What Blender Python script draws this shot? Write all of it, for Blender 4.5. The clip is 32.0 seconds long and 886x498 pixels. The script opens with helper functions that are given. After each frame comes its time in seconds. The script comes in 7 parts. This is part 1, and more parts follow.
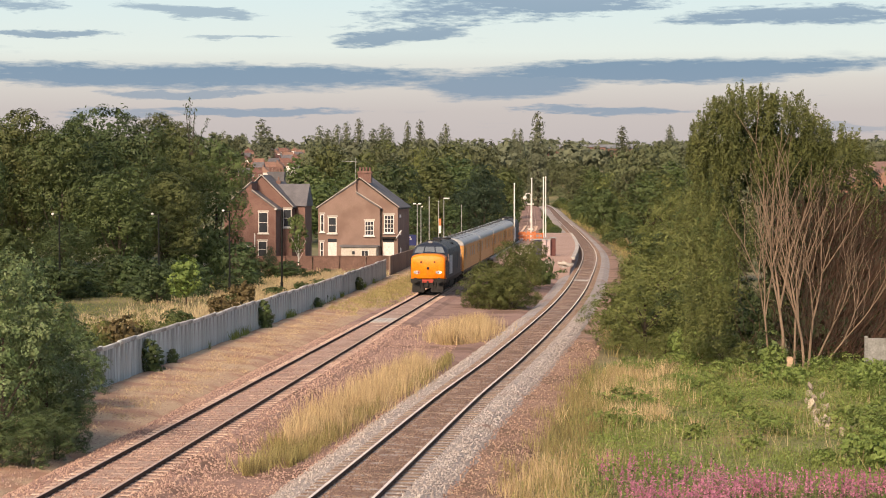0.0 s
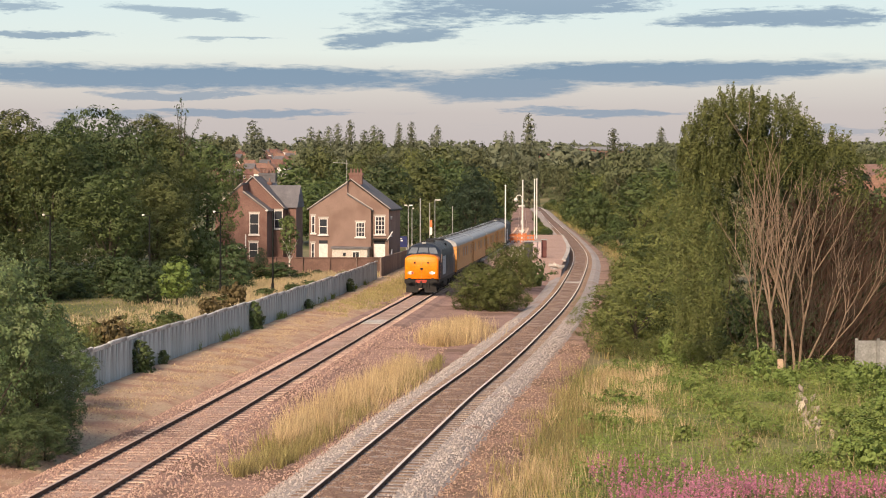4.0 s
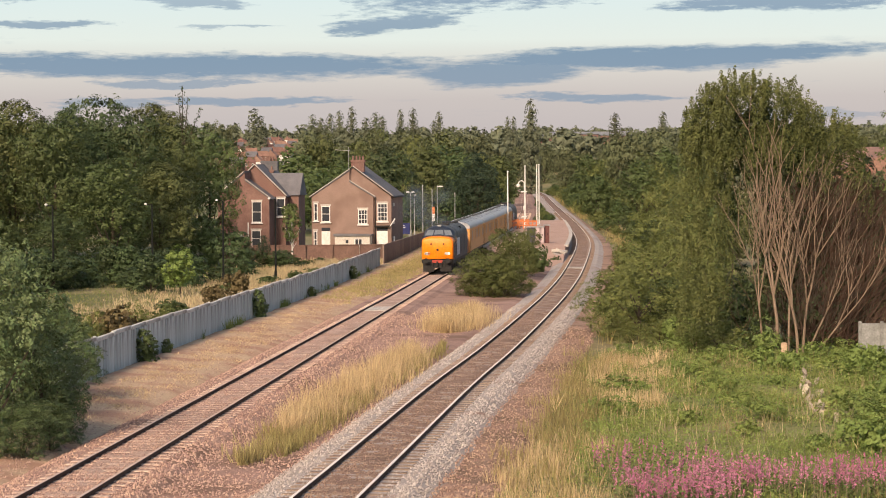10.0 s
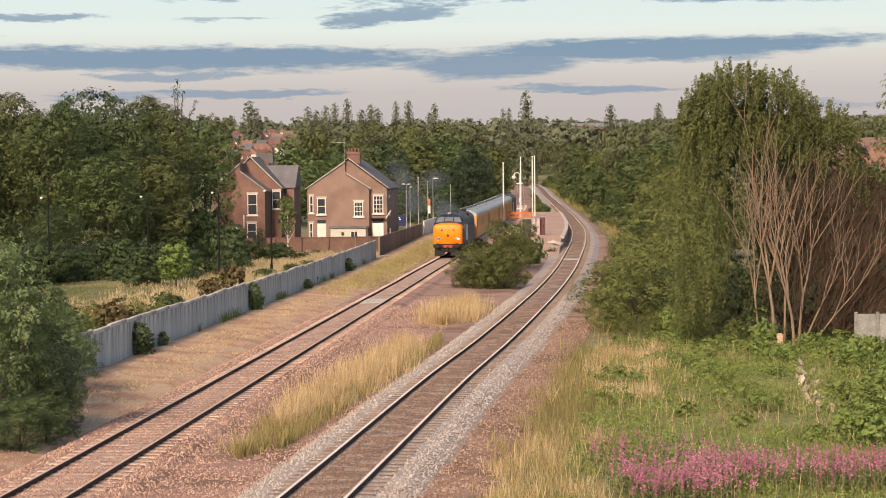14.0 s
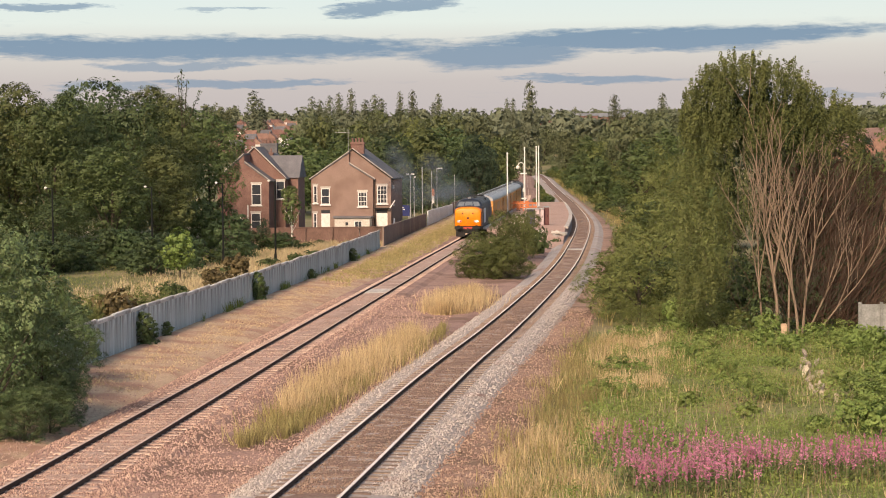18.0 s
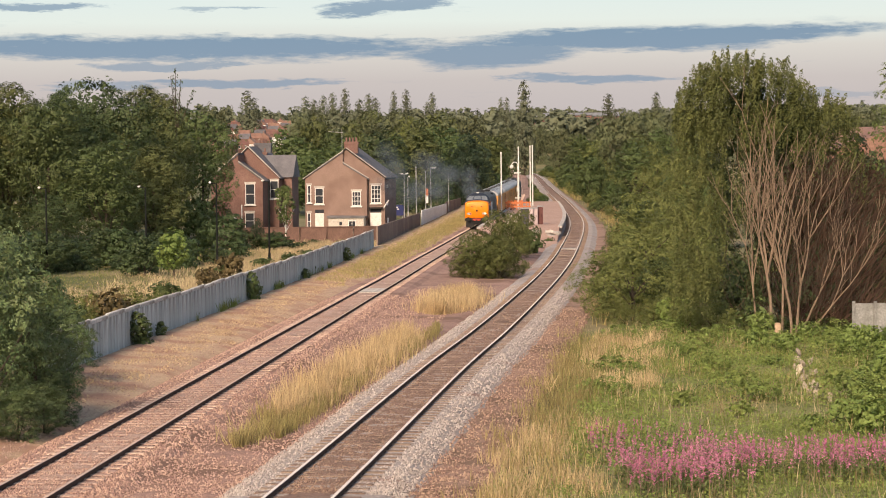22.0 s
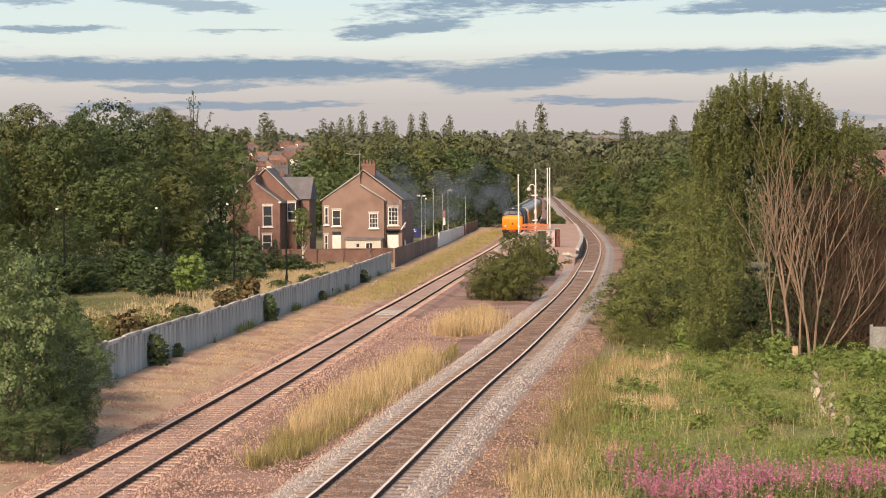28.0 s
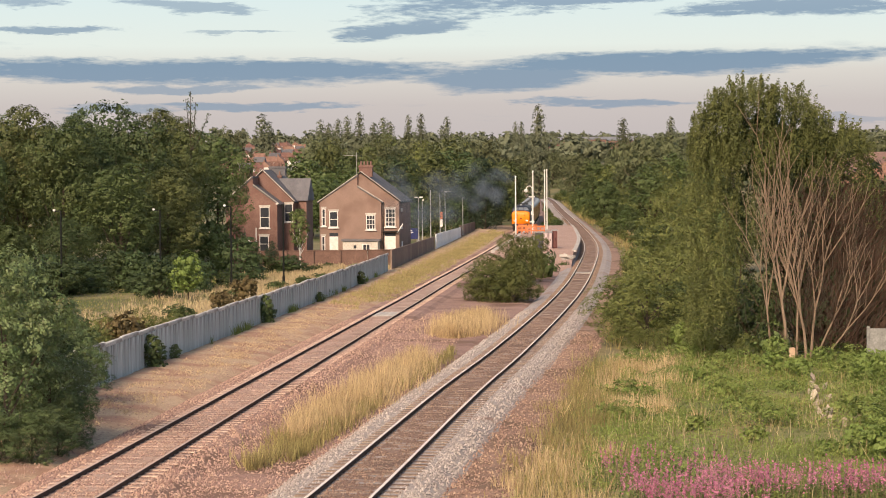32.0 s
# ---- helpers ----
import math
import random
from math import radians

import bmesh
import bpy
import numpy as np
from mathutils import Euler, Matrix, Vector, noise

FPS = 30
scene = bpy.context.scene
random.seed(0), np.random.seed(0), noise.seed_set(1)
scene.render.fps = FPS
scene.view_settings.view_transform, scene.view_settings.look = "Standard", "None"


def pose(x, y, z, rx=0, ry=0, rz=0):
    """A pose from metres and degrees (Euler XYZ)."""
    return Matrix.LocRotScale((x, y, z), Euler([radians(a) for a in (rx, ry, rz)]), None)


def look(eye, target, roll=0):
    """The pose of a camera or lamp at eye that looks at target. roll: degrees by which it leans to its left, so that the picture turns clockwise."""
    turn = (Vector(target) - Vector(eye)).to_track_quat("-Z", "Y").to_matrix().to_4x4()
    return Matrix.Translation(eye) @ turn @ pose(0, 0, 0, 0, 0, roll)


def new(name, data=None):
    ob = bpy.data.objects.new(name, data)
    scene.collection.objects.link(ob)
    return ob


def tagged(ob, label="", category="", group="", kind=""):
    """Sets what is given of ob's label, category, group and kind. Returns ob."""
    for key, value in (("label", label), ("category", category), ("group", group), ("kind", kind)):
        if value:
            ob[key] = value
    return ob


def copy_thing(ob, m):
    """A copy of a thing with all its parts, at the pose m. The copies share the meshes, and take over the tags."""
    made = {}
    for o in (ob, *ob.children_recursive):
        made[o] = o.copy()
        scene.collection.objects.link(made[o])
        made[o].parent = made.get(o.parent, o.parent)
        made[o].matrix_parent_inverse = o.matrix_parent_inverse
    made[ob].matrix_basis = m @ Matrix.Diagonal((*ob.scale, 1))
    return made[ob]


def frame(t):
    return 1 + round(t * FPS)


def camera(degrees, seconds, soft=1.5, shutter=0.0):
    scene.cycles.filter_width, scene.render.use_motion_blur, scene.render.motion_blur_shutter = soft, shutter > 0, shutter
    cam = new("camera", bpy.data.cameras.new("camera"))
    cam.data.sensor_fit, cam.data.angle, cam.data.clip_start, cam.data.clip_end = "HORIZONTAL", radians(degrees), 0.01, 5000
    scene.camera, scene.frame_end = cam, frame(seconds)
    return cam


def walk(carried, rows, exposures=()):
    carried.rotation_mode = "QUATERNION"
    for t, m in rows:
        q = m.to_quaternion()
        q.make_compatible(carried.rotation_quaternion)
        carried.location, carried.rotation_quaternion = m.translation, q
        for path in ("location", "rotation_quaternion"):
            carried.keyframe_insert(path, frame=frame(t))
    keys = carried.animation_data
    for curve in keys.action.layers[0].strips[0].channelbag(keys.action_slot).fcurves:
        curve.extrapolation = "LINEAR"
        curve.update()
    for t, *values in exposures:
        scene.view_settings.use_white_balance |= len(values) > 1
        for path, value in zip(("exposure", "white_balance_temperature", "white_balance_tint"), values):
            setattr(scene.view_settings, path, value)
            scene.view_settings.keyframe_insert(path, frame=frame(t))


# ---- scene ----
cam = camera(22.18, 32.0, soft=1.0)
EYE = (0.0, 0.0, 7.66)

# the hand-held pan: seconds, tilt, lean and turn in degrees
TURNS = [
    (0, 88.210, 0.000, 0.000), (0.5, 88.216, 0.045, -0.032), (1, 88.251, 0.092, -0.088), (1.5, 88.280, 0.065, -0.133),
    (2, 88.287, 0.075, -0.193), (2.5, 88.264, 0.053, -0.183), (3, 88.275, -0.049, -0.210), (3.5, 88.282, -0.140, -0.226),
    (5.5, 88.059, 0.126, -0.109), (6, 88.044, 0.233, -0.014), (6.5, 88.028, 0.299, 0.024), (7, 87.998, 0.300, -0.015),
    (7.5, 88.001, 0.228, -0.069), (8, 87.978, 0.229, -0.134), (8.5, 87.951, 0.257, -0.173), (9, 87.938, 0.331, -0.184),
    (9.5, 87.916, 0.380, -0.172), (10, 87.909, 0.374, -0.172), (10.5, 87.907, 0.370, -0.166), (11, 87.896, 0.418, -0.162),
    (11.5, 87.875, 0.422, -0.171), (12, 87.855, 0.455, -0.207), (12.5, 87.844, 0.526, -0.225), (13, 87.828, 0.555, -0.247),
    (13.5, 87.776, 0.522, -0.272), (14, 87.704, 0.552, -0.285), (14.5, 87.683, 0.567, -0.269), (16.5, 87.581, 0.554, -0.276),
    (17, 87.531, 0.598, -0.232), (17.5, 87.480, 0.563, -0.185), (18, 87.453, 0.524, -0.183), (18.5, 87.489, 0.497, -0.250),
    (19, 87.513, 0.493, -0.292), (19.5, 87.496, 0.486, -0.319), (20, 87.475, 0.468, -0.340), (20.5, 87.469, 0.507, -0.321),
    (21, 87.472, 0.549, -0.341), (21.5, 87.451, 0.588, -0.348), (22, 87.439, 0.573, -0.340), (22.5, 87.433, 0.551, -0.358),
    (23, 87.410, 0.553, -0.374), (23.5, 87.412, 0.540, -0.389), (24, 87.467, 0.553, -0.381), (24.5, 87.582, 0.563, -0.265),
    (25, 87.649, 0.494, -0.167), (25.5, 87.709, 0.437, -0.145), (27.5, 88.022, 0.445, 0.045), (28, 88.006, 0.458, 0.098),
    (28.5, 88.001, 0.477, 0.107), (29, 87.977, 0.500, 0.097), (29.5, 87.940, 0.500, 0.103), (30, 87.941, 0.485, 0.145),
    (30.5, 87.940, 0.490, 0.169), (31, 87.919, 0.444, 0.151), (31.5, 87.950, 0.434, 0.086), (32, 88.043, 0.419, 0.027),
]
walk(cam, [(t, pose(*EYE, a, b, c)) for t, a, b, c in TURNS])

# ---- light ----
SUN_UP, SUN_ROUND = 32.0, 200.0   # elevation; compass angle from +y, clockwise
scene.view_settings.exposure = 0.77
world = bpy.data.worlds.new("evening_sky")
scene.world = world
world.use_nodes = True


def sky_world():
    nt = world.node_tree
    nt.nodes.clear()
    N, L = nt.nodes.new, nt.links.new
    out, bg = N("ShaderNodeOutputWorld"), N("ShaderNodeBackground")
    sky = N("ShaderNodeTexSky")
    sky.sky_type, sky.sun_disc = "NISHITA", False
    sky.sun_elevation, sky.sun_rotation = radians(SUN_UP), radians(SUN_ROUND)
    sky.air_density, sky.dust_density, sky.ozone_density = 1.0, 2.0, 1.5
    co = N("ShaderNodeTexCoord")
    sep = N("ShaderNodeSeparateXYZ")
    L(co.outputs["Generated"], sep.inputs[0])

    def mth(op, a, b=None, clamp=False):
        n = N("ShaderNodeMath")
        n.operation, n.use_clamp = op, clamp
        for k, v in ((0, a), (1, b)):
            if v is None:
                continue
            if isinstance(v, (int, float)):
                n.inputs[k].default_value = v
            else:
                L(v, n.inputs[k])
        return n.outputs[0]

    def noise_at(vec, scale, detail, rough=0.55, distort=0.0):
        n = N("ShaderNodeTexNoise")
        n.inputs["Scale"].default_value, n.inputs["Detail"].default_value = scale, detail
        n.inputs["Roughness"].default_value, n.inputs["Distortion"].default_value = rough, distort
        L(vec, n.inputs["Vector"])
        return n.outputs["Fac"]

    def ramp(fac, stops, mode="LINEAR"):
        n = N("ShaderNodeValToRGB")
        n.color_ramp.interpolation = mode
        e = n.color_ramp.elements
        while len(e) < len(stops):
            e.new(0.5)
        for el, (p, c) in zip(e, stops):
            el.position, el.color = p, (*c, 1)
        L(fac, n.inputs[0])
        return n.outputs[0]

    def mix(fac, a, b):
        n = N("ShaderNodeMix")
        n.data_type = "RGBA"
        L(fac, n.inputs[0])
        for k, v in ((6, a), (7, b)):
            if isinstance(v, tuple):
                n.inputs[k].default_value = (*v, 1)
            else:
                L(v, n.inputs[k])
        return n.outputs[2]

    # elevation and azimuth in degrees
    up = mth("MULTIPLY", mth("ARCSINE", sep.outputs[2]), 57.2958)
    east = mth("MULTIPLY", mth("ARCTAN2", sep.outputs[0], sep.outputs[1]), 57.2958)
    flat = N("ShaderNodeCombineXYZ")
    L(mth("MULTIPLY", east, 0.16), flat.inputs[0])
    L(up, flat.inputs[1])
    wide = N("ShaderNodeCombineXYZ")
    L(mth("MULTIPLY", east, 0.13), wide.inputs[0])
    L(up, wide.inputs[1])
    wobble = noise_at(flat.outputs[0], 1.3, 6, 0.6)
    fine = noise_at(flat.outputs[0], 4.0, 5, 0.65)
    lift = mth("ADD", up, mth("ADD", mth("MULTIPLY", mth("SUBTRACT", wobble, 0.5), 0.5),
                              mth("MULTIPLY", mth("SUBTRACT", fine, 0.5), 0.28)))
    clear = ramp(mth("MULTIPLY", up, 0.1, True), [(0.0, (0.48, 0.43, 0.45)), (0.17, (0.56, 0.51, 0.505)), (0.25, (0.66, 0.63, 0.60)), (0.32, (0.74, 0.80, 0.77)), (0.5, (0.64, 0.79, 0.84)), (1.0, (0.36, 0.52, 0.72))])
    cloud = ramp(mth("MULTIPLY", up, 0.1, True), [(0.0, (0.30, 0.35, 0.44)), (0.3, (0.22, 0.315, 0.43)), (0.5, (0.30, 0.40, 0.52)), (1.0, (0.40, 0.46, 0.56))])
    # the evening's clouds: azimuth, elevation, half width, half height, slope, weight
    CLOUDS = ((-6.2, 2.58, 8.0, 0.40, -0.006, 1.0), (1.6, 2.36, 2.6, 0.42, 0.03, 0.95), (6.0, 2.72, 6.2, 0.34, 0.02, 1.0), (-8.2, 1.62, 1.7, 0.15, 0.0, 0.7), (-4.6, 1.68, 3.0, 0.13, -0.02, 0.85), (-6.6, 2.14, 2.4, 0.11, 0.02, 0.75), (3.9, 1.72, 2.5, 0.13, -0.01, 0.85), (-10.6, 4.28, 1.3, 0.22, -0.03, 0.8), (-9.6, 3.6, 1.9, 0.13, -0.01, 0.85), (-6.4, 4.2, 2.0, 0.2, -0.06, 0.75), (-5.2, 3.5, 1.6, 0.06, 0.0, 0.6), (-1.2, 3.6, 1.9, 0.26, 0.09, 0.9), (2.2, 4.5, 4.8, 0.58, 0.1, 0.95), (8.6, 4.05, 3.2, 0.3, 0.02, 0.95), (-6.5, 4.75, 5.0, 0.18, 0.0, 0.7), (9.0, 1.3, 2.4, 0.09, 0.0, 0.45))
    across = mth("ADD", east, mth("MULTIPLY", mth("SUBTRACT", fine, 0.5), 1.1))
    tear = noise_at(flat.outputs[0], 9.0, 5, 0.7)
    ragged_edge = mth("MULTIPLY", mth("SUBTRACT", tear, 0.5), 1.3)
    torn = mth("ADD", mth("MULTIPLY", mth("SUBTRACT", wobble, 0.5), 2.2), mth("MULTIPLY", mth("SUBTRACT", tear, 0.5), 2.6))
    seen = None
    for az, el, half_w, half_h, slope, weight in CLOUDS:
        da = mth("MULTIPLY", mth("SUBTRACT", across, az), 1 / half_w)
        de = mth("MULTIPLY", mth("SUBTRACT", mth("SUBTRACT", lift, el), mth("MULTIPLY", mth("SUBTRACT", across, az), slope)), 1 / half_h)
        q = mth("SUBTRACT", 0.9, mth("ADD", mth("POWER", mth("ABSOLUTE", da), 3.0), mth("MULTIPLY", de, de)))
        one = mth("MULTIPLY", mth("MULTIPLY", mth("ADD", q, ragged_edge if half_h > 0.3 and el < 3 else torn), 1.6, True), weight)
        seen = one if seen is None else mth("MAXIMUM", seen, one)
    patch = noise_at(wide.outputs[0], 1.1, 4, 0.55)
    streak = mth("ADD", mth("MULTIPLY", mth("SUBTRACT", patch, 0.5), 1.6), mth("MULTIPLY", mth("SUBTRACT", fine, 0.5), 1.0))
    wisps = mth("MULTIPLY", mth("SUBTRACT", streak, 0.22), 1.1, True)
    beyond = mth("MULTIPLY", mth("MULTIPLY", mth("SUBTRACT", up, 4.9), 0.8, True), mth("MULTIPLY", mth("ADD", streak, 0.25), 1.6, True))
    cover = mth("MAXIMUM", mth("MAXIMUM", seen, wisps), beyond)
    near = N("ShaderNodeMix")
    near.data_type, near.blend_type = "RGBA", "MULTIPLY"
    near.inputs[0].default_value = 1.0
    L(mix(cover, clear, cloud), near.inputs[6])
    near.inputs[7].default_value = (0.635, 0.63, 0.607, 1)
    near = near.outputs[2]
    glow = N("ShaderNodeMix")
    glow.data_type, glow.blend_type = "RGBA", "MULTIPLY"
    glow.inputs[0].default_value = 1.0
    L(sky.outputs[0], glow.inputs[6])
    glow.inputs[7].default_value = (0.125, 0.112, 0.097, 1)
    high = mth("MULTIPLY", mth("SUBTRACT", up, 8.0), 0.1, True)
    L(mix(high, near, glow.outputs[2]), bg.inputs[0])
    bg.inputs[1].default_value = 1.0
    L(bg.outputs[0], out.inputs[0])


sky_world()
sun = new("sun", bpy.data.lights.new("sun", "SUN"))
sun.data.energy, sun.data.angle, sun.data.color = 2.75, radians(14), (1.0, 0.75, 0.53)
_a, _e = radians(SUN_ROUND), radians(SUN_UP)
sun.matrix_world = look((math.sin(_a) * math.cos(_e) * 50, math.cos(_a) * math.cos(_e) * 50, math.sin(_e) * 50), (0, 0, 0))


# ---- materials ----
def mat(name, c1, c2, scale=3.0, rough=0.85, bump=0.25, grain=9.0, metal=0.0, island=0.0, each=0.0, stain=None,
        stain_at=0.6, stain_scale=0.6, stretch=(1, 1, 1), leafy=0.0, spec=0.3, transmit=0.0):
    """A surface with two tones, fine grain and relief; island and each vary it by piece and by object."""
    m = bpy.data.materials.new(name)
    m.use_nodes = True
    nt = m.node_tree
    N, L = nt.nodes.new, nt.links.new
    b = nt.nodes["Principled BSDF"]
    b.inputs["Roughness"].default_value, b.inputs["Metallic"].default_value = rough, metal
    b.inputs["Specular IOR Level"].default_value = spec
    co, mp = N("ShaderNodeTexCoord"), N("ShaderNodeMapping")
    mp.inputs["Scale"].default_value = stretch
    L(co.outputs["Object"], mp.inputs[0])

    def nz(s, d):
        n = N("ShaderNodeTexNoise")
        n.inputs["Scale"].default_value, n.inputs["Detail"].default_value = s, d
        L(mp.outputs[0], n.inputs["Vector"])
        return n.outputs["Fac"]

    def mixc(fac, a, c, blend="MIX"):
        n = N("ShaderNodeMix")
        n.data_type, n.blend_type = "RGBA", blend
        if isinstance(fac, float):
            n.inputs[0].default_value = fac
        else:
            L(fac, n.inputs[0])
        for k, v in ((6, a), (7, c)):
            if isinstance(v, tuple):
                n.inputs[k].default_value = (*v, 1)
            else:
                L(v, n.inputs[k])
        return n.outputs[2]

    def rng(v, lo, hi, a, c):
        n = N("ShaderNodeMapRange")
        for k, x in ((1, lo), (2, hi), (3, a), (4, c)):
            n.inputs[k].default_value = x
        L(v, n.inputs[0])
        return n.outputs[0]

    big, small = nz(scale, 4), nz(scale * grain, 3)
    col = mixc(rng(big, 0.3, 0.7, 0, 1), c1, c2)
    g = N("ShaderNodeCombineColor")
    gv = rng(small, 0.25, 0.75, 0.72, 1.28)
    for k in range(3):
        L(gv, g.inputs[k])
    col = mixc(1.0, col, g.outputs[0], "MULTIPLY")
    if stain:
        col = mixc(rng(nz(stain_scale, 6), stain_at - 0.06, stain_at + 0.08, 0, 1), col, stain)
    for amount, node, sock in ((island, "ShaderNodeNewGeometry", "Random Per Island"), (each, "ShaderNodeObjectInfo", "Random")):
        if amount:
            hsv = N("ShaderNodeHueSaturation")
            src = N(node).outputs[sock]
            L(rng(src, 0, 1, 1 - amount, 1 + amount), hsv.inputs["Value"])
            L(rng(src, 0, 1, 0.5 - 0.035 * amount, 0.5 + 0.05 * amount), hsv.inputs["Hue"])
            L(col, hsv.inputs["Color"])
            col = hsv.outputs[0]
    L(col, b.inputs["Base Color"])
    if bump:
        bp = N("ShaderNodeBump")
        bp.inputs["Strength"].default_value, bp.inputs["Distance"].default_value = bump, 0.03
        L(small, bp.inputs["Height"])
        L(bp.outputs[0], b.inputs["Normal"])
    if leafy:
        tr = N("ShaderNodeBsdfTranslucent")
        L(col, tr.inputs[0])
        mx = N("ShaderNodeMixShader")
        mx.inputs[0].default_value = leafy
        L(b.outputs[0], mx.inputs[1]), L(tr.outputs[0], mx.inputs[2])
        L(mx.outputs[0], nt.nodes["Material Output"].inputs[0])
    return m


def plain(name, c, rough=0.5, metal=0.0, glow=0.0, spec=0.4):
    m = mat(name, c, tuple(x * 0.8 for x in c), 2.0, rough, 0.08, 12, metal, spec=spec)
    if glow:
        b = m.node_tree.nodes["Principled BSDF"]
        b.inputs["Emission Color"].default_value, b.inputs["Emission Strength"].default_value = (*c, 1), glow
    return m


M_BALLAST_RED = mat("ballast_red", (0.28, 0.175, 0.14), (0.365, 0.24, 0.197), 0.35, 0.95, 0.9, 24, stain=(0.19, 0.115, 0.085), stain_at=0.56, stain_scale=0.22)
M_BALLAST_GREY = mat("ballast_grey", (0.30, 0.26, 0.24), (0.39, 0.345, 0.32), 0.4, 0.95, 0.9, 24, stain=(0.30, 0.2, 0.16), stain_at=0.64, stain_scale=0.3)
M_FOUR_FOOT = mat("oily_ballast", (0.16, 0.105, 0.08), (0.23, 0.15, 0.115), 0.4, 0.9, 0.9, 24, stain=(0.27, 0.19, 0.15), stain_at=0.62)
M_FOUR_FOOT_PALE = mat("pale_ballast", (0.34, 0.235, 0.19), (0.42, 0.305, 0.25), 0.5, 0.95, 0.8, 24, stain=(0.27, 0.18, 0.145), stain_at=0.6, stain_scale=0.4)
M_STONE_RED = mat("stone_red", (0.28, 0.175, 0.14), (0.37, 0.245, 0.203), 3, 0.9, 0.2, 4, island=0.38)
M_STONE_GREY = mat("stone_grey", (0.29, 0.25, 0.23), (0.38, 0.335, 0.31), 3, 0.9, 0.2, 4, island=0.3)
M_STONE_BROWN = mat("stone_brown", (0.23, 0.145, 0.11), (0.31, 0.205, 0.16), 3, 0.9, 0.2, 4, island=0.45)
M_STONE_DARK = mat("stone_dark", (0.17, 0.11, 0.085), (0.25, 0.165, 0.13), 3, 0.9, 0.2, 4, island=0.45)
M_CESS = mat("dry_verge", (0.44, 0.315, 0.215), (0.51, 0.385, 0.255), 0.6, 0.95, 0.9, 20, stain=(0.36, 0.215, 0.15), stain_at=0.53, stain_scale=0.55)
M_SOIL = mat("earth", (0.17, 0.15, 0.07), (0.27, 0.22, 0.12), 0.12, 0.95, 0.6, 25, stain=(0.10, 0.11, 0.04), stain_at=0.5, stain_scale=0.05)
M_RAIL = mat("rail_side", (0.05, 0.026, 0.018), (0.085, 0.045, 0.03), 4, 0.8, 0.15)
M_RAILTOP = mat("rail_head", (0.74, 0.66, 0.6), (0.84, 0.76, 0.7), 3, 0.6, 0.02, spec=0.15)
M_RAILTOP_DULL = mat("rail_head_dull", (0.5, 0.38, 0.31), (0.62, 0.48, 0.41), 3, 0.6, 0.05, spec=0.15)
M_SLEEPER = mat("sleeper_concrete", (0.46, 0.33, 0.265), (0.55, 0.405, 0.33), 2, 0.9, 0.3, each=0.22)
M_SLEEPER_DARK = mat("sleeper_dark", (0.21, 0.15, 0.115), (0.27, 0.19, 0.145), 2, 0.9, 0.3, each=0.22)
M_FENCE = mat("fence_concrete", (0.41, 0.44, 0.44), (0.50, 0.535, 0.53), 0.8, 0.9, 0.2, 8, each=0.12, stain=(0.2, 0.195, 0.19), stain_at=0.6, stain_scale=1.6, stretch=(1.8, 1.8, 0.22))
M_COPING = mat("fence_coping", (0.48, 0.46, 0.44), (0.58, 0.56, 0.53), 1.5, 0.9, 0.2, 10, each=0.12, stain=(0.3, 0.28, 0.26), stain_at=0.62)
M_FENCE_BROWN = mat("fence_stained", (0.17, 0.125, 0.105), (0.24, 0.18, 0.15), 0.8, 0.9, 0.25, 12, each=0.15, stretch=(2, 2, 0.5))
M_VERGE = mat("stony_verge", (0.25, 0.155, 0.115), (0.33, 0.22, 0.165), 0.4, 0.95, 0.8, 24, stain=(0.17, 0.11, 0.075), stain_at=0.55, stain_scale=0.3)
M_TILE = mat("roof_tile", (0.19, 0.105, 0.085), (0.25, 0.15, 0.12), 0.6, 0.8, 0.2, 12, each=0.25)
M_PARAPET = mat("parapet_grey", (0.7, 0.72, 0.73), (0.78, 0.8, 0.8), 0.8, 0.7, 0.1, each=0.06)
M_BRICK = mat("brick_red", (0.17, 0.098, 0.082), (0.225, 0.135, 0.112), 0.7, 0.9, 0.3, 16, stain=(0.17, 0.09, 0.075), stain_at=0.62)
M_RENDER = mat("brick_buff", (0.225, 0.155, 0.128), (0.275, 0.19, 0.158), 0.5, 0.9, 0.15, 40, stain=(0.205, 0.135, 0.11), stain_at=0.55, stain_scale=0.4)
M_SLATE = mat("slate", (0.105, 0.102, 0.11), (0.15, 0.145, 0.155), 0.8, 0.8, 0.3, 14, each=0.2)
M_WHITE = plain("white_paint", (0.75, 0.72, 0.69), 0.5)
M_GLASS = plain("window_glass", (0.05, 0.055, 0.065), 0.08, spec=0.8)
M_BARK = mat("bark", (0.045, 0.036, 0.027), (0.08, 0.062, 0.047), 2, 0.95, 0.5, stretch=(3, 3, 0.6))
M_STEM = mat("bare_stems", (0.18, 0.13, 0.09), (0.27, 0.2, 0.145), 1.5, 0.9, 0.2, stretch=(3, 3, 0.6))
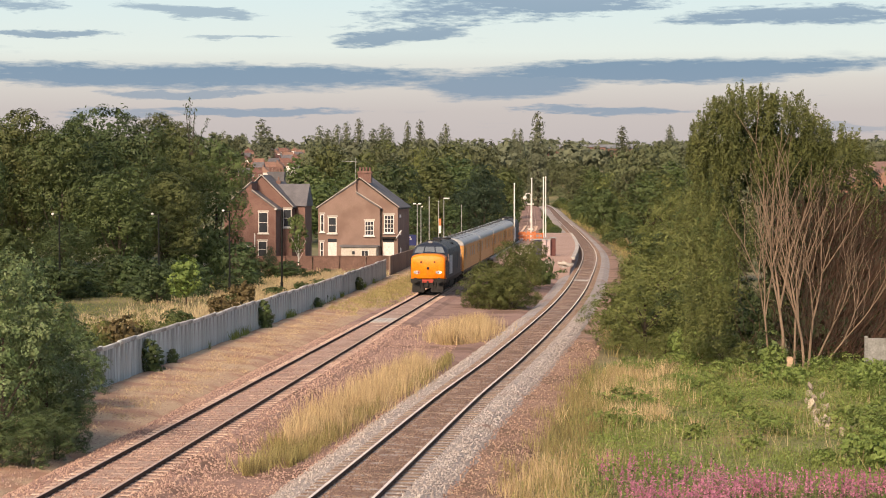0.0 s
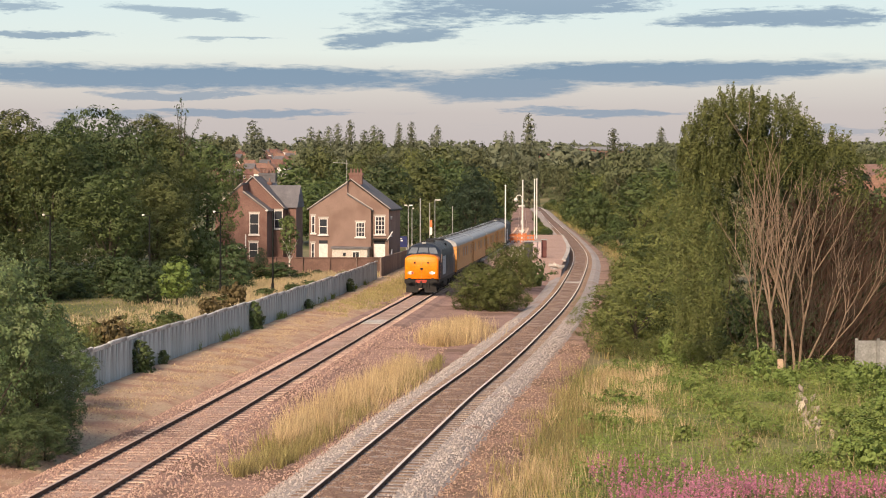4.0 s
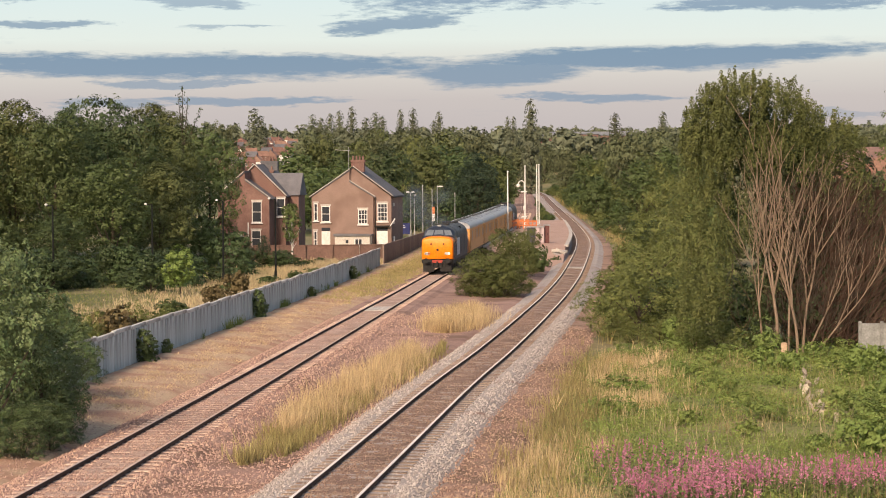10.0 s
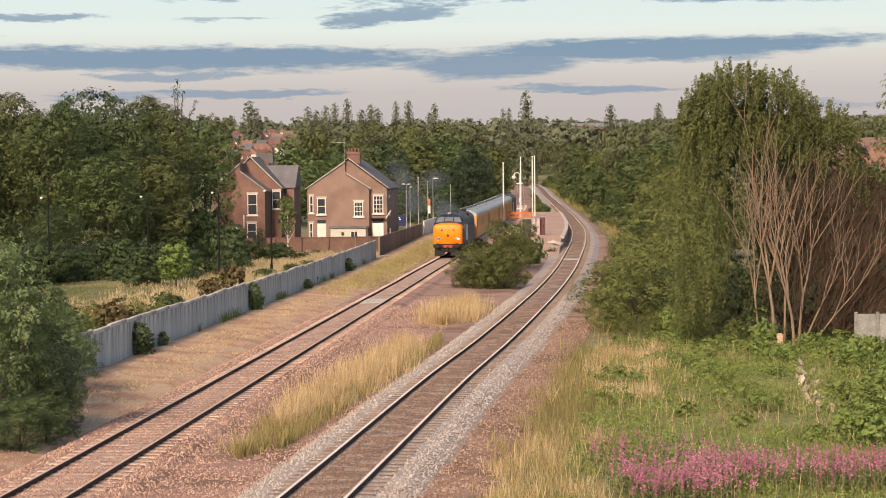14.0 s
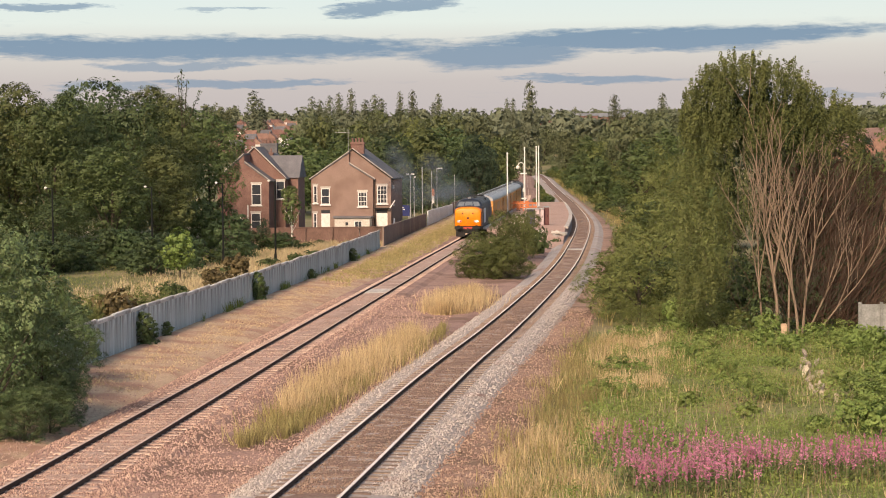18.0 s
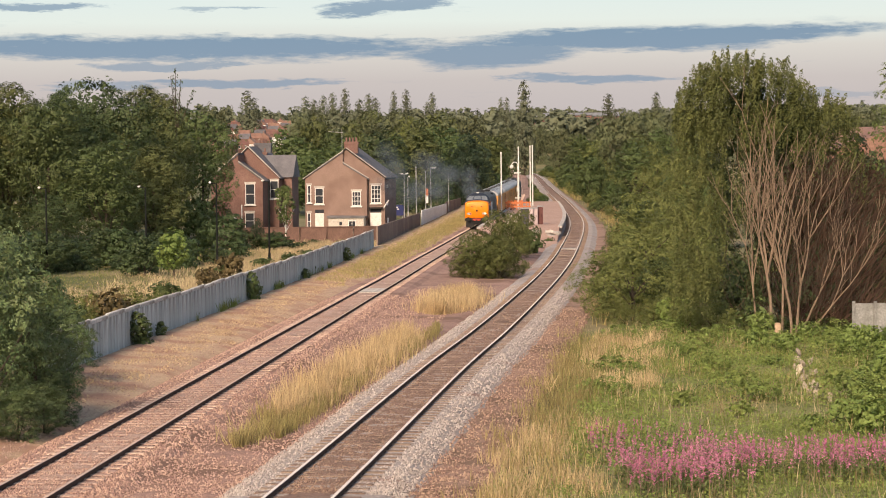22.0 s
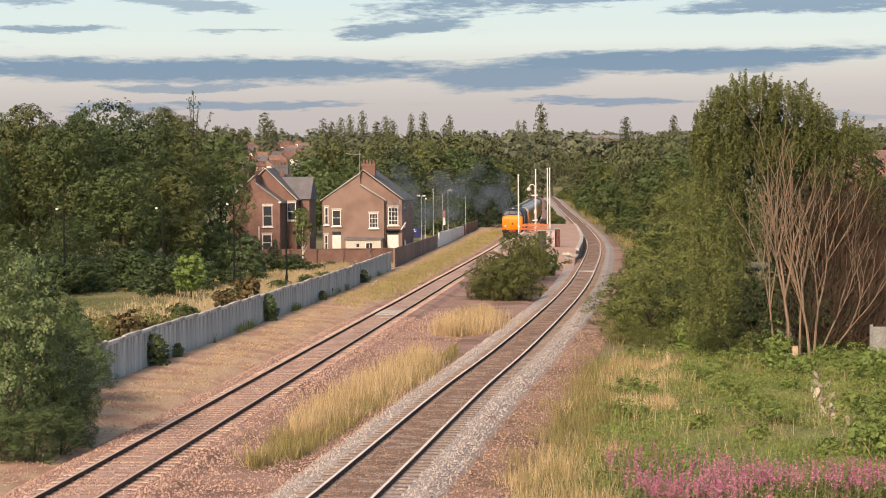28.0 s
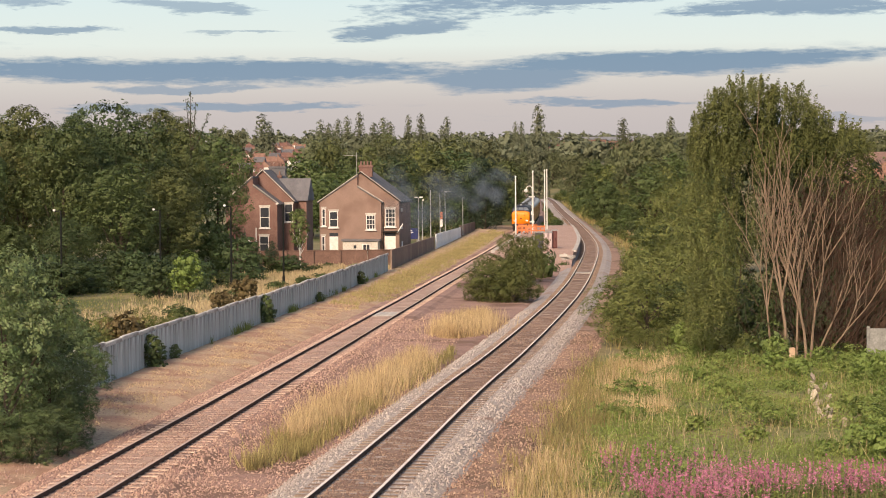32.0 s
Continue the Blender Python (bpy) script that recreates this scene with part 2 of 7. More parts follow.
M_LEAF = {
    "green": mat("leaf_green", (0.064, 0.093, 0.03), (0.108, 0.137, 0.046), 0.35, 0.6, 0, 6, island=0.12, each=0.18, leafy=0.13),
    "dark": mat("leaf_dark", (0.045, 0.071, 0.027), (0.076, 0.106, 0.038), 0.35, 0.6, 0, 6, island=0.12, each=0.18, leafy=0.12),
    "light": mat("leaf_light", (0.10, 0.14, 0.045), (0.15, 0.18, 0.06), 0.35, 0.6, 0, 6, island=0.17, each=0.12, leafy=0.18),
    "olive": mat("leaf_olive", (0.077, 0.092, 0.031), (0.116, 0.129, 0.044), 0.35, 0.65, 0, 6, island=0.12, each=0.15, leafy=0.13),
    "grey": mat("leaf_silver", (0.07, 0.105, 0.036), (0.15, 0.188, 0.08), 0.9, 0.55, 0, 6, island=0.30, each=0.12, leafy=0.13),
    # far and haze: distance haze is mixed into these leaf colours
    "far": mat("leaf_far_haze_tint", (0.085, 0.1, 0.048), (0.122, 0.13, 0.063), 0.06, 0.8, 0, 6, island=0.07, each=0.2, leafy=0.1),
    "haze": mat("leaf_haze_tint", (0.105, 0.118, 0.074), (0.14, 0.15, 0.092), 0.06, 0.8, 0, 6, island=0.06, each=0.2, leafy=0.1),
    "sallow": mat("leaf_sallow", (0.112, 0.13, 0.037), (0.17, 0.184, 0.056), 0.5, 0.65, 0, 6, island=0.17, each=0.12, leafy=0.13),
    "lime": mat("leaf_lime", (0.14, 0.2, 0.048), (0.22, 0.28, 0.075), 0.6, 0.6, 0, 6, island=0.17, leafy=0.18),
    "crown": mat("leaf_crown", (0.08, 0.094, 0.026), (0.128, 0.138, 0.042), 0.5, 0.65, 0, 6, island=0.11, leafy=0.13),
    "herb": mat("leaf_herb", (0.135, 0.195, 0.045), (0.25, 0.28, 0.08), 0.5, 0.7, 0, 6, island=0.23, leafy=0.13),
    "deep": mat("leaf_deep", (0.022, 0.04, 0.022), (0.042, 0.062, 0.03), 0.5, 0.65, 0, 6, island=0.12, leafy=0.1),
    "russet": mat("leaf_russet", (0.105, 0.08, 0.035), (0.155, 0.115, 0.05), 0.4, 0.7, 0, 6, island=0.15, leafy=0.12),
}
M_DRY = mat("dry_grass", (0.48, 0.35, 0.19), (0.6, 0.455, 0.27), 0.4, 0.8, 0, 5, island=0.25, leafy=0.3)
M_TURF = mat("green_grass", (0.12, 0.165, 0.035), (0.21, 0.24, 0.065), 0.25, 0.8, 0, 5, island=0.35, leafy=0.3)
M_MIXED = mat("seeding_grass", (0.26, 0.21, 0.09), (0.34, 0.27, 0.12), 0.25, 0.8, 0, 5, island=0.3, leafy=0.3)
M_STRAW = mat("straw_grass", (0.45, 0.325, 0.2), (0.52, 0.385, 0.245), 0.4, 0.85, 0, 5, island=0.25, leafy=0.2)
M_STRAWGREEN = mat("straw_green_grass", (0.30, 0.255, 0.115), (0.38, 0.315, 0.145), 0.3, 0.85, 0, 5, island=0.25, leafy=0.2)
M_PALE = mat("pale_grass", (0.44, 0.34, 0.2), (0.52, 0.42, 0.26), 0.4, 0.85, 0, 5, island=0.25, leafy=0.25)
M_FIELD = mat("field_soil", (0.15, 0.165, 0.055), (0.24, 0.215, 0.1), 0.18, 0.95, 0.5, 25, stain=(0.28, 0.21, 0.11), stain_at=0.58, stain_scale=0.12)
M_PINK = mat("pink_flower", (0.43, 0.13, 0.25), (0.54, 0.24, 0.35), 0.5, 0.7, 0, 5, island=0.3, leafy=0.3)
M_YELLOW = plain("warning_yellow", (0.95, 0.25, 0.004), 0.45)
M_BLUE = mat("loco_blue", (0.014, 0.021, 0.038), (0.022, 0.031, 0.052), 1.0, 0.55, 0.05, stain=(0.06, 0.06, 0.065), stain_at=0.6)
M_COACH = mat("coach_yellow", (0.47, 0.23, 0.066), (0.53, 0.27, 0.085), 0.8, 0.45, 0.04, stain=(0.42, 0.22, 0.06), stain_at=0.66)
M_ROOF = mat("coach_roof", (0.30, 0.315, 0.33), (0.38, 0.395, 0.405), 0.6, 0.5, 0.05, stain=(0.24, 0.24, 0.25), stain_at=0.62)
M_COACHGLASS = plain("coach_window_brown", (0.17, 0.075, 0.022), 0.3)
# windscreen base colour is greyed to stand for the sky mirrored in it
M_SCREEN = plain("cab_glass_sky_grey", (0.16, 0.18, 0.2), 0.15, spec=0.8)
M_LOCOROOF = mat("loco_roof", (0.04, 0.045, 0.05), (0.075, 0.08, 0.085), 0.8, 0.6, 0.1)
M_BLACK = plain("black_underframe", (0.014, 0.012, 0.011), 0.7)
M_RED = plain("red_beam", (0.4, 0.05, 0.03), 0.5)
M_LAMP = plain("lit_lamp", (1.0, 0.85, 0.6), 0.3, glow=2.0)
M_POLE = plain("white_pole", (0.72, 0.70, 0.66), 0.5)
M_STEEL = plain("galvanised", (0.42, 0.42, 0.41), 0.5, 0.4)
M_DARKPOLE = plain("dark_pole", (0.01, 0.011, 0.01), 0.7, spec=0.2)
M_ORANGE = plain("barrier_orange", (0.62, 0.2, 0.07), 0.6)
M_SIGN = plain("sign_blue", (0.018, 0.026, 0.12), 0.5)
M_TARMAC = mat("platform_tarmac", (0.38, 0.25, 0.195), (0.45, 0.31, 0.25), 0.4, 0.9, 0.3, 20)
M_CONCRETE = mat("concrete", (0.42, 0.38, 0.34), (0.5, 0.46, 0.42), 0.7, 0.9, 0.3, 14, each=0.15)


# ---- building helpers ----
def link_bm(name, bm, material, smooth=False):
    me = bpy.data.meshes.new(name)
    bm.normal_update()
    bm.to_mesh(me)
    bm.free()
    if smooth:
        me.polygons.foreach_set("use_smooth", [True] * len(me.polygons))
    if material:
        me.materials.append(material)
    return new(name, me)


def part(name, bm, material, parent, label="", smooth=False):
    ob = link_bm(name, bm, material, smooth)
    ob.parent = parent
    return tagged(ob, label=label)


def thing(name, m, label, category, group="", kind=""):
    ob = new(name)
    ob.matrix_basis = m
    return tagged(ob, label, category, group, kind)


def box(bm, x0, x1, y0, y1, z0, z1, bevel=0.0):
    r = bmesh.ops.create_cube(bm, size=1.0, matrix=Matrix.LocRotScale(((x0 + x1) / 2, (y0 + y1) / 2, (z0 + z1) / 2), None, (x1 - x0, y1 - y0, z1 - z0)))
    if bevel:
        vs = set(r["verts"])
        bmesh.ops.bevel(bm, geom=[e for e in bm.edges if e.verts[0] in vs and e.verts[1] in vs], offset=bevel, segments=2, affect="EDGES")
    return bm


def boxes(*specs, bevel=0.0):
    bm = bmesh.new()
    for s in specs:
        box(bm, *s, bevel=bevel)
    return bm


def rod(bm, a, b, r0, r1=None, sides=8):
    a, b = Vector(a), Vector(b)
    d = b - a
    q = d.to_track_quat("Z", "Y").to_matrix().to_4x4()
    bmesh.ops.create_cone(bm, cap_ends=True, segments=sides, radius1=r0, radius2=r0 if r1 is None else r1, depth=d.length,
                          matrix=Matrix.Translation((a + b) / 2) @ q)
    return bm


def prism(points, y0, y1):
    """A profile of (x, z) drawn out along y."""
    bm = bmesh.new()
    a = [bm.verts.new((x, y0, z)) for x, z in points]
    b = [bm.verts.new((x, y1, z)) for x, z in points]
    n = len(points)
    for i in range(n):
        bm.faces.new((a[i], a[(i + 1) % n], b[(i + 1) % n], b[i]))
    bm.faces.new(a[::-1])
    bm.faces.new(b)
    bmesh.ops.recalc_face_normals(bm, faces=bm.faces)
    return bm


def quads(name, verts, material, per=4):
    """One mesh from an (n, per, 3) array of free-standing faces."""
    n = len(verts)
    me = bpy.data.meshes.new(name)
    me.vertices.add(n * per), me.loops.add(n * per), me.polygons.add(n)
    me.vertices.foreach_set("co", np.ascontiguousarray(verts, dtype=np.float32).ravel())
    me.loops.foreach_set("vertex_index", np.arange(n * per, dtype=np.int32))
    me.polygons.foreach_set("loop_start", np.arange(0, n * per, per, dtype=np.int32))
    me.polygons.foreach_set("loop_total", np.full(n, per, dtype=np.int32))
    me.update(calc_edges=True)
    me.materials.append(material)
    return me


def unit(v):
    return v / np.maximum(np.linalg.norm(v, axis=-1, keepdims=True), 1e-6)


def leaves(rng, centres, normals, size, narrow=0.6):
    """Pointed leaf sprays: four-cornered, slightly folded."""
    n = len(centres)
    t = unit(np.cross(normals, rng.normal(size=(n, 3))))
    s = np.cross(normals, t)
    sz = size * rng.uniform(0.6, 1.35, (n, 1))
    w = sz * narrow * rng.uniform(0.7, 1.2, (n, 1))
    return np.stack([centres - t * sz * 0.5, centres + s * w * 0.5 + normals * sz * 0.1, centres + t * sz * 0.5, centres - s * w * 0.5 + normals * sz * 0.1], 1)


def crown_points(rng, lobes, n, per=20, tuft=0.3, inner=0.06):
    """Leaf points and normals: sprays gathered in tufts over the skin of a heap of uneven lobes, with thin growth inside."""
    lobes = np.array(lobes, float)
    wgt = (lobes[:, 3] * lobes[:, 4] + lobes[:, 5] * lobes[:, 4])
    wgt = wgt / wgt.sum()
    m = max(14, int(n / per))
    k = rng.choice(len(lobes), m * 3, p=wgt)
    d = unit(rng.normal(size=(m * 3, 3)) + np.array([0, 0, 0.22]))
    c = lobes[k, :3] + d * lobes[k, 3:6] * rng.uniform(0.86, 1.06, (m * 3, 1))
    # tufts buried in a neighbouring lobe are dropped first
    deep = np.zeros(len(c))
    for row in lobes:
        q = np.linalg.norm((c - row[:3]) / row[3:6], axis=1)
        deep = np.maximum(deep, 1 - q)
    pick = np.argsort(deep + rng.random(len(c)) * 0.25)[:m]
    c, d, k = c[pick], d[pick], k[pick]
    size = np.cbrt(np.prod(lobes[k, 3:6], axis=1))
    typical = np.sqrt((lobes[:, 3] * lobes[:, 5]).sum() / m) * 0.95
    r = np.clip(size * tuft * rng.uniform(0.6, 1.25, m), typical * 0.45, typical * 1.5)
    g = rng.choice(m, n, p=r ** 2 / (r ** 2).sum())
    e = unit(rng.normal(size=(n, 3)) + d[g] * 0.9 + np.array([0, 0, 0.3]))
    u = 1 - 0.55 * rng.random((n, 1)) ** 2
    stray = np.where(rng.random((n, 1)) < 0.05, rng.uniform(1.0, 1.5, (n, 1)), 1.0)
    p = c[g] + e * r[g][:, None] * u * stray * np.array([1, 1, 0.8])
    nrm = unit(e * 0.55 + d[g] * 0.5 + rng.normal(size=(n, 3)) * 0.18 + np.array([0, 0, 0.22]))
    t = int(n * inner)
    if t:
        k = rng.choice(len(lobes), t, p=wgt)
        d = unit(rng.normal(size=(t, 3)))
        p[:t] = lobes[k, :3] + d * lobes[k, 3:6] * rng.uniform(0.45, 0.85, (t, 1))
        nrm[:t] = unit(d + rng.normal(size=(t, 3)) * 0.3)
    return p, nrm


def core_points(rng, lobes, n):
    """Broad sprays deep inside the lobes, which close the crown."""
    lobes = np.array(lobes, float)
    wgt = lobes[:, 3] * lobes[:, 5]
    k = rng.choice(len(lobes), n, p=wgt / wgt.sum())
    d = unit(rng.normal(size=(n, 3)))
    return lobes[k, :3] + d * lobes[k, 3:6] * rng.uniform(0.3, 0.66, (n, 1)), unit(d + rng.normal(size=(n, 3)) * 0.25)


def heap(rng, width, base, top, count, lean=0.0, clumps=3):
    """Lobes for a crown between two heights."""
    out = []
    h = top - base
    for _ in range(count):
        u = rng.random() ** 0.8
        z = base + h * (0.12 + 0.76 * u)
        spread = width * 0.5 * math.sqrt(max(0.05, 1 - (2 * u - 0.85) ** 2 * 0.75))
        a, q = rng.random() * 6.283, math.sqrt(rng.random()) * 0.72
        r = width * rng.uniform(0.14, 0.24)
        out.append((math.cos(a) * spread * q + lean * u, math.sin(a) * spread * q, z, r, r, r * rng.uniform(0.7, 1.0)))
    out.append((0, 0, base + h * 0.5, width * 0.3, width * 0.3, h * 0.4))
    # smaller clumps over the skin of the large ones
    for i in range(count * clumps):
        c = out[i % count]
        d = unit(np.array([rng.normal(), rng.normal(), rng.normal() * 0.8 + 0.35]))
        r = width * rng.uniform(0.055, 0.1)
        out.append((c[0] + d[0] * c[3] * 0.95, c[1] + d[1] * c[4] * 0.95, c[2] + d[2] * c[5] * 0.95, r, r, r * 0.85))
    return out


def spire_lobes(rng, width, top, count):
    """Lobes for a tall crown that narrows to a ragged tip."""
    out = []
    for i in range(count):
        u = (i + rng.random()) / count
        r = width * 0.5 * (0.46 * (1 - u) ** 0.35 + 0.16) * rng.uniform(0.8, 1.25)
        a = rng.random() * 6.283
        off = width * 0.26 * (1 - u) * rng.random()
        out.append((math.cos(a) * off, math.sin(a) * off, top * (0.1 + 0.82 * u), r * 1.15, r * 1.15, r * 2.1))
    return out


def limbs(rng, height, base, width, stem, count=6):
    bm = bmesh.new()
    rod(bm, (0, 0, -0.3), (0, 0, base + (height - base) * 0.55), stem, stem * 0.45, 8)
    for i in range(count):
        a = i * 6.283 / count + rng.uniform(-0.4, 0.4)
        z0 = base * 0.7 + (height - base) * 0.4 * rng.random()
        r = width * rng.uniform(0.22, 0.36)
        rod(bm, (0, 0, z0), (math.cos(a) * r, math.sin(a) * r, z0 + (height - base) * rng.uniform(0.2, 0.4)), stem * 0.45, stem * 0.12, 6)
    return bm


TREES = {}


def tree_kind(key, seed, width, base, top, lobes, n, leaf, colour, stem=0.2, narrow=0.6, label="", name="tree", category="tree", spire=False, per=16, core=1.3, bark=None):
    rng = np.random.default_rng(seed)
    t = thing(name, pose(0, 0, -500), label, category)
    part("trunk", limbs(rng, top, base, width, stem, 6 if top > 1.2 and not spire else 0), bark or M_BARK, t)
    mass = spire_lobes(rng, width, top, lobes) if spire else heap(rng, width, base, top, lobes)
    p, nrm = crown_points(rng, mass, n, per)
    q, inward = core_points(rng, mass, max(60, n // 5))
    crown = new("crown", quads("crown", np.concatenate([leaves(rng, p, nrm, leaf, narrow), leaves(rng, q, inward, leaf * core, 0.7)]), M_LEAF[colour]))
    crown.parent = t
    TREES[key] = [t, False]
    return t


def plant(key, x, y, z=0.0, turn=0.0, s=1.0, tall=1.0, label="", group=""):
    t, used = TREES[key]
    m = pose(x, y, z, 0, 0, turn) @ Matrix.Diagonal((s, s, s * tall, 1))
    if used:
        ob = copy_thing(t, m @ Matrix.Diagonal((1 / t.scale.x, 1 / t.scale.y, 1 / t.scale.z, 1)))
    else:
        t.matrix_basis = m
        TREES[key][1] = True
        ob = t
    return tagged(ob, label, group=group)


# ---- the lie of the tracks ----
def smooth_line(knots):
    """A smooth x over y through a few knots of the railway's plan."""
    ys, xs = [k[0] for k in knots], [k[1] for k in knots]
    grads = [(xs[min(i + 1, len(xs) - 1)] - xs[max(i - 1, 0)]) / (ys[min(i + 1, len(ys) - 1)] - ys[max(i - 1, 0)]) for i in range(len(xs))]

    def f(y):
        i = min(max(int(np.searchsorted(ys, y)) - 1, 0), len(ys) - 2)
        h = ys[i + 1] - ys[i]
        u = (y - ys[i]) / h
        u2, u3 = u * u, u * u * u
        return ((2 * u3 - 3 * u2 + 1) * xs[i] + (u3 - 2 * u2 + u) * h * grads[i] + (3 * u2 - 2 * u3) * xs[i + 1] + (u3 - u2) * h * grads[i + 1])
    return f


LEFT = smooth_line([(18.9, -11.22), (53.3, -8.92), (167.97, -1.06), (214.75, 2.77), (259.97, 6.47), (322.13, 10.88), (389.95, 14.92), (452.11, 17.75), (519.93, 20.23), (640.87, 25.09), (734.69, 28.26), (813.81, 28.71), (904.23, 24.87), (1017.26, 15.82)])
RIGHT = smooth_line([(18.9, -6.14), (53.3, -2.42), (80.63, 0.46), (99.11, 2.61), (124.66, 5.35), (155.39, 8.44), (187.36, 11.34), (240.75, 15.6), (279.18, 17.86), (350.39, 20.68), (438.55, 23.62), (519.93, 26.34), (640.87, 30.63), (734.69, 33), (813.81, 33.12), (904.23, 29.16), (1017.26, 19.78)])


def rail_z(y):
    """The line falls gently away from the bridge, then runs level."""
    if y < 140:
        return 0.13 - 0.0094 * (max(y, 0.0) - 50)
    u = min(y, 200.0) - 140
    return -0.716 - 0.0094 * (u - u * u / 120)


def heading(line, y):
    return math.atan2(line(y + 0.5) - line(y - 0.5), 1.0)


def beside(line, y, off):
    a = heading(line, y)
    return line(y) + off * math.cos(a), y - off * math.sin(a)


def swept(name, line, y0, y1, profile, step, material, closed=True):
    """A profile of (offset, z) swept along a track."""
    n = max(2, int((y1 - y0) / step) + 1)
    k = len(profile)
    vs = []
    for y in np.linspace(y0, y1, n):
        for o, z in profile:
            x, yy = beside(line, y, o)
            vs.append((x, yy, z + rail_z(yy)))
    fs = []
    for i in range(n - 1):
        for j in range(k if closed else k - 1):
            a, b = i * k + j, i * k + (j + 1) % k
            fs.append((a, b, b + k, a + k))
    me = bpy.data.meshes.new(name)
    me.from_pydata(vs, [], fs)
    me.materials.append(material)
    bm = bmesh.new()
    bm.from_mesh(me)
    bmesh.ops.recalc_face_normals(bm, faces=bm.faces)
    bm.to_mesh(me)
    bm.free()
    return new(name, me)


def ragged(name, left, right, y0, y1, z, material, step=0.6, cols=8, rough=0.04, wander=0.25, seed=3, tilt=0.0):
    """A strip of ground between two lines of the plan, with an uneven surface and edges; left and right give x at y."""
    n = int((y1 - y0) / step) + 1
    vs, fs = [], []
    for i, y in enumerate(np.linspace(y0, y1, n)):
        a = left(y) + wander * noise.noise((y * 0.35, seed, 0)) + wander * 0.5 * noise.noise((y * 1.4, seed, 4))
        b = right(y) + wander * noise.noise((y * 0.35, seed, 9)) + wander * 0.5 * noise.noise((y * 1.4, seed, 13))
        for j in range(cols + 1):
            x = a + (b - a) * j / cols
            edge = min(j, cols - j) / 1.0
            vs.append((x, y, rail_z(y) + tilt * (1 - j / cols) + (z if edge else z - 0.16) + rough * noise.noise((x * 1.3, y * 1.3, seed))))
    for i in range(n - 1):
        for j in range(cols):
            a = i * (cols + 1) + j
            fs.append((a, a + 1, a + cols + 2, a + cols + 1))
    me = bpy.data.meshes.new(name)
    me.from_pydata(vs, [], fs)
    me.materials.append(material)
    me.polygons.foreach_set("use_smooth", [True] * len(me.polygons))
    return new(name, me)


# ---- ground ----
def smoothstep(a, b, v):
    u = min(max((v - a) / (b - a), 0.0), 1.0)
    return u * u * (3 - 2 * u)


def ground_z(x, y):
    z = -0.52 + rail_z(y)
    z -= 0.35 * smoothstep(-13.5, -20, x - 0.085 * (y - 100)) * smoothstep(170, 225, y)
    z -= 0.25 * smoothstep(-13.5, -17, x - 0.085 * (y - 100))
    off = abs(x - 25) if y > 430 else 60
    clear = 1.0 - (1 - smoothstep(14, 70, off)) * (1 - smoothstep(820, 1000, y))
    z += max(0.0, min(y, 1500.0) - 430.0) * 0.0195 * clear
    z += max(0.0, min(y, 2800.0) - 1500.0) * 0.019
    z += smoothstep(80, 600, -x) * smoothstep(500, 900, y) * 6 + smoothstep(60, 300, x) * smoothstep(500, 900, y) * 4
    return z


def build_ground():
    ys = [-400, -150, -40, 10, 30] + [30 + 3 * i for i in range(1, 100)] + [330 * 1.06 ** i for i in range(1, 46)]
    us = [math.copysign(abs(u) ** 1.7, u) for u in np.linspace(-1, 1, 61)]
    vs, fs = [], []
    for y in ys:
        w = 90 + max(0, y) * 0.62
        for u in us:
            x = u * w
            vs.append((x, y, ground_z(x, y) + (0.05 * noise.noise((x * 0.4, y * 0.4, 0)) if y < 400 else 0)))
    k = len(us)
    for i in range(len(ys) - 1):
        for j in range(k - 1):
            a = i * k + j
            fs.append((a, a + 1, a + k + 1, a + k))
    me = bpy.data.meshes.new("ground")
    me.from_pydata(vs, [], fs)
    me.materials.append(M_SOIL)
    me.polygons.foreach_set("use_smooth", [True] * len(me.polygons))
    return tagged(new("ground", me), "dry earthy ground with weeds beside the railway", "ground", kind="structure")


build_ground()
FENCE = lambda y: -13.10 + 0.0694 * (y - 86.3)

# strips of stone and verge along the tracks
tagged(ragged("ballast_between_tracks", lambda y: LEFT(y) + 0.6, lambda y: RIGHT(y) - 1.9, 30, 215, -0.31, M_BALLAST_RED, cols=10, rough=0.07), "reddish loose stone ballast between two tracks", "ballast", kind="structure")
tagged(ragged("verge_by_fence", lambda y: FENCE(y) - 0.2, lambda y: LEFT(y) - 2.2, 30, 372, -0.33, M_CESS, cols=7, rough=0.035, seed=8, tilt=0.3), "dry yellowed grass verge along the fence", "verge", kind="structure")
tagged(ragged("verge_by_field", lambda y: RIGHT(y) + 1.9, lambda y: RIGHT(y) + 3.9 - 0.004 * (y - 60), 30, 450, -0.36, M_VERGE, cols=5, rough=0.07, seed=12), "brown stony verge beside the running line", "verge", kind="structure")


def ballast(name, line, y0, y1, shoulder, crest, material, label):
    prof = [(-shoulder, -0.5), (-crest, -0.17), (-0.80, -0.135), (0.80, -0.135), (crest, -0.17), (shoulder, -0.5)]
    return tagged(swept(name, line, y0, y1, prof, 1.2, material, False), label, "ballast", kind="structure")


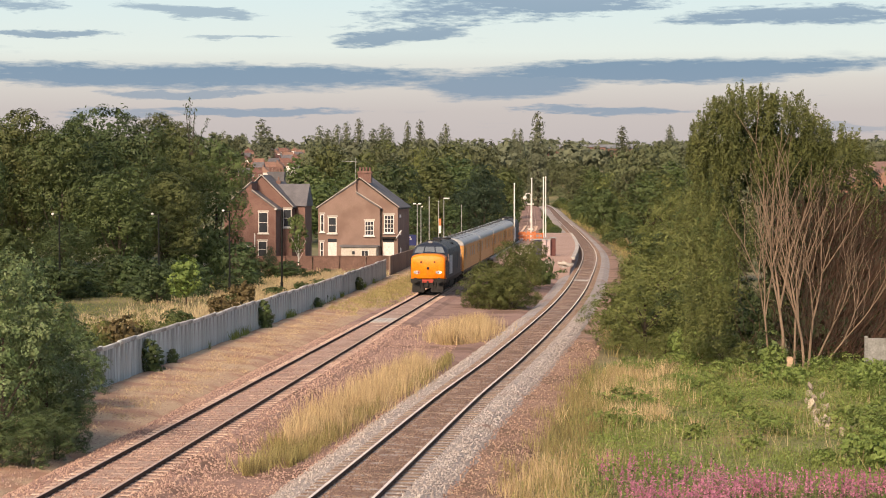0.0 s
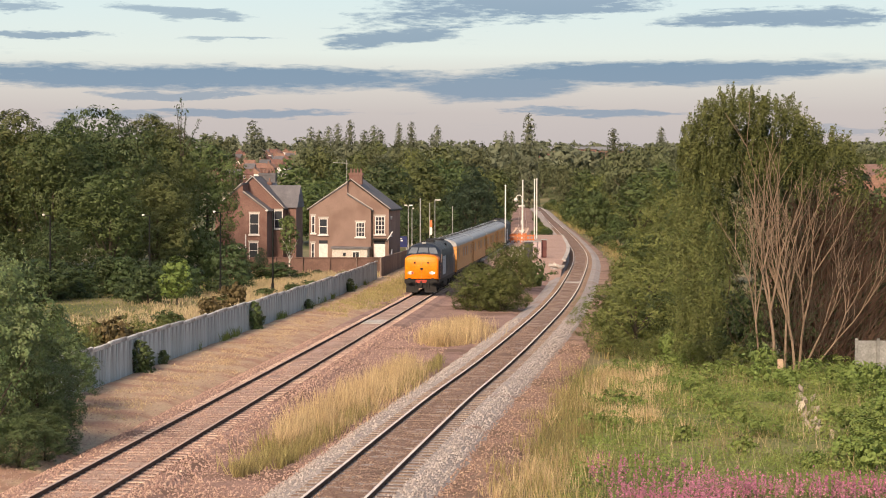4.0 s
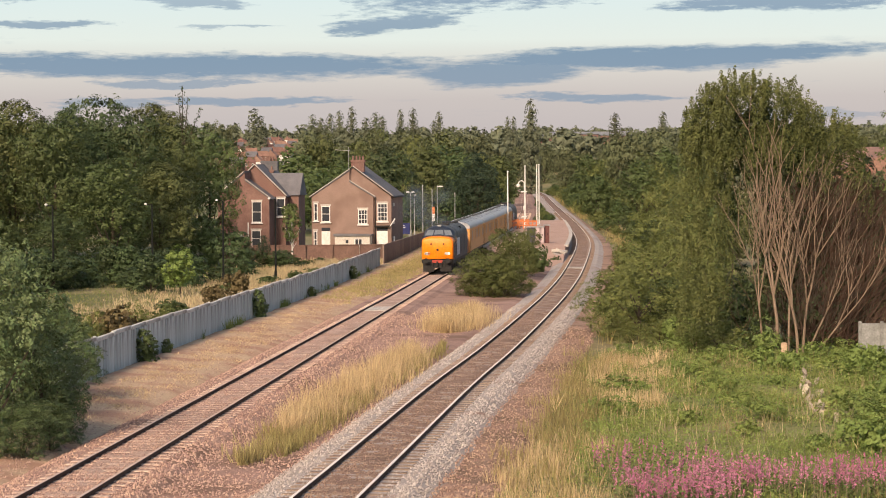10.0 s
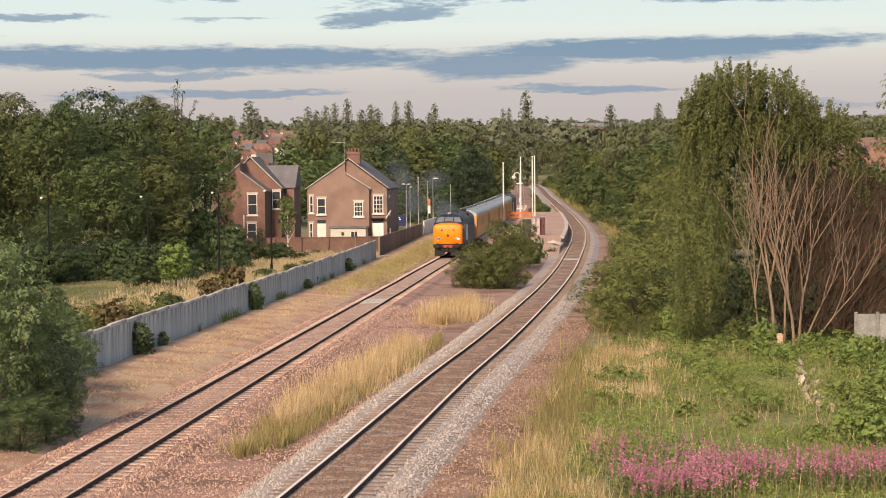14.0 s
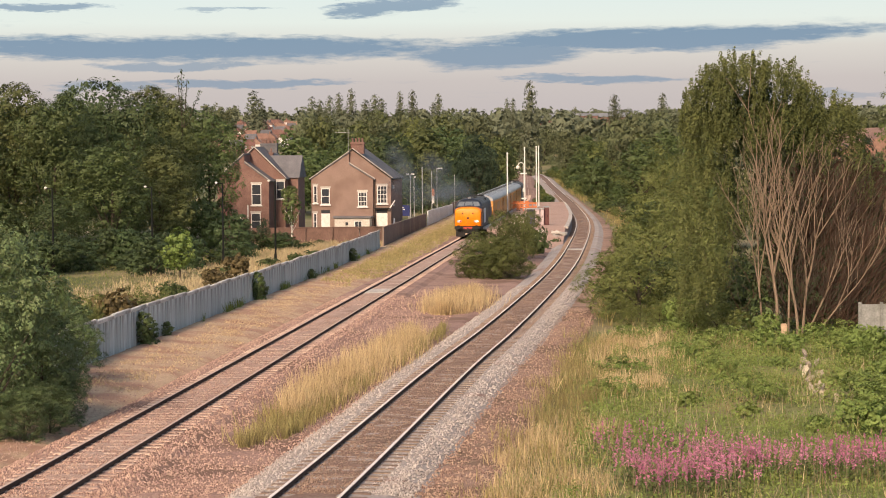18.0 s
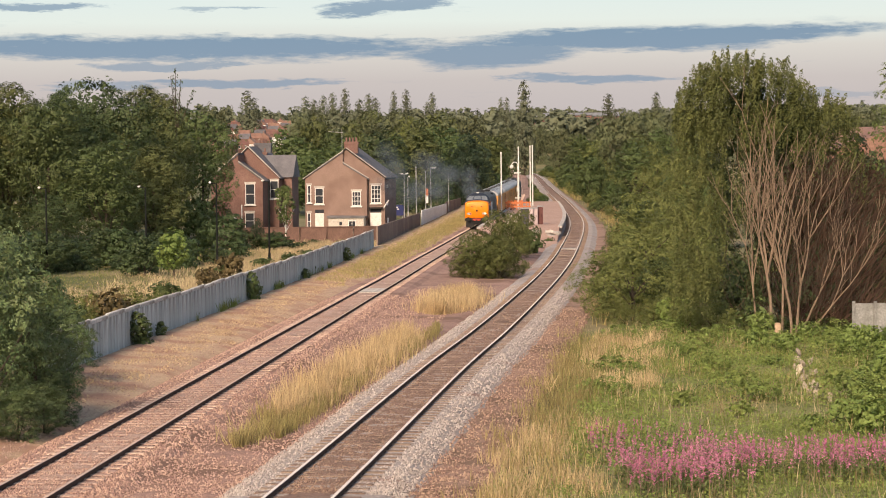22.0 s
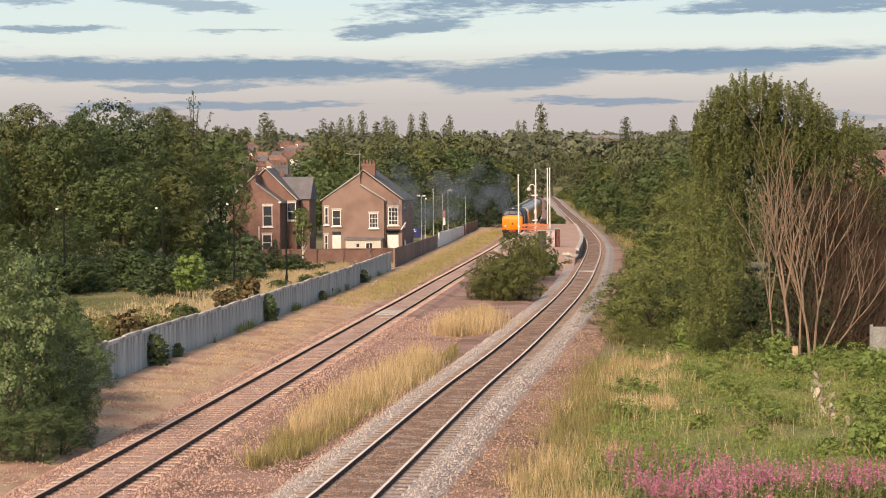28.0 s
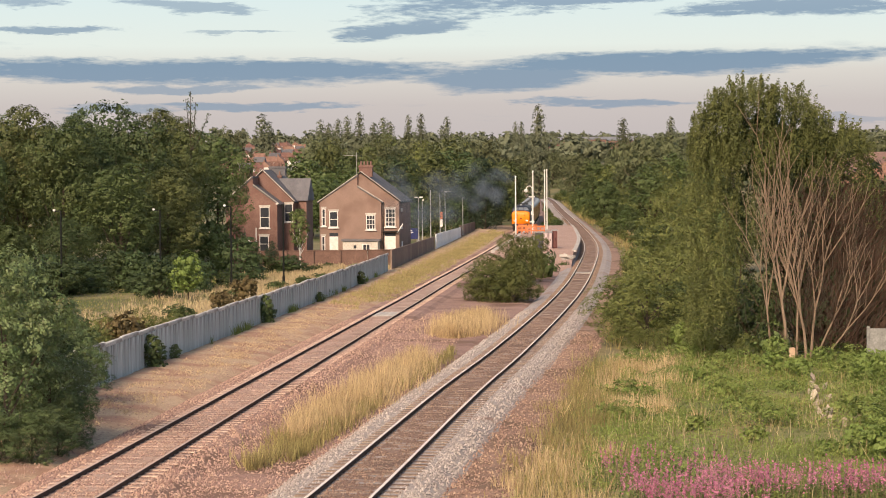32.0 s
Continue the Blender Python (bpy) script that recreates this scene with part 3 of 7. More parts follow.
ballast("ballast_siding", LEFT, 25, 960, 2.6, 1.75, M_BALLAST_RED, "pinkish stone ballast bed under a track")
ballast("ballast_main", RIGHT, 25, 960, 2.5, 1.7, M_BALLAST_GREY, "pale grey stone ballast bed under a track")
for nm, ln in (("four_foot_siding", LEFT), ("four_foot_main", RIGHT)):
    for y0, y1, z in ((30, 300, -0.128),) if ln is RIGHT else ((30, 98, -0.131), (98, 300, -0.113)):
        tagged(ragged(nm, lambda y, ln=ln: ln(y) - 0.69, lambda y, ln=ln: ln(y) + 0.69, y0, y1, z, M_FOUR_FOOT if ln is RIGHT else M_FOUR_FOOT_PALE, step=0.22, cols=8, rough=0.05, wander=0.0), "oily stone between the rails" if ln is RIGHT else "reddish stone between the rails", "ballast", kind="structure")
    tagged(swept(nm + "_far", ln, 300, 960, [(-0.70, -0.128), (0.70, -0.128)], 2.0, M_FOUR_FOOT if ln is RIGHT else M_BALLAST_RED, False), "dark stone between the rails", "ballast", kind="structure")


# ---- tracks ----
def track(line, top, sleeper_mat, label, first, last):
    t = thing("railway_track", pose(0, 0, 0), label, "railway track", "railway tracks", "structure")
    side = [(-0.07, -0.159), (0.07, -0.159), (0.07, -0.145), (0.012, -0.125), (0.012, -0.045), (0.036, -0.035), (0.036, -0.002), (-0.036, -0.002), (-0.036, -0.035), (-0.012, -0.045), (-0.012, -0.125), (-0.07, -0.145)]
    for s in (-0.7525, 0.7525):
        r = swept("rail", line, 25, 960, [(s + o, z) for o, z in side], 1.5, M_RAIL)
        r.parent = t
        c = swept("running_surface", line, 25, 960, [(s - 0.04, -0.006), (s - 0.035, 0.004), (s + 0.035, 0.004), (s + 0.04, -0.006)], 1.5, top, False)
        c.parent = r
    bm = bmesh.new()
    box(bm, -1.25, 1.25, -0.125, 0.125, -0.36, -0.122, 0.015)
    me = bpy.data.meshes.new("sleeper")
    bm.to_mesh(me)
    bm.free()
    me.materials.append(sleeper_mat)
    rng = random.Random(5)
    y, rest = first, []
    count = 0
    while y < last:
        m = Matrix.Translation((line(y), y, rail_z(y) + rng.uniform(-0.006, 0.004))) @ Matrix.Rotation(-heading(line, y) + rng.uniform(-0.012, 0.012), 4, "Z")
        if count < 280:
            o = new("sleeper", me)
            o.matrix_basis = m
            o.parent = t
        else:
            rest.append(m)
        count += 1
        y += 0.68
    bm = bmesh.new()
    for m in rest:
        bmesh.ops.create_cube(bm, size=1.0, matrix=m @ Matrix.LocRotScale((0, 0, -0.22), None, (2.5, 0.25, 0.19)))
    tagged(part("far_sleepers", bm, sleeper_mat, t), kind="stuff")
    return t


track(LEFT, M_RAILTOP_DULL, M_SLEEPER, "rusty-sided steel rails on concrete sleepers in pinkish stone", 40, 420)
track(RIGHT, M_RAILTOP, M_SLEEPER_DARK, "bright-topped steel rails on dark sleepers in grey stone", 40, 420)


# ---- loose stones ----
def stones(name, place, n, size, material, seed, label):
    rng = np.random.default_rng(seed)
    c = place(rng, n)
    octa = np.array([(1, 0, 0), (0, 1, 0), (-1, 0, 0), (0, -1, 0), (0, 0, 1)], float)
    tri = np.array([(0, 1, 4), (1, 2, 4), (2, 3, 4), (3, 0, 4)])
    s = size * rng.uniform(0.5, 1.3, (n, 1, 1)) * rng.uniform(0.6, 1.2, (n, 5, 3))
    a = rng.uniform(0, 6.283, n)
    rot = np.zeros((n, 3, 3))
    rot[:, 0, 0], rot[:, 0, 1], rot[:, 1, 0], rot[:, 1, 1], rot[:, 2, 2] = np.cos(a), -np.sin(a), np.sin(a), np.cos(a), 1
    v = np.einsum("nij,nkj->nki", rot, octa[None] * s) + c[:, None, :]
    me = bpy.data.meshes.new(name)
    me.from_pydata(v.reshape(-1, 3).tolist(), [], (np.arange(n)[:, None, None] * 5 + tri[None]).reshape(-1, 3).tolist())
    me.materials.append(material)
    return tagged(new(name, me), label, "ballast", kind="stuff")


def along(line, o0, o1, y0, y1, z):
    def f(rng, n):
        y = y0 + (y1 - y0) * rng.random(n) ** 1.5
        o = rng.uniform(o0, o1, n)
        return np.stack([np.array([line(v) for v in y]) + o, y, (np.array([z(p) for p in o]) if callable(z) else np.full(n, z)) + np.array([rail_z(v) for v in y])], 1)
    return f


bed = lambda o: -0.165 - 0.4 * max(0.0, abs(o) - 1.72)
stones("loose_ballast_stones", along(LEFT, 1.0, 5.6, 50, 140, -0.31), 20000, 0.042, M_STONE_RED, 1, "scattered reddish ballast stones")
stones("loose_ballast_stones", along(LEFT, -2.5, -0.85, 50, 130, bed), 7000, 0.055, M_STONE_RED, 2, "pinkish ballast stones beside a rail")
stones("loose_ballast_stones", along(LEFT, 0.85, 2.5, 50, 130, bed), 7000, 0.06, M_STONE_RED, 4, "pinkish ballast stones beside a rail")
stones("loose_ballast_stones", along(RIGHT, -2.5, -0.85, 50, 140, bed), 7000, 0.05, M_STONE_GREY, 6, "pale ballast stones beside a rail")
stones("loose_ballast_stones", along(RIGHT, 0.85, 2.1, 50, 140, bed), 6000, 0.05, M_STONE_GREY, 7, "pale ballast stones beside a rail")
stones("loose_ballast_stones", along(RIGHT, 2.0, 3.9, 50, 120, -0.35), 6000, 0.045, M_STONE_BROWN, 9, "brown stones on the verge")


stones("loose_ballast_stones", along(LEFT, -0.65, 0.65, 50, 130, -0.125), 7000, 0.035, M_STONE_RED, 10, "reddish stones between the rails")
stones("loose_ballast_stones", along(RIGHT, -0.65, 0.65, 50, 130, -0.125), 6000, 0.035, M_STONE_DARK, 11, "dark oily stones between the rails")


stones("verge_stones", along(LEFT, -5.3, -2.4, 52, 150, lambda o: -0.325 + 0.1 * (-o - 2.2)), 6000, 0.032, M_STONE_RED, 12, "small pinkish stones scattered on the verge")


def crossing_board(line, y, length, material, label):
    t = thing("crossing_board", pose(line(y), y, rail_z(y), math.degrees(math.atan(-0.0094)), 0, -math.degrees(heading(line, y))), label, "crossing board")
    for i in range(4):
        x = -0.66 + i * 0.335
        part("plank", boxes((x, x + 0.31, -length / 2, length / 2, -0.15, -0.075), bevel=0.012), material, t)


crossing_board(LEFT, 134, 4.2, M_CONCRETE, "pale boards laid between the rails of the siding")
crossing_board(RIGHT, 194, 3.0, M_CONCRETE, "pale boards laid between the rails of the main line")


# ---- fences ----


def concrete_fence():
    t = thing("concrete_fence", pose(0, 0, 0), "weathered grey concrete panel fence along the railway verge", "fence")
    a = -math.atan(0.0694)
    rng = random.Random(3)
    slab = bmesh.new()
    box(slab, -0.05, 0.05, 0.0, 0.985, -0.55, 1.30, 0.012)
    me = bpy.data.meshes.new("panel")
    slab.to_mesh(me), slab.free()
    me.materials.append(M_FENCE)
    post = bmesh.new()
    box(post, -0.08, 0.06, -0.07, 0.07, -0.6, 1.43, 0.02)
    pm = bpy.data.meshes.new("post")
    post.to_mesh(pm), post.free()
    pm.materials.append(M_FENCE)
    cope = bmesh.new()
    box(cope, -0.09, 0.10, 0.0, 3.13, 1.304, 1.45, 0.02)
    cm = bpy.data.meshes.new("coping")
    cope.to_mesh(cm), cope.free()
    cm.materials.append(M_COPING)
    y = 80.0
    while y < 201:
        o = new("post", pm)
        o.matrix_basis = pose(FENCE(y), y, rail_z(y) + rng.uniform(-0.03, 0.05), rng.uniform(-1.5, 1.5), rng.uniform(-1.5, 1.5), math.degrees(a))
        o.parent = t
        sag = rng.uniform(-0.05, 0.03)
        for i in range(3):
            yy = y + 0.075 + i * 1.045
            o = new("panel", me)
            o.matrix_basis = pose(FENCE(yy), yy, rail_z(yy) + sag + rng.uniform(-0.02, 0.0), 0, rng.uniform(-1.2, 1.2), math.degrees(a))
            o.parent = t
        o = new("coping", cm)
        o.matrix_basis = pose(FENCE(y + 0.04), y + 0.04, rail_z(y + 1.5) + sag + 0.004, rng.uniform(-0.6, 0.6), 0, math.degrees(a))
        o.parent = t
        y += 3.2
    return t


concrete_fence()


def slab_wall(name, y0, y1, h0, h1, material, label, unit_len, category="fence", base=-0.45, shift=0.0, thick=0.14):
    t = thing(name, pose(0, 0, 0), label, category)
    y = y0
    while y < y1 - 0.05:
        e = min(y + unit_len, y1)
        u0, u1 = (y - y0) / (y1 - y0), (e - y0) / (y1 - y0)
        bm = bmesh.new()
        z0, z1 = h0 + (h1 - h0) * u0, h0 + (h1 - h0) * u1
        ring = []
        for yy, zz in ((y + 0.015, z0), (e - 0.015, z1)):
            x = FENCE(yy) + shift
            ring.append([bm.verts.new((x - thick / 2, yy, base - 1.1)), bm.verts.new((x + thick / 2, yy, base - 1.1)), bm.verts.new((x + thick / 2, yy, zz)), bm.verts.new((x - thick / 2, yy, zz))])
        for k in range(4):
            bm.faces.new((ring[0][k], ring[0][(k + 1) % 4], ring[1][(k + 1) % 4], ring[1][k]))
        bm.faces.new(ring[0][::-1]), bm.faces.new(ring[1])
        bmesh.ops.recalc_face_normals(bm, faces=bm.faces)
        part("panel", bm, material, t)
        y = e
    return t


slab_wall("stained_fence", 205.1, 257.7, 0.6, 0.28, M_FENCE_BROWN, "brown-stained panel fence beside the station approach", 2.4)
slab_wall("ramp_parapet", 257.9, 302.9, 0.55, 0.2, M_PARAPET, "pale grey parapet of the platform ramp", 3.2, "parapet", shift=0.2)
slab_wall("dark_fence", 303.4, 339.1, 0.4, 0.15, M_FENCE_BROWN, "dark brown fence at the platform end", 2.4, shift=0.1)


# ---- houses ----
def framed_window(t, x, z, w, h, y=-0.02, bars=(1, 1)):
    """A sash in a wall that faces -y: frame, panes behind, sill."""
    e = 0.09
    f = bmesh.new()
    rings = []
    for yy in (y - 0.05, y + 0.06):
        for g in (0, e):
            rings.append([f.verts.new(p) for p in ((x - w / 2 + g, yy, z + g), (x + w / 2 - g, yy, z + g), (x + w / 2 - g, yy, z + h - g), (x - w / 2 + g, yy, z + h - g))])
    for p, q in ((0, 1), (1, 3), (3, 2), (2, 0)):
        for k in range(4):
            f.faces.new((rings[p][k], rings[p][(k + 1) % 4], rings[q][(k + 1) % 4], rings[q][k]))
    bmesh.ops.recalc_face_normals(f, faces=f.faces)
    fr = part("window", f, M_WHITE, t, "white-framed sash window")
    for i in range(1, bars[0] + 1):
        xx = x - w / 2 + w * i / (bars[0] + 1)
        part("glazing_bar", boxes((xx - 0.025, xx + 0.025, y - 0.04, y + 0.05, z + e, z + h - e)), M_WHITE, fr)
    for i in range(1, bars[1] + 1):
        zz = z + h * i / (bars[1] + 1)
        part("glazing_bar", boxes((x - w / 2 + e, x + w / 2 - e, y - 0.045, y + 0.055, zz - 0.03, zz + 0.03)), M_WHITE, fr)
    part("pane", boxes((x - w / 2 + e, x + w / 2 - e, y + 0.0, y + 0.02, z + e, z + h - e)), M_GLASS, fr)
    part("sill", boxes((x - w / 2 - 0.12, x + w / 2 + 0.12, y - 0.16, y + 0.02, z - 0.14, z - 0.005)), M_WHITE, fr)
    part("lintel", boxes((x - w / 2 - 0.1, x + w / 2 + 0.1, y - 0.025, y + 0.02, z + h + 0.005, z + h + 0.2)), M_CONCRETE, fr)


def house_door(t, x, z, w=0.95, h=2.05, y=-0.02, mat_=None):
    d = part("door", boxes((x - w / 2, x + w / 2, y - 0.03, y + 0.05, z, z + h), bevel=0.01), mat_ or M_WHITE, t, "white panelled door")
    part("panel", boxes((x - 0.32, x - 0.05, y - 0.05, y - 0.028, z + 0.25, z + 0.9), (x + 0.05, x + 0.32, y - 0.05, y - 0.028, z + 0.25, z + 0.9), (x - 0.32, x + 0.32, y - 0.05, y - 0.028, z + 1.1, z + 1.8)), M_WHITE, d)
    part("fanlight", boxes((x - w / 2, x + w / 2, y - 0.01, y + 0.03, z + h + 0.02, z + h + 0.38)), M_GLASS, d)


def gable_block(t, x0, x1, y0, y1, base, eaves, apex_x, apex, wall, roof, over=0.22, name="wall"):
    part(name, prism([(x0, base), (x1, base), (x1, eaves), (apex_x, apex), (x0, eaves)], y0, y1), wall, t)
    for xe in (x0, x1):
        s = 1 if xe > apex_x else -1
        dz = (apex - eaves) / abs(xe - apex_x)
        xo, zo = xe + s * over, eaves - dz * over
        part("roof", prism([(apex_x - s * 0.02, apex + 0.03), (xo, zo + 0.03), (xo, zo + 0.15), (apex_x - s * 0.02, apex + 0.17)], y0 - 0.12, y1 + 0.12), roof, t, "slate roof slope")
        part("bargeboard", prism([(apex_x, apex + 0.0), (xo, zo + 0.0), (xo, zo + 0.12), (apex_x, apex + 0.14)], y0 - 0.16, y0 - 0.125), M_BLACK, t)
        part("gutter", boxes((xo - 0.06, xo + 0.06, y0, y1, zo - 0.05, zo + 0.06)), M_BLACK, t)


def chimney(t, x, y, z, w, d, h, pots, wall):
    c = part("chimney", boxes((x - w / 2, x + w / 2, y - d / 2, y + d / 2, z, z + h), (x - w / 2 - 0.07, x + w / 2 + 0.07, y - d / 2 - 0.07, y + d / 2 + 0.07, z + h - 0.25, z + h - 0.05)), wall, t, "brick chimney stack")
    for i in range(pots):
        bm = rod(bmesh.new(), (x - w / 2 + w * (i + 0.5) / pots, y, z + h), (x - w / 2 + w * (i + 0.5) / pots, y, z + h + 0.45), 0.12, 0.1)
        part("chimney_pot", bm, M_BRICK, c)


def pipe(t, *pts, r=0.05, material=None):
    bm = bmesh.new()
    for a, b in zip(pts, pts[1:]):
        rod(bm, a, b, r)
    part("drainpipe", bm, material or M_BLACK, t)


def rendered_house():
    t = thing("house", pose(-9.15, 246, -1.55, 0, 0, -7) @ Matrix.Diagonal((0.96, 1, 1, 1)), "buff brick gabled house with white sash windows and slate roof", "house")
    gable_block(t, -4.6, 4.45, 0.0, 9.0, -0.3, 6.05, 0.1, 9.15, M_RENDER, M_SLATE)
    # lower wing in front
    part("wing_wall", prism([(-4.62, -0.3), (2.45, -0.3), (2.45, 5.95), (-0.25, 7.55), (-0.25, 8.78), (-4.62, 6.0)], -0.35, -0.012), M_RENDER, t)
    part("wing_roof", prism([(-0.25, 7.58), (2.7, 5.83), (2.7, 5.95), (-0.25, 7.72)], -0.45, -0.015), M_SLATE, t)
    part("wing_roof", prism([(-0.2, 8.84), (-0.2, 8.98), (-4.85, 6.03), (-4.85, 5.9)], -0.45, -0.125), M_SLATE, t)
    for a_, b_, y_ in (((-4.85, 6.0), (-0.2, 9.02), -0.47), ((-0.25, 7.78), (2.7, 6.02), -0.47), ((0.1, 9.33), (4.65, 6.08), -0.18)):
        part("verge", rod(bmesh.new(), (a_[0], y_, a_[1]), (b_[0], y_, b_[1]), 0.055, 0.055, 6), M_CONCRETE, t, "pale mortared verge")
    chimney(t, 0.5, 1.2, 8.7, 1.5, 0.7, 1.3, 4, M_BRICK)
    framed_window(t, -3.0, 3.25, 1.0, 1.75, -0.37, (0, 1))
    framed_window(t, -4.15, 3.4, 0.45, 1.9, -0.37, (0, 1))
    framed_window(t, 1.25, 3.0, 1.05, 1.6, -0.37, (2, 2))
    framed_window(t, 3.45, 3.3, 1.15, 1.95, -0.02, (2, 3))
    house_door(t, -3.0, 0.15, 1.0, 2.1, -0.37)
    house_door(t, 3.4, 0.1, 1.25, 2.15, -0.02)
    framed_window(t, -4.2, 0.4, 0.42, 1.9, -0.37, (0, 1))
    part("door_hood", boxes((2.6, 4.3, -0.45, -0.01, 2.7, 2.85)), M_BLACK, t)
    leanto = part("lean_to", prism([(-1.7, -0.2), (2.3, -0.2), (2.3, 1.75), (-1.7, 1.75)], -2.0, -0.36), M_CONCRETE, t, "pale rendered lean-to")
    part("lean_to_roof", prism([(-1.85, 1.77), (2.5, 1.77), (2.5, 1.95), (-1.85, 2.0)], -2.15, -0.355), M_SLATE, leanto)
    framed_window(t, 1.0, 0.7, 0.9, 0.8, -2.02, (1, 0))
    part("vent", boxes((-0.45, -0.15, -2.06, -2.0, 1.0, 1.35)), M_GLASS, leanto)
    pipe(t, (2.62, -0.1, 5.9), (2.62, -0.1, 0.0))
    pipe(t, (4.2, -0.12, 2.6), (4.9, -0.12, 3.6), r=0.07, material=M_WHITE)
    pipe(t, (4.55, 1.5, 1.6), (4.65, 0.6, 0.6), r=0.09, material=M_WHITE)
    bm = rod(bmesh.new(), (-0.55, 1.0, 8.6), (-0.55, 1.0, 11.4), 0.03)
    rod(bm, (-2.1, 1.0, 11.1), (-0.4, 1.0, 11.0), 0.025)
    for i in range(6):
        rod(bm, (-2.0 + i * 0.25, 0.75, 11.08), (-2.0 + i * 0.25, 1.25, 11.08), 0.012)
    part("aerial", bm, M_STEEL, t)
    for z in (4.9, 3.0):
        part("alarm_box", boxes((4.46, 4.6, 1.2, 1.6, z, z + 0.35)), M_WHITE, t)


def brick_house():
    t = thing("house", pose(-20.7, 262, -1.6, 0, 0, -6) @ Matrix.Diagonal((0.9, 1, 1, 1)), "dark red brick house with slate roof and white windows", "house")
    gable_block(t, -4.4, 3.6, 0.0, 11.0, -0.3, 6.0, -0.35, 9.5, M_BRICK, M_SLATE)
    part("wing_wall", prism([(-4.42, -0.3), (2.2, -0.3), (2.2, 5.7), (-0.9, 7.75), (-0.9, 8.7), (-4.42, 5.9)], -3.6, -0.012), M_BRICK, t)
    part("wing_roof", prism([(-0.9, 7.78), (2.45, 5.57), (2.45, 5.7), (-0.9, 7.92)], -3.7, -0.015), M_SLATE, t)
    part("wing_roof", prism([(-0.85, 8.76), (-0.85, 8.9), (-4.65, 5.9), (-4.65, 5.77)], -3.7, -0.125), M_SLATE, t)
    part("side_wing", boxes((3.62, 4.9, 2.2, 6.8, -0.3, 6.0)), M_BRICK, t, "brick side wing")
    side = part("side_wing_roof", prism([(-2.55, 0), (2.55, 0), (0, 2.6)], -2.6, 2.9), M_SLATE, t, "slate roof of the side wing")
    side.matrix_basis = Matrix.Translation((2.2, 4.5, 6.02)) @ Matrix.Rotation(radians(-90), 4, "Z")
    for a_, b_, y_ in (((-4.6, 5.98), (-0.35, 9.66), -0.2), ((-0.35, 9.66), (3.8, 5.98), -0.2), ((-4.65, 5.95), (-0.9, 8.95), -3.75), ((-0.85, 7.98), (2.45, 5.76), -3.75)):
        part("verge", rod(bmesh.new(), (a_[0], y_, a_[1]), (b_[0], y_, b_[1]), 0.06, 0.06, 6), M_CONCRETE, t, "pale mortared verge")
    chimney(t, 0.3, 6.5, 8.9, 2.2, 0.8, 1.15, 5, M_SLATE)
    chimney(t, 0.9, 4.8, 8.0, 0.5, 0.5, 1.0, 1, M_BRICK)
    framed_window(t, 0.6, 3.0, 1.25, 2.4, -3.62, (0, 1))
    framed_window(t, 3.0, 3.6, 1.1, 2.1, -0.02, (0, 1))
    framed_window(t, 0.5, 0.2, 1.2, 1.9, -3.62, (0, 1))
    pipe(t, (-2.6, -3.7, 2.2), (-0.9, -3.7, 1.2), (-0.5, -3.7, 1.2), (-0.5, -3.7, 3.0), r=0.08, material=M_WHITE)
    pipe(t, (2.35, -0.2, 5.9), (2.35, -0.2, 0.0), r=0.07)


rendered_house()
brick_house()


M_YARD = mat("yard_brick", (0.13, 0.078, 0.064), (0.18, 0.11, 0.09), 0.7, 0.9, 0.3, 16, each=0.12, stain=(0.09, 0.06, 0.05), stain_at=0.6)


def yard_wall():
    t = thing("yard_wall", pose(0, 0, 0), "low red brick wall in front of the houses", "wall")
    x = -21.5
    while x < -5.2:
        part("panel", boxes((x, x + 2.7, 232 + 0.1 * x, 232.23 + 0.1 * x, -1.9, -0.35)), M_YARD, t)
        part("coping", boxes((x - 0.02, x + 2.72, 231.95 + 0.1 * x, 232.28 + 0.1 * x, -0.345, -0.25)), M_YARD, t)
        x += 2.72


yard_wall()


def terrace_house(x, y, z, turn, wall, s=1.0, roof=None):
    t = thing("terraced_house", pose(x, y, z, 0, 0, turn) @ Matrix.Scale(s, 4), "distant white rendered terraced house with tiled roof" if wall is M_WHITE else "distant red brick terraced house with dull roof", "house", "distant terrace")
    part("wall", boxes((-4, 4, 0, 8, -2, 5.4)), wall, t)
    top = part("roof", prism([(0, 0), (8.6, 0), (4.3, 3.6)], -4.1, 4.1), roof or M_SLATE, t)
    top.matrix_basis = Matrix.Translation((0, -0.3, 5.41)) @ Matrix.Rotation(radians(90), 4, "Z")
    part("chimney", boxes((-3.9, -3.0, 3.6, 4.5, 7.6, 10.0)), M_BRICK, t)
    for k in (-2, 2):
        framed_window(t, k, 3.2, 1.1, 1.5, -0.02, (0, 1))
    return t


M_TERRACOTTA = mat("terracotta_tile", (0.16, 0.085, 0.068), (0.23, 0.125, 0.1), 0.6, 0.8, 0.2, 12, each=0.3)
TURN = random.Random(19)
for row, (y0, ridge) in enumerate(((780, 11.2), (850, 13.6), (920, 15.6), (990, 17.7), (1080, 20.0), (1170, 22.2), (1270, 24.6))):
    x0 = math.tan(radians(-5.5 + 0.12 * row)) * y0
    count = 4 if row == 0 else 6
    for i in range(count):
        k = (row * 3 + i * 2) % 5
        x = x0 + i * 4.6 + TURN.uniform(-1, 1)
        terrace_house(x, y0 + i * 9, ridge - 5.2 + 0.2 * i, (10, 78, -6, 84, 16)[k], M_WHITE if k in (1, 3) and i % 2 else M_BRICK, 0.57, M_TERRACOTTA if k in (0, 3, 4) else M_TILE if k == 1 else M_SLATE)
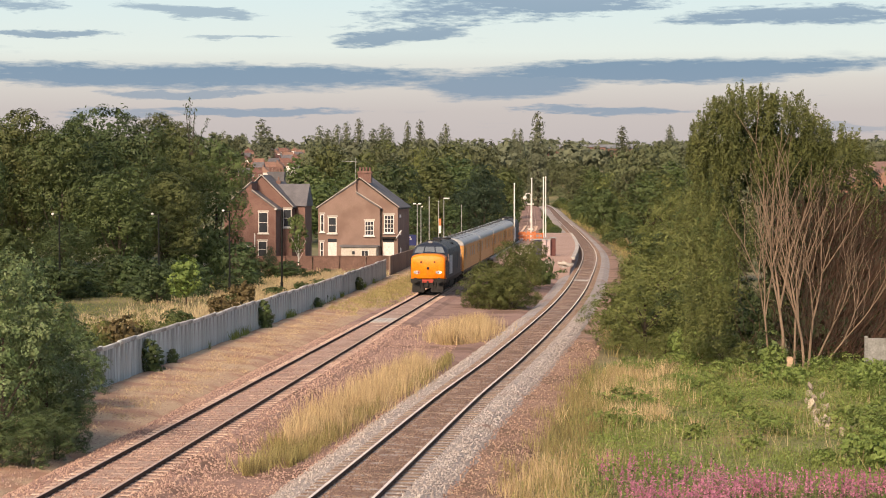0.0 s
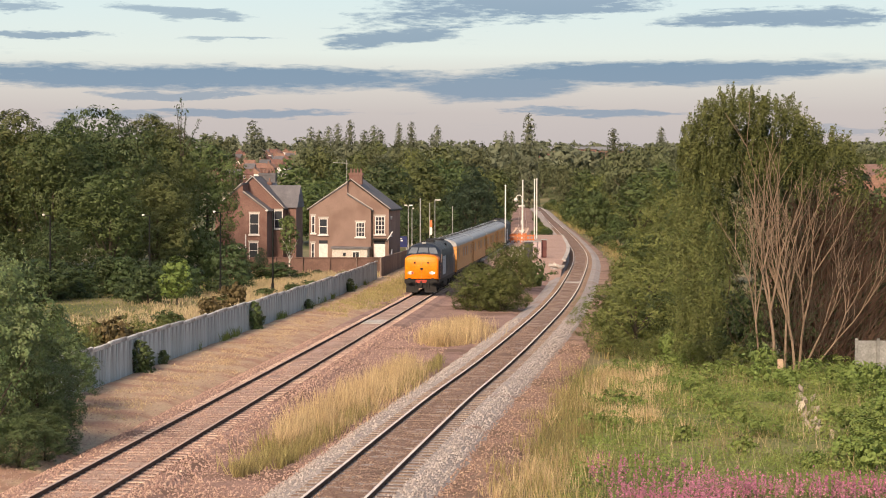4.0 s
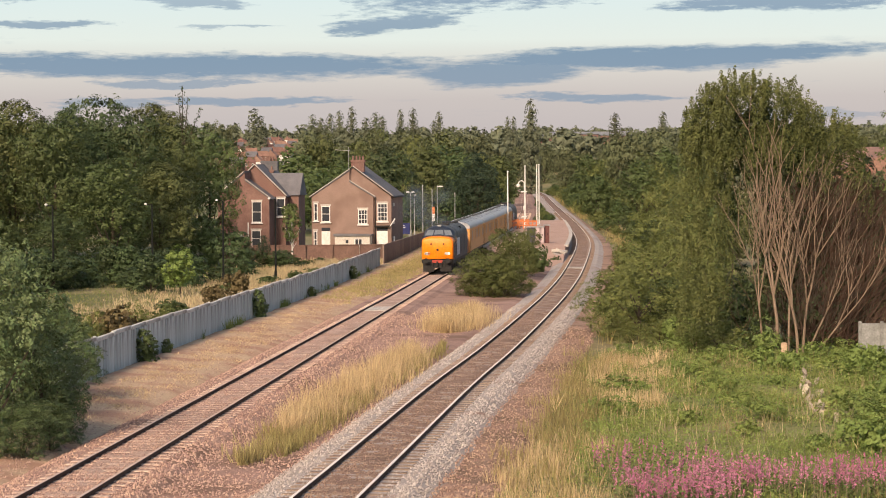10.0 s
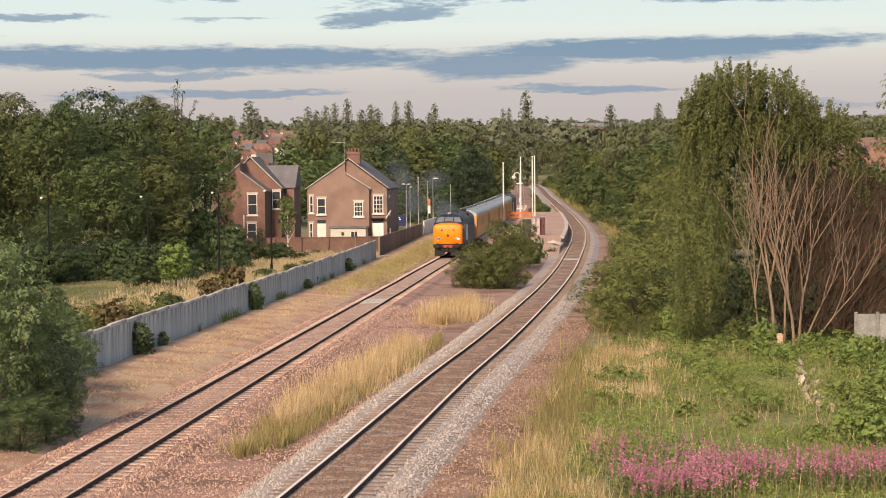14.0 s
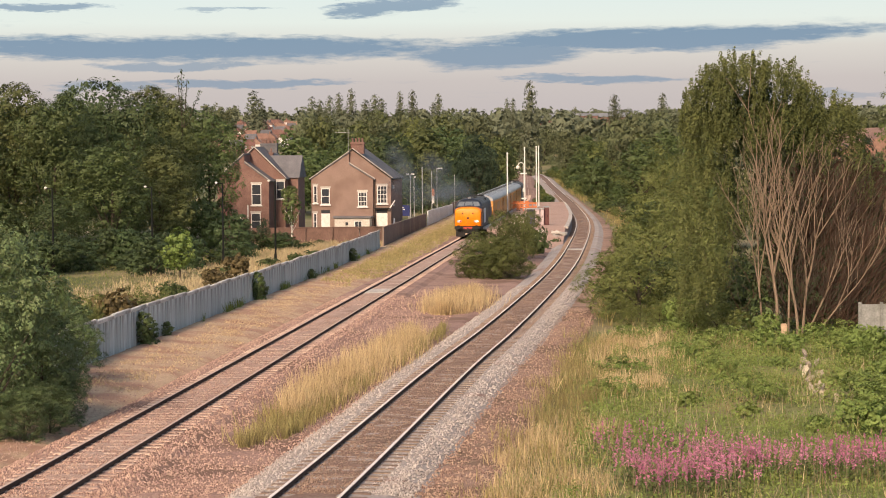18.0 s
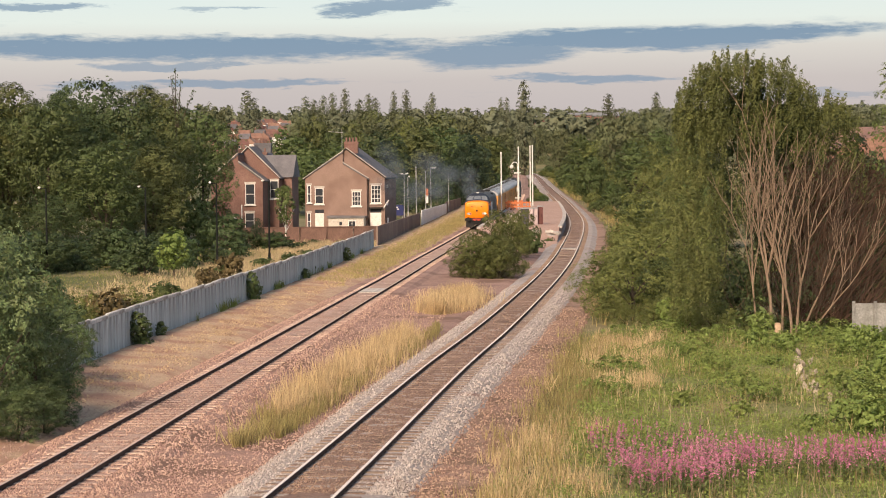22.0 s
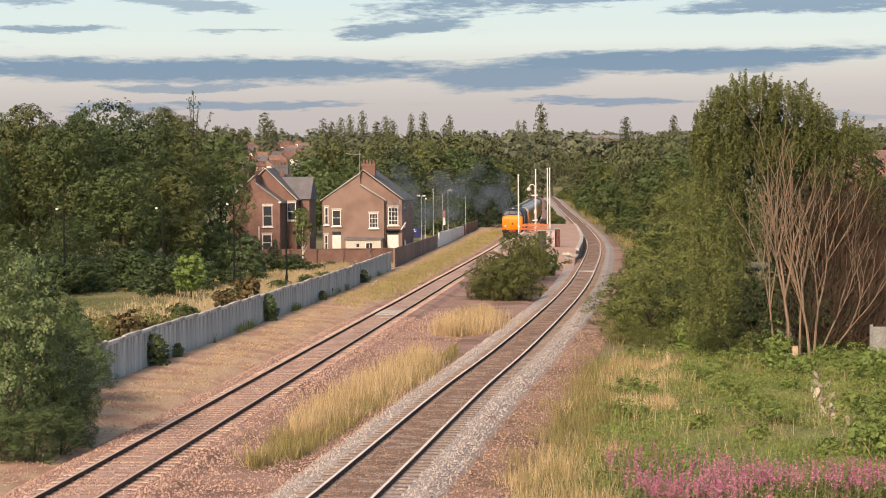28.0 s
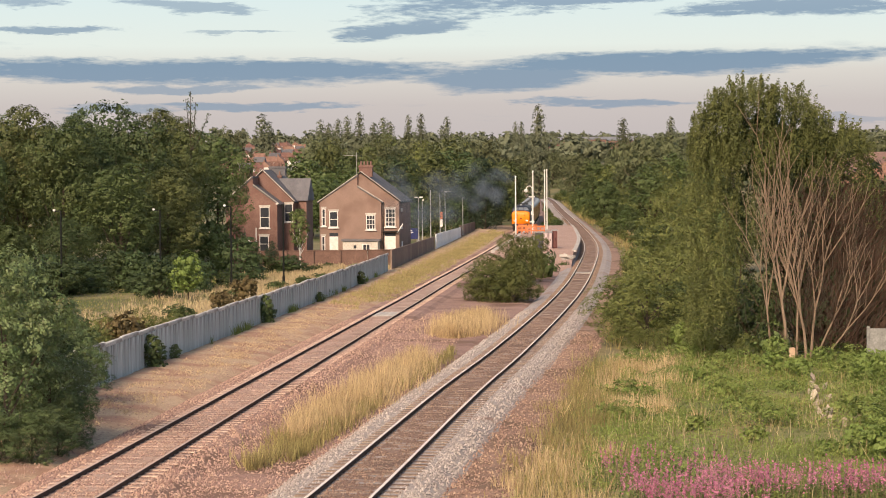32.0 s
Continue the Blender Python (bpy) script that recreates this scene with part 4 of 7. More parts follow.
M_SHED = mat("pale_shed_roof", (0.17, 0.175, 0.185), (0.23, 0.235, 0.245), 0.3, 0.7, 0.1, each=0.15)


def far_shed(x, y, w, top):
    t = thing("shed", pose(x, y, top - 6.0), "distant pale grey industrial shed among trees", "building", "distant sheds")
    part("wall", boxes((-w / 2, w / 2, 0, 14, -6, 4.0)), M_BRICK, t)
    r = part("roof", prism([(-0.5, 0), (14.5, 0), (7, 2.0)], -w / 2 - 0.3, w / 2 + 0.3), M_SHED, t)
    r.matrix_basis = Matrix.Translation((0, 0, 4.01)) @ Matrix.Rotation(radians(90), 4, "Z")
    for i in range(int(w // 7)):
        part("window", boxes((-w / 2 + 2 + i * 7, -w / 2 + 5 + i * 7, -0.1, 0.1, 0.8, 2.6)), M_GLASS, t)


for a_, y, w, rise in ((2.9, 1500, 16, 0.88), (3.25, 1540, 20, 0.93), (4.1, 1600, 26, 0.93), (4.55, 1580, 22, 0.9), (5.0, 1620, 20, 0.94)):
    far_shed(math.tan(radians(a_)) * y, y, w, EYE[2] + math.tan(radians(rise - 0.07)) * y)


# ---- station ----
def platform():
    t = thing("platform", pose(0, 0, 0), "tarmac island platform with pale edge stones", "platform", kind="structure")
    n = 60
    L, R = [], []
    for i in range(n + 1):
        y = 222 + (322 - 222) * i / n
        L.append((LEFT(y) + 1.55, y))
        R.append((RIGHT(y) - 1.50, y))
    bm = bmesh.new()
    tops, bots = [], []
    for (a, y), (b, _) in zip(L, R):
        tops.append((bm.verts.new((a, y, -0.1)), bm.verts.new((b, y, -0.1))))
        bots.append((bm.verts.new((a, y, -1.5)), bm.verts.new((b, y, -1.5))))
    for i in range(n):
        bm.faces.new((tops[i][0], tops[i][1], tops[i + 1][1], tops[i + 1][0]))
        for k in (0, 1):
            bm.faces.new((bots[i][k], bots[i + 1][k], tops[i + 1][k], tops[i][k]))
    bm.faces.new((bots[0][0], bots[0][1], tops[0][1], tops[0][0]))
    # end ramp
    a, b = bm.verts.new((LEFT(212) + 2.2, 207, -1.45)), bm.verts.new((RIGHT(208) - 1.9, 201, -1.45))
    bm.faces.new((tops[0][0], tops[0][1], b, a))
    bm.faces.new((bots[0][1], tops[0][1], b))
    bm.faces.new((bots[0][0], tops[0][0], a))
    bmesh.ops.recalc_face_normals(bm, faces=bm.faces)
    part("surface", bm, M_TARMAC, t)
    for line, s in ((LEFT, 1.45), (RIGHT, -1.42)):
        y = 222
        while y < 320:
            h = math.degrees(heading(line, y))
            o = part("edge_stone", boxes((-0.2, 0.2, -0.95, 0.95, -0.3, -0.07), bevel=0.01), M_CONCRETE, t)
            x, yy = beside(line, y, s)
            o.matrix_basis = pose(x, yy, 0, 0, 0, -h)
            y += 1.95 if y < 300 else 6.0


platform()


def pole(x, y, z0, top, r, material, name="signal_post", label="tall white steel post on the platform", category="post"):
    t = thing(name, pose(x, y, z0), label, category, "platform posts")
    bm = rod(bmesh.new(), (0, 0, 0), (0, 0, top - z0), r, r * 0.85, 10)
    part("shaft", bm, material, t)
    part("base", boxes((-r * 1.8, r * 1.8, -r * 1.8, r * 1.8, 0, 0.12)), M_STEEL, t)
    part("cap", rod(bmesh.new(), (0, 0, top - z0), (0, 0, top - z0 + 0.15), r * 1.4, r * 0.9, 10), material, t)
    return t


pole(8.42, 266.75, -0.1, 6.97, 0.09, M_POLE)
pole(11.53, 293.87, -0.1, 7.59, 0.09, M_POLE)
pole(13.05, 293.87, -0.1, 7.71, 0.085, M_POLE)
pole(13.45, 296.14, -0.1, 7.76, 0.085, M_POLE)


def swan_lamp(x, y, z, h, r=0.1):
    t = thing("camera_post", pose(x, y, z), "white post with a swan-neck camera head", "camera post", "platform posts")
    part("shaft", rod(bmesh.new(), (0, 0, 0), (0, 0, h - 0.8), r, r * 0.8, 8), M_POLE, t)
    bm = bmesh.new()
    pts = [(-0.42 + 0.4 * math.cos(a), 0, h - 0.8 + 0.5 * math.sin(a)) for a in np.linspace(0, math.pi, 8)]
    pts = [(p[0] + 0.05, 0, p[2]) for p in pts]
    for a, b in zip(pts, pts[1:]):
        rod(bm, a, b, r * 0.8, sides=8)
    part("neck", bm, M_POLE, t)
    bm = bmesh.new()
    bmesh.ops.create_uvsphere(bm, u_segments=12, v_segments=8, radius=0.24, matrix=Matrix.Translation((-0.77, 0, h - 0.9)))
    part("dome", bm, M_POLE, t, "white camera dome", True)
    part("bracket", boxes((-0.45, 0.35, -0.1, 0.1, h - 1.75, h - 1.6), (-0.15, 0.15, -0.15, 0.15, h - 4.0, h - 3.5), (-0.35, 0.3, -0.1, 0.1, h - 4.9, h - 4.75)), M_POLE, t)


swan_lamp(11.08, 284.83, -0.1, 6.2, 0.065)


def barrier(x, y, z, w, turn=0.0):
    t = thing("safety_barrier", pose(x, y, z, 0, 0, turn), "orange plastic safety barrier on the platform", "barrier", "safety barriers")
    part("rail", boxes((-w / 2, w / 2, -0.04, 0.04, 0.8, 1.0), bevel=0.015), M_ORANGE, t)
    part("rail", boxes((-w / 2, w / 2, -0.04, 0.04, 0.35, 0.5), bevel=0.015), M_ORANGE, t)
    for s in (-w / 2 + 0.08, 0, w / 2 - 0.08):
        part("upright", boxes((s - 0.05, s + 0.05, -0.05, 0.05, 0.0, 1.05), bevel=0.01), M_ORANGE, t)
    for s in (-w / 2 + 0.1, w / 2 - 0.1):
        part("foot", boxes((s - 0.06, s + 0.06, -0.3, 0.3, 0, 0.08), bevel=0.01), M_BLACK, t)


for i in range(3):
    barrier(9.5 + i * 1.2, 279 + (0.5, -0.6, 0.9)[i], -0.1, 1.15, (8, -14, 20)[i])
for i in range(2):
    barrier(9.9 + i * 1.3, 286 + i, -0.1, 1.15, (-20, 12)[i])


def cabin(x, y, z, w, d, h, material, label, name="equipment_cabinet"):
    t = thing(name, pose(x, y, z), label, "cabinet", "platform cabinets")
    part("body", boxes((-w / 2, w / 2, -d / 2, d / 2, 0, h), bevel=0.03), material, t)
    part("lid", boxes((-w / 2 - 0.06, w / 2 + 0.06, -d / 2 - 0.06, d / 2 + 0.06, h + 0.004, h + 0.1), bevel=0.02), M_STEEL, t)
    part("door", boxes((-w / 2 + 0.06, w / 2 - 0.06, -d / 2 - 0.03, -d / 2 + 0.01, 0.1, h - 0.1), bevel=0.008), material, t)
    part("handle", boxes((w / 2 - 0.2, w / 2 - 0.15, -d / 2 - 0.06, -d / 2 - 0.03, h * 0.45, h * 0.6)), M_BLACK, t)


M_CABBLUE = plain("cabinet_blue_grey", (0.085, 0.075, 0.12), 0.6)
M_CABPALE = plain("cabinet_pale", (0.52, 0.42, 0.42), 0.6)
M_CABRED = plain("cabinet_maroon", (0.14, 0.05, 0.045), 0.6)
cabin(8.3, 227, -0.1, 1.5, 0.9, 0.95, M_CONCRETE, "pale grey equipment cabinet on the platform")
cabin(9.45, 226, -0.1, 0.8, 0.8, 1.6, M_CABBLUE, "dark blue-grey equipment cabinet on the platform")
cabin(10.1, 226, -0.1, 0.4, 0.7, 1.6, M_CABPALE, "pale equipment cabinet on the platform")
cabin(10.55, 226.3, -0.1, 0.4, 0.7, 1.6, M_CABPALE, "pale equipment cabinet on the platform")
cabin(11.05, 227, -0.1, 0.5, 1.0, 1.75, M_CABRED, "maroon equipment cabinet on the platform")


def rubble(x, y, z, n, seed, spread, size):
    t = thing("rubble_heap", pose(x, y, z), "heap of broken pale concrete slabs by the platform end", "rubble")
    rng = random.Random(seed)
    for i in range(n):
        s = size * rng.uniform(0.5, 1.2)
        o = part("slab", boxes((-s, s, -s * 0.6, s * 0.6, -s * 0.2, s * 0.2), bevel=0.03), M_CONCRETE, t)
        o.matrix_basis = pose(rng.uniform(-spread, spread), rng.uniform(-spread, spread), size * 0.3 + 0.11 * i % 0.8, rng.uniform(-25, 25), rng.uniform(-25, 25), rng.uniform(0, 180))


rubble(10.6, 214, -1.2, 16, 5, 1.2, 0.55)


def lamp_column(x, y, z, h, arms, material, name, label, r=0.06):
    t = thing(name, pose(x, y, z), label, "lamp post", "lamp posts")
    part("column", rod(bmesh.new(), (0, 0, 0), (0, 0, h), r, r * 0.7, 8), material, t)
    part("door", boxes((-r * 1.3, r * 1.3, -r * 1.5, 0, 0.3, 1.0)), material, t)
    for s, w in arms:
        a = part("arm", boxes((min(0, s), max(0, s), -0.03, 0.03, h - 0.04, h + 0.03)), material, t)
        part("lantern", boxes((s - w, s + w, -0.16, 0.16, h - 0.02, h + 0.14), bevel=0.04), M_WHITE, a)
    return t


lamp_column(-3.05, 267.88, -0.9, 5.5, ((-0.32, 0.2), (0.3, 0.2)), M_STEEL, "platform_lamp", "grey twin-headed platform lamp post")
lamp_column(-2.66, 272.4, -0.9, 5.1, ((0.12, 0.12),), M_STEEL, "platform_lamp", "slim grey post with a small head beside the ramp")
lamp_column(0.11, 296.14, -0.9, 5.89, ((0.35, 0.4),), M_STEEL, "platform_lamp", "grey platform lamp post with a flat lantern")
pole(-1.64, 269.01, -0.9, 5.33, 0.07, M_STEEL, "mast", "plain grey steel mast beside the ramp", "mast")
pole(-0.57, 296.14, -0.9, 4.54, 0.06, M_STEEL, "mast", "plain grey steel mast beside the ramp", "mast")
pole(2.49, 305.18, -0.9, 3.98, 0.05, M_STEEL, "mast", "thin grey steel mast beside the ramp", "mast")


def station_sign(x, y, z):
    t = thing("station_sign", pose(x, y, z), "dark blue station information board with white print", "sign")
    part("board", boxes((-0.75, 0.75, -0.04, 0.04, 0.7, 2.0), bevel=0.015), M_SIGN, t)
    for s in (-0.65, 0.65):
        part("leg", boxes((s - 0.04, s + 0.04, 0.0, 0.08, 0, 1.9)), M_STEEL, t)
    for i, (a, b) in enumerate(((-0.2, 0.1), (-0.05, 0.2))):
        part("print_bar", boxes((a, b, -0.05, -0.041, 1.65 - i * 0.22, 1.76 - i * 0.22)), M_WHITE, t)


station_sign(-3.95, 271.2, -1.1)
t = thing("notice_banner", pose(-0.4, 295.38, 0.5), "narrow red and white notice on a mast", "sign")
part("red_half", boxes((-0.16, 0.16, -0.03, 0.03, 1.0, 1.9)), M_ORANGE, t)
part("white_half", boxes((-0.16, 0.16, -0.03, 0.03, 0.0, 0.99)), M_WHITE, t)

for x, y, h in ((-29.2, 172, 5.9), (-22.4, 178, 5.85), (-17.2, 182, 6.1), (-13.2, 185, 6.2)):
    lamp_column(x, y, ground_z(x, y), h + 0.7, ((-0.5, 0.1),), M_DARKPOLE, "street_lamp", "dark slim street lamp post before the trees", 0.085)


# ---- train ----
def loft(rings, cap0=True, cap1=True):
    bm = bmesh.new()
    rv = [[bm.verts.new(p) for p in r] for r in rings]
    k = len(rings[0])
    for a, b in zip(rv, rv[1:]):
        for j in range(k):
            bm.faces.new((a[j], a[(j + 1) % k], b[(j + 1) % k], b[j]))
    if cap0:
        bm.faces.new(rv[0][::-1])
    if cap1:
        bm.faces.new(rv[-1])
    bmesh.ops.recalc_face_normals(bm, faces=bm.faces)
    return bm


def shell(w, z0, zs, top, y, n=8, crown=2.2):
    """A vehicle's cross-section: upright sides to zs, an arched roof to top."""
    pts = [(w / 2, z0), (w / 2, zs)]
    for i in range(1, n):
        a = math.pi * i / n
        c, s = math.cos(a), math.sin(a)
        pts.append((math.copysign(abs(c) ** (2 / crown), c) * w / 2, zs + (top - zs) * s ** (2 / crown)))
    pts += [(-w / 2, zs), (-w / 2, z0)]
    return [(x, y, z) for x, z in pts]


def wheelset(parent, y, r):
    bm = bmesh.new()
    for s in (-1, 1):
        rod(bm, (s * 0.70, y, r), (s * 0.83, y, r), r, r * 0.98, 20)
    rod(bm, (-0.8, y, r), (0.8, y, r), 0.09)
    part("wheelset", bm, M_BLACK, parent)


def bogie(t, y, axles, base, r):
    b = part("bogie", boxes((-1.12, -0.98, y - base / 2 - 0.55, y + base / 2 + 0.55, 0.45, 0.8), (0.98, 1.12, y - base / 2 - 0.55, y + base / 2 + 0.55, 0.45, 0.8), (-0.98, 0.98, y - 0.25, y + 0.25, 0.5, 0.8), bevel=0.03), M_BLACK, t)
    for i in range(axles):
        yy = y - base / 2 + base * i / (axles - 1)
        wheelset(b, yy, r)
        for s in (-1, 1):
            part("axlebox", boxes((s * 1.13 - 0.09, s * 1.13 + 0.09, yy - 0.2, yy + 0.2, 0.35, 0.72), bevel=0.02), M_BLACK, b)


def buffers(t, y, s):
    for x in (-0.87, 0.87):
        bm = rod(bmesh.new(), (x, y, 1.05), (x, y - s * 0.42, 1.05), 0.11, 0.11, 12)
        rod(bm, (x, y - s * 0.42, 1.05), (x, y - s * 0.46, 1.05), 0.2, 0.2, 16)
        part("buffer", bm, M_BLACK, t)


def locomotive(name, label, lit=True, far=False):
    t = thing(name, pose(0, 0, 0), label, "locomotive", "train")
    LEN = 17.9
    part("underframe", boxes((-1.3, 1.3, 0.25, LEN - 0.25, 0.85, 1.1), bevel=0.03), M_BLACK, t)
    part("body", loft([shell(2.68, 1.1, 2.9, 3.8, y, 10) for y in (2.6, LEN - 2.6)]), M_BLUE, t, "dark blue body sides")
    part("roof", loft([[(x * 1.004, y, z + 0.012) for x, _, z in shell(2.68, 2.95, 2.96, 3.8, y, 10)] for y in (2.62, LEN - 2.62)]), M_LOCOROOF, t, "dirty grey roof")
    for end in (0, 1):
        f = (lambda y: y) if end == 0 else (lambda y: LEN - y)
        s = 1 if end == 0 else -1
        # cab between nose and body
        part("cab", loft([shell(2.60, 1.1, 2.70, 2.98, f(1.55), 10), shell(2.62, 1.1, 2.80, 3.2, f(1.85), 10), shell(2.66, 1.1, 2.88, 3.74, f(2.3), 10), shell(2.68, 1.1, 2.9, 3.8, f(2.6), 10)]), M_BLUE, t, "blue cab with wrap-round windscreen")
        nose = part("nose", loft([shell(2.36, 1.2, 2.45, 2.78, f(0.10), 12, 2.6), shell(2.5, 1.16, 2.5, 2.92, f(0.16), 12, 2.6), shell(2.56, 1.14, 2.55, 2.98, f(0.45), 12, 2.6), shell(2.62, 1.1, 2.62, 3.02, f(1.7), 12, 2.6)]), M_YELLOW, t, "warning-yellow nose", True)
        part("nose_door_seam", boxes((-0.01, 0.01, f(0.10) - 0.012, f(0.10) + 0.012, 1.2, 2.4)), M_COACH, nose)
        for x in (-1.3, 1.3):
            part("nose_side", boxes((x * 0.99 - 0.02, x * 0.99 + 0.02, min(f(0.55), f(1.75)), max(f(0.55), f(1.75)), 1.15, 2.5)), M_BLUE, t)
        for x in (-0.82, 0.82):
            hl = part("headlight", rod(bmesh.new(), (x, f(0.16), 1.62), (x, f(0.06), 1.62), 0.13, 0.13, 12), M_WHITE, nose, "round marker light cluster")
            part("lens", rod(bmesh.new(), (x + 0.13, f(0.12), 1.62), (x + 0.13, f(0.045), 1.62), 0.07, 0.07, 10), M_LAMP if (lit and x > 0 and end == 0) else M_RED, hl)
            part("light_surround", boxes((x - 0.22, x + 0.22, min(f(0.06), f(0.14)), max(f(0.06), f(0.14)), 1.53, 1.71), bevel=0.02), M_STEEL, hl)
        part("centre_lamp", rod(bmesh.new(), (0.02, f(0.16), 1.92), (0.02, f(0.05), 1.92), 0.10, 0.10, 12), M_BLACK, nose)
        for x in (-0.5, 0.5):
            part("lamp_iron", boxes((x - 0.06, x + 0.06, min(f(0.08), f(0.2)), max(f(0.08), f(0.2)), 2.32, 2.44)), M_BLACK, nose)
        # windscreens
        for x0, x1 in ((-1.14, -0.5), (-0.4, 0.4), (0.5, 1.14)):
            bm = bmesh.new()
            a = [bm.verts.new(p) for p in ((x0, f(1.66), 3.03), (x1, f(1.66), 3.03), (x1 * 0.8, f(2.06), 3.47), (x0 * 0.8, f(2.06), 3.47))]
            b = [bm.verts.new((v.co.x, v.co.y + s * 0.10, v.co.z - 0.06)) for v in a]
            bm.faces.new(a), bm.faces.new(b[::-1])
            for k in range(4):
                bm.faces.new((a[k], a[(k + 1) % 4], b[(k + 1) % 4], b[k]))
            bmesh.ops.recalc_face_normals(bm, faces=bm.faces)
            part("windscreen", bm, M_SCREEN, t, "cab windscreen with the sky's grey reflection in its colour")
        part("horn_box", boxes((-0.16, 0.16, min(f(2.25), f(2.6)), max(f(2.25), f(2.6)), 3.74, 3.88), bevel=0.04), M_STEEL, t)
        for x in (-1.335, 1.335):
            sw = part("cab_side_window", boxes((x - 0.02, x + 0.02, min(f(1.95), f(2.75)), max(f(1.95), f(2.75)), 2.35, 2.95), bevel=0.01), M_GLASS, t)
            part("cab_door", boxes((x - 0.015, x + 0.015, min(f(2.95), f(3.6)), max(f(2.95), f(3.6)), 1.2, 3.0)), M_BLUE, t)
        part("buffer_beam", boxes((-1.2, 1.2, min(f(0.05), f(0.25)), max(f(0.05), f(0.25)), 0.78, 1.12), bevel=0.02), M_BLACK, t)
        part("beam_panel", boxes((-0.42, 0.42, min(f(0.02), f(0.06)), max(f(0.02), f(0.06)), 0.86, 1.1)), M_RED, t, "red centre of the buffer beam")
        part("valance", boxes((-1.15, 1.15, min(f(0.1), f(0.3)), max(f(0.1), f(0.3)), 0.45, 0.78), bevel=0.03), M_BLACK, t)
        for x in (-0.7, 0.7):
            part("plough", boxes((x - 0.45, x + 0.45, min(f(0.0), f(0.12)), max(f(0.0), f(0.12)), 0.15, 0.62), bevel=0.02), M_BLACK, t)
        buffers(t, f(0.05), s)
        part("coupling", boxes((-0.06, 0.06, min(f(-0.1), f(0.1)), max(f(-0.1), f(0.1)), 0.6, 0.98)), M_BLACK, t)
        for x in (-0.55, -0.35, 0.4, 0.6):
            part("air_hose", rod(bmesh.new(), (x, f(0.0), 0.95), (x, f(-0.02), 0.45), 0.03), M_BLACK, t)
    for x in (-1.345, 1.345):
        for y0, w, z0, z1 in ((7.0, 0.9, 1.9, 2.75), (8.2, 1.6, 1.5, 2.75), (10.4, 1.2, 1.9, 2.75), (12.2, 1.5, 1.5, 2.75)):
            g = part("grille", boxes((x - 0.015, x + 0.015, y0, y0 + w, z0, z1)), M_LOCOROOF, t)
            for k in range(5):
                zz = z0 + (z1 - z0) * (k + 0.5) / 5
                part("slat", boxes((x - 0.03, x + 0.03, y0 + 0.05, y0 + w - 0.05, zz - 0.03, zz + 0.01)), M_LOCOROOF, g)
        for y0, w in ((3.75, 0.75), (4.75, 1.0), (6.0, 0.6)):
            part("logo_patch", boxes((x - 0.008, x + 0.008, y0, y0 + w, 1.35, 2.75)), M_LIVERY, t, "pale blue livery patch")
    part("roof_fan", rod(bmesh.new(), (0, 13.6, 3.78), (0, 13.6, 3.9), 0.75, 0.7, 20), M_BLACK, t)
    part("exhaust_port", boxes((-0.3, 0.3, 8.4, 9.2, 3.8, 3.93), bevel=0.02), M_BLACK, t)
    part("roof_hatch", boxes((-0.5, 0.5, 5.5, 7.2, 3.77, 3.86), bevel=0.02), M_BLACK, t)
    for y in (4.0, 7.8, 10.5, 12.0):
        part("roof_rib", loft([[(x * 1.01, yy, z + 0.04) for x, _, z in shell(2.68, 2.96, 2.97, 3.8, yy, 10)] for yy in (y, y + 0.08)]), M_LOCOROOF, t)
    part("fuel_tank", boxes((-1.15, 1.15, 7.0, 10.9, 0.3, 0.84), bevel=0.08), M_BLACK, t)
    bogie(t, 3.5, 3, 4.1, 0.55)
    bogie(t, LEN - 3.5, 3, 4.1, 0.55)
    return t


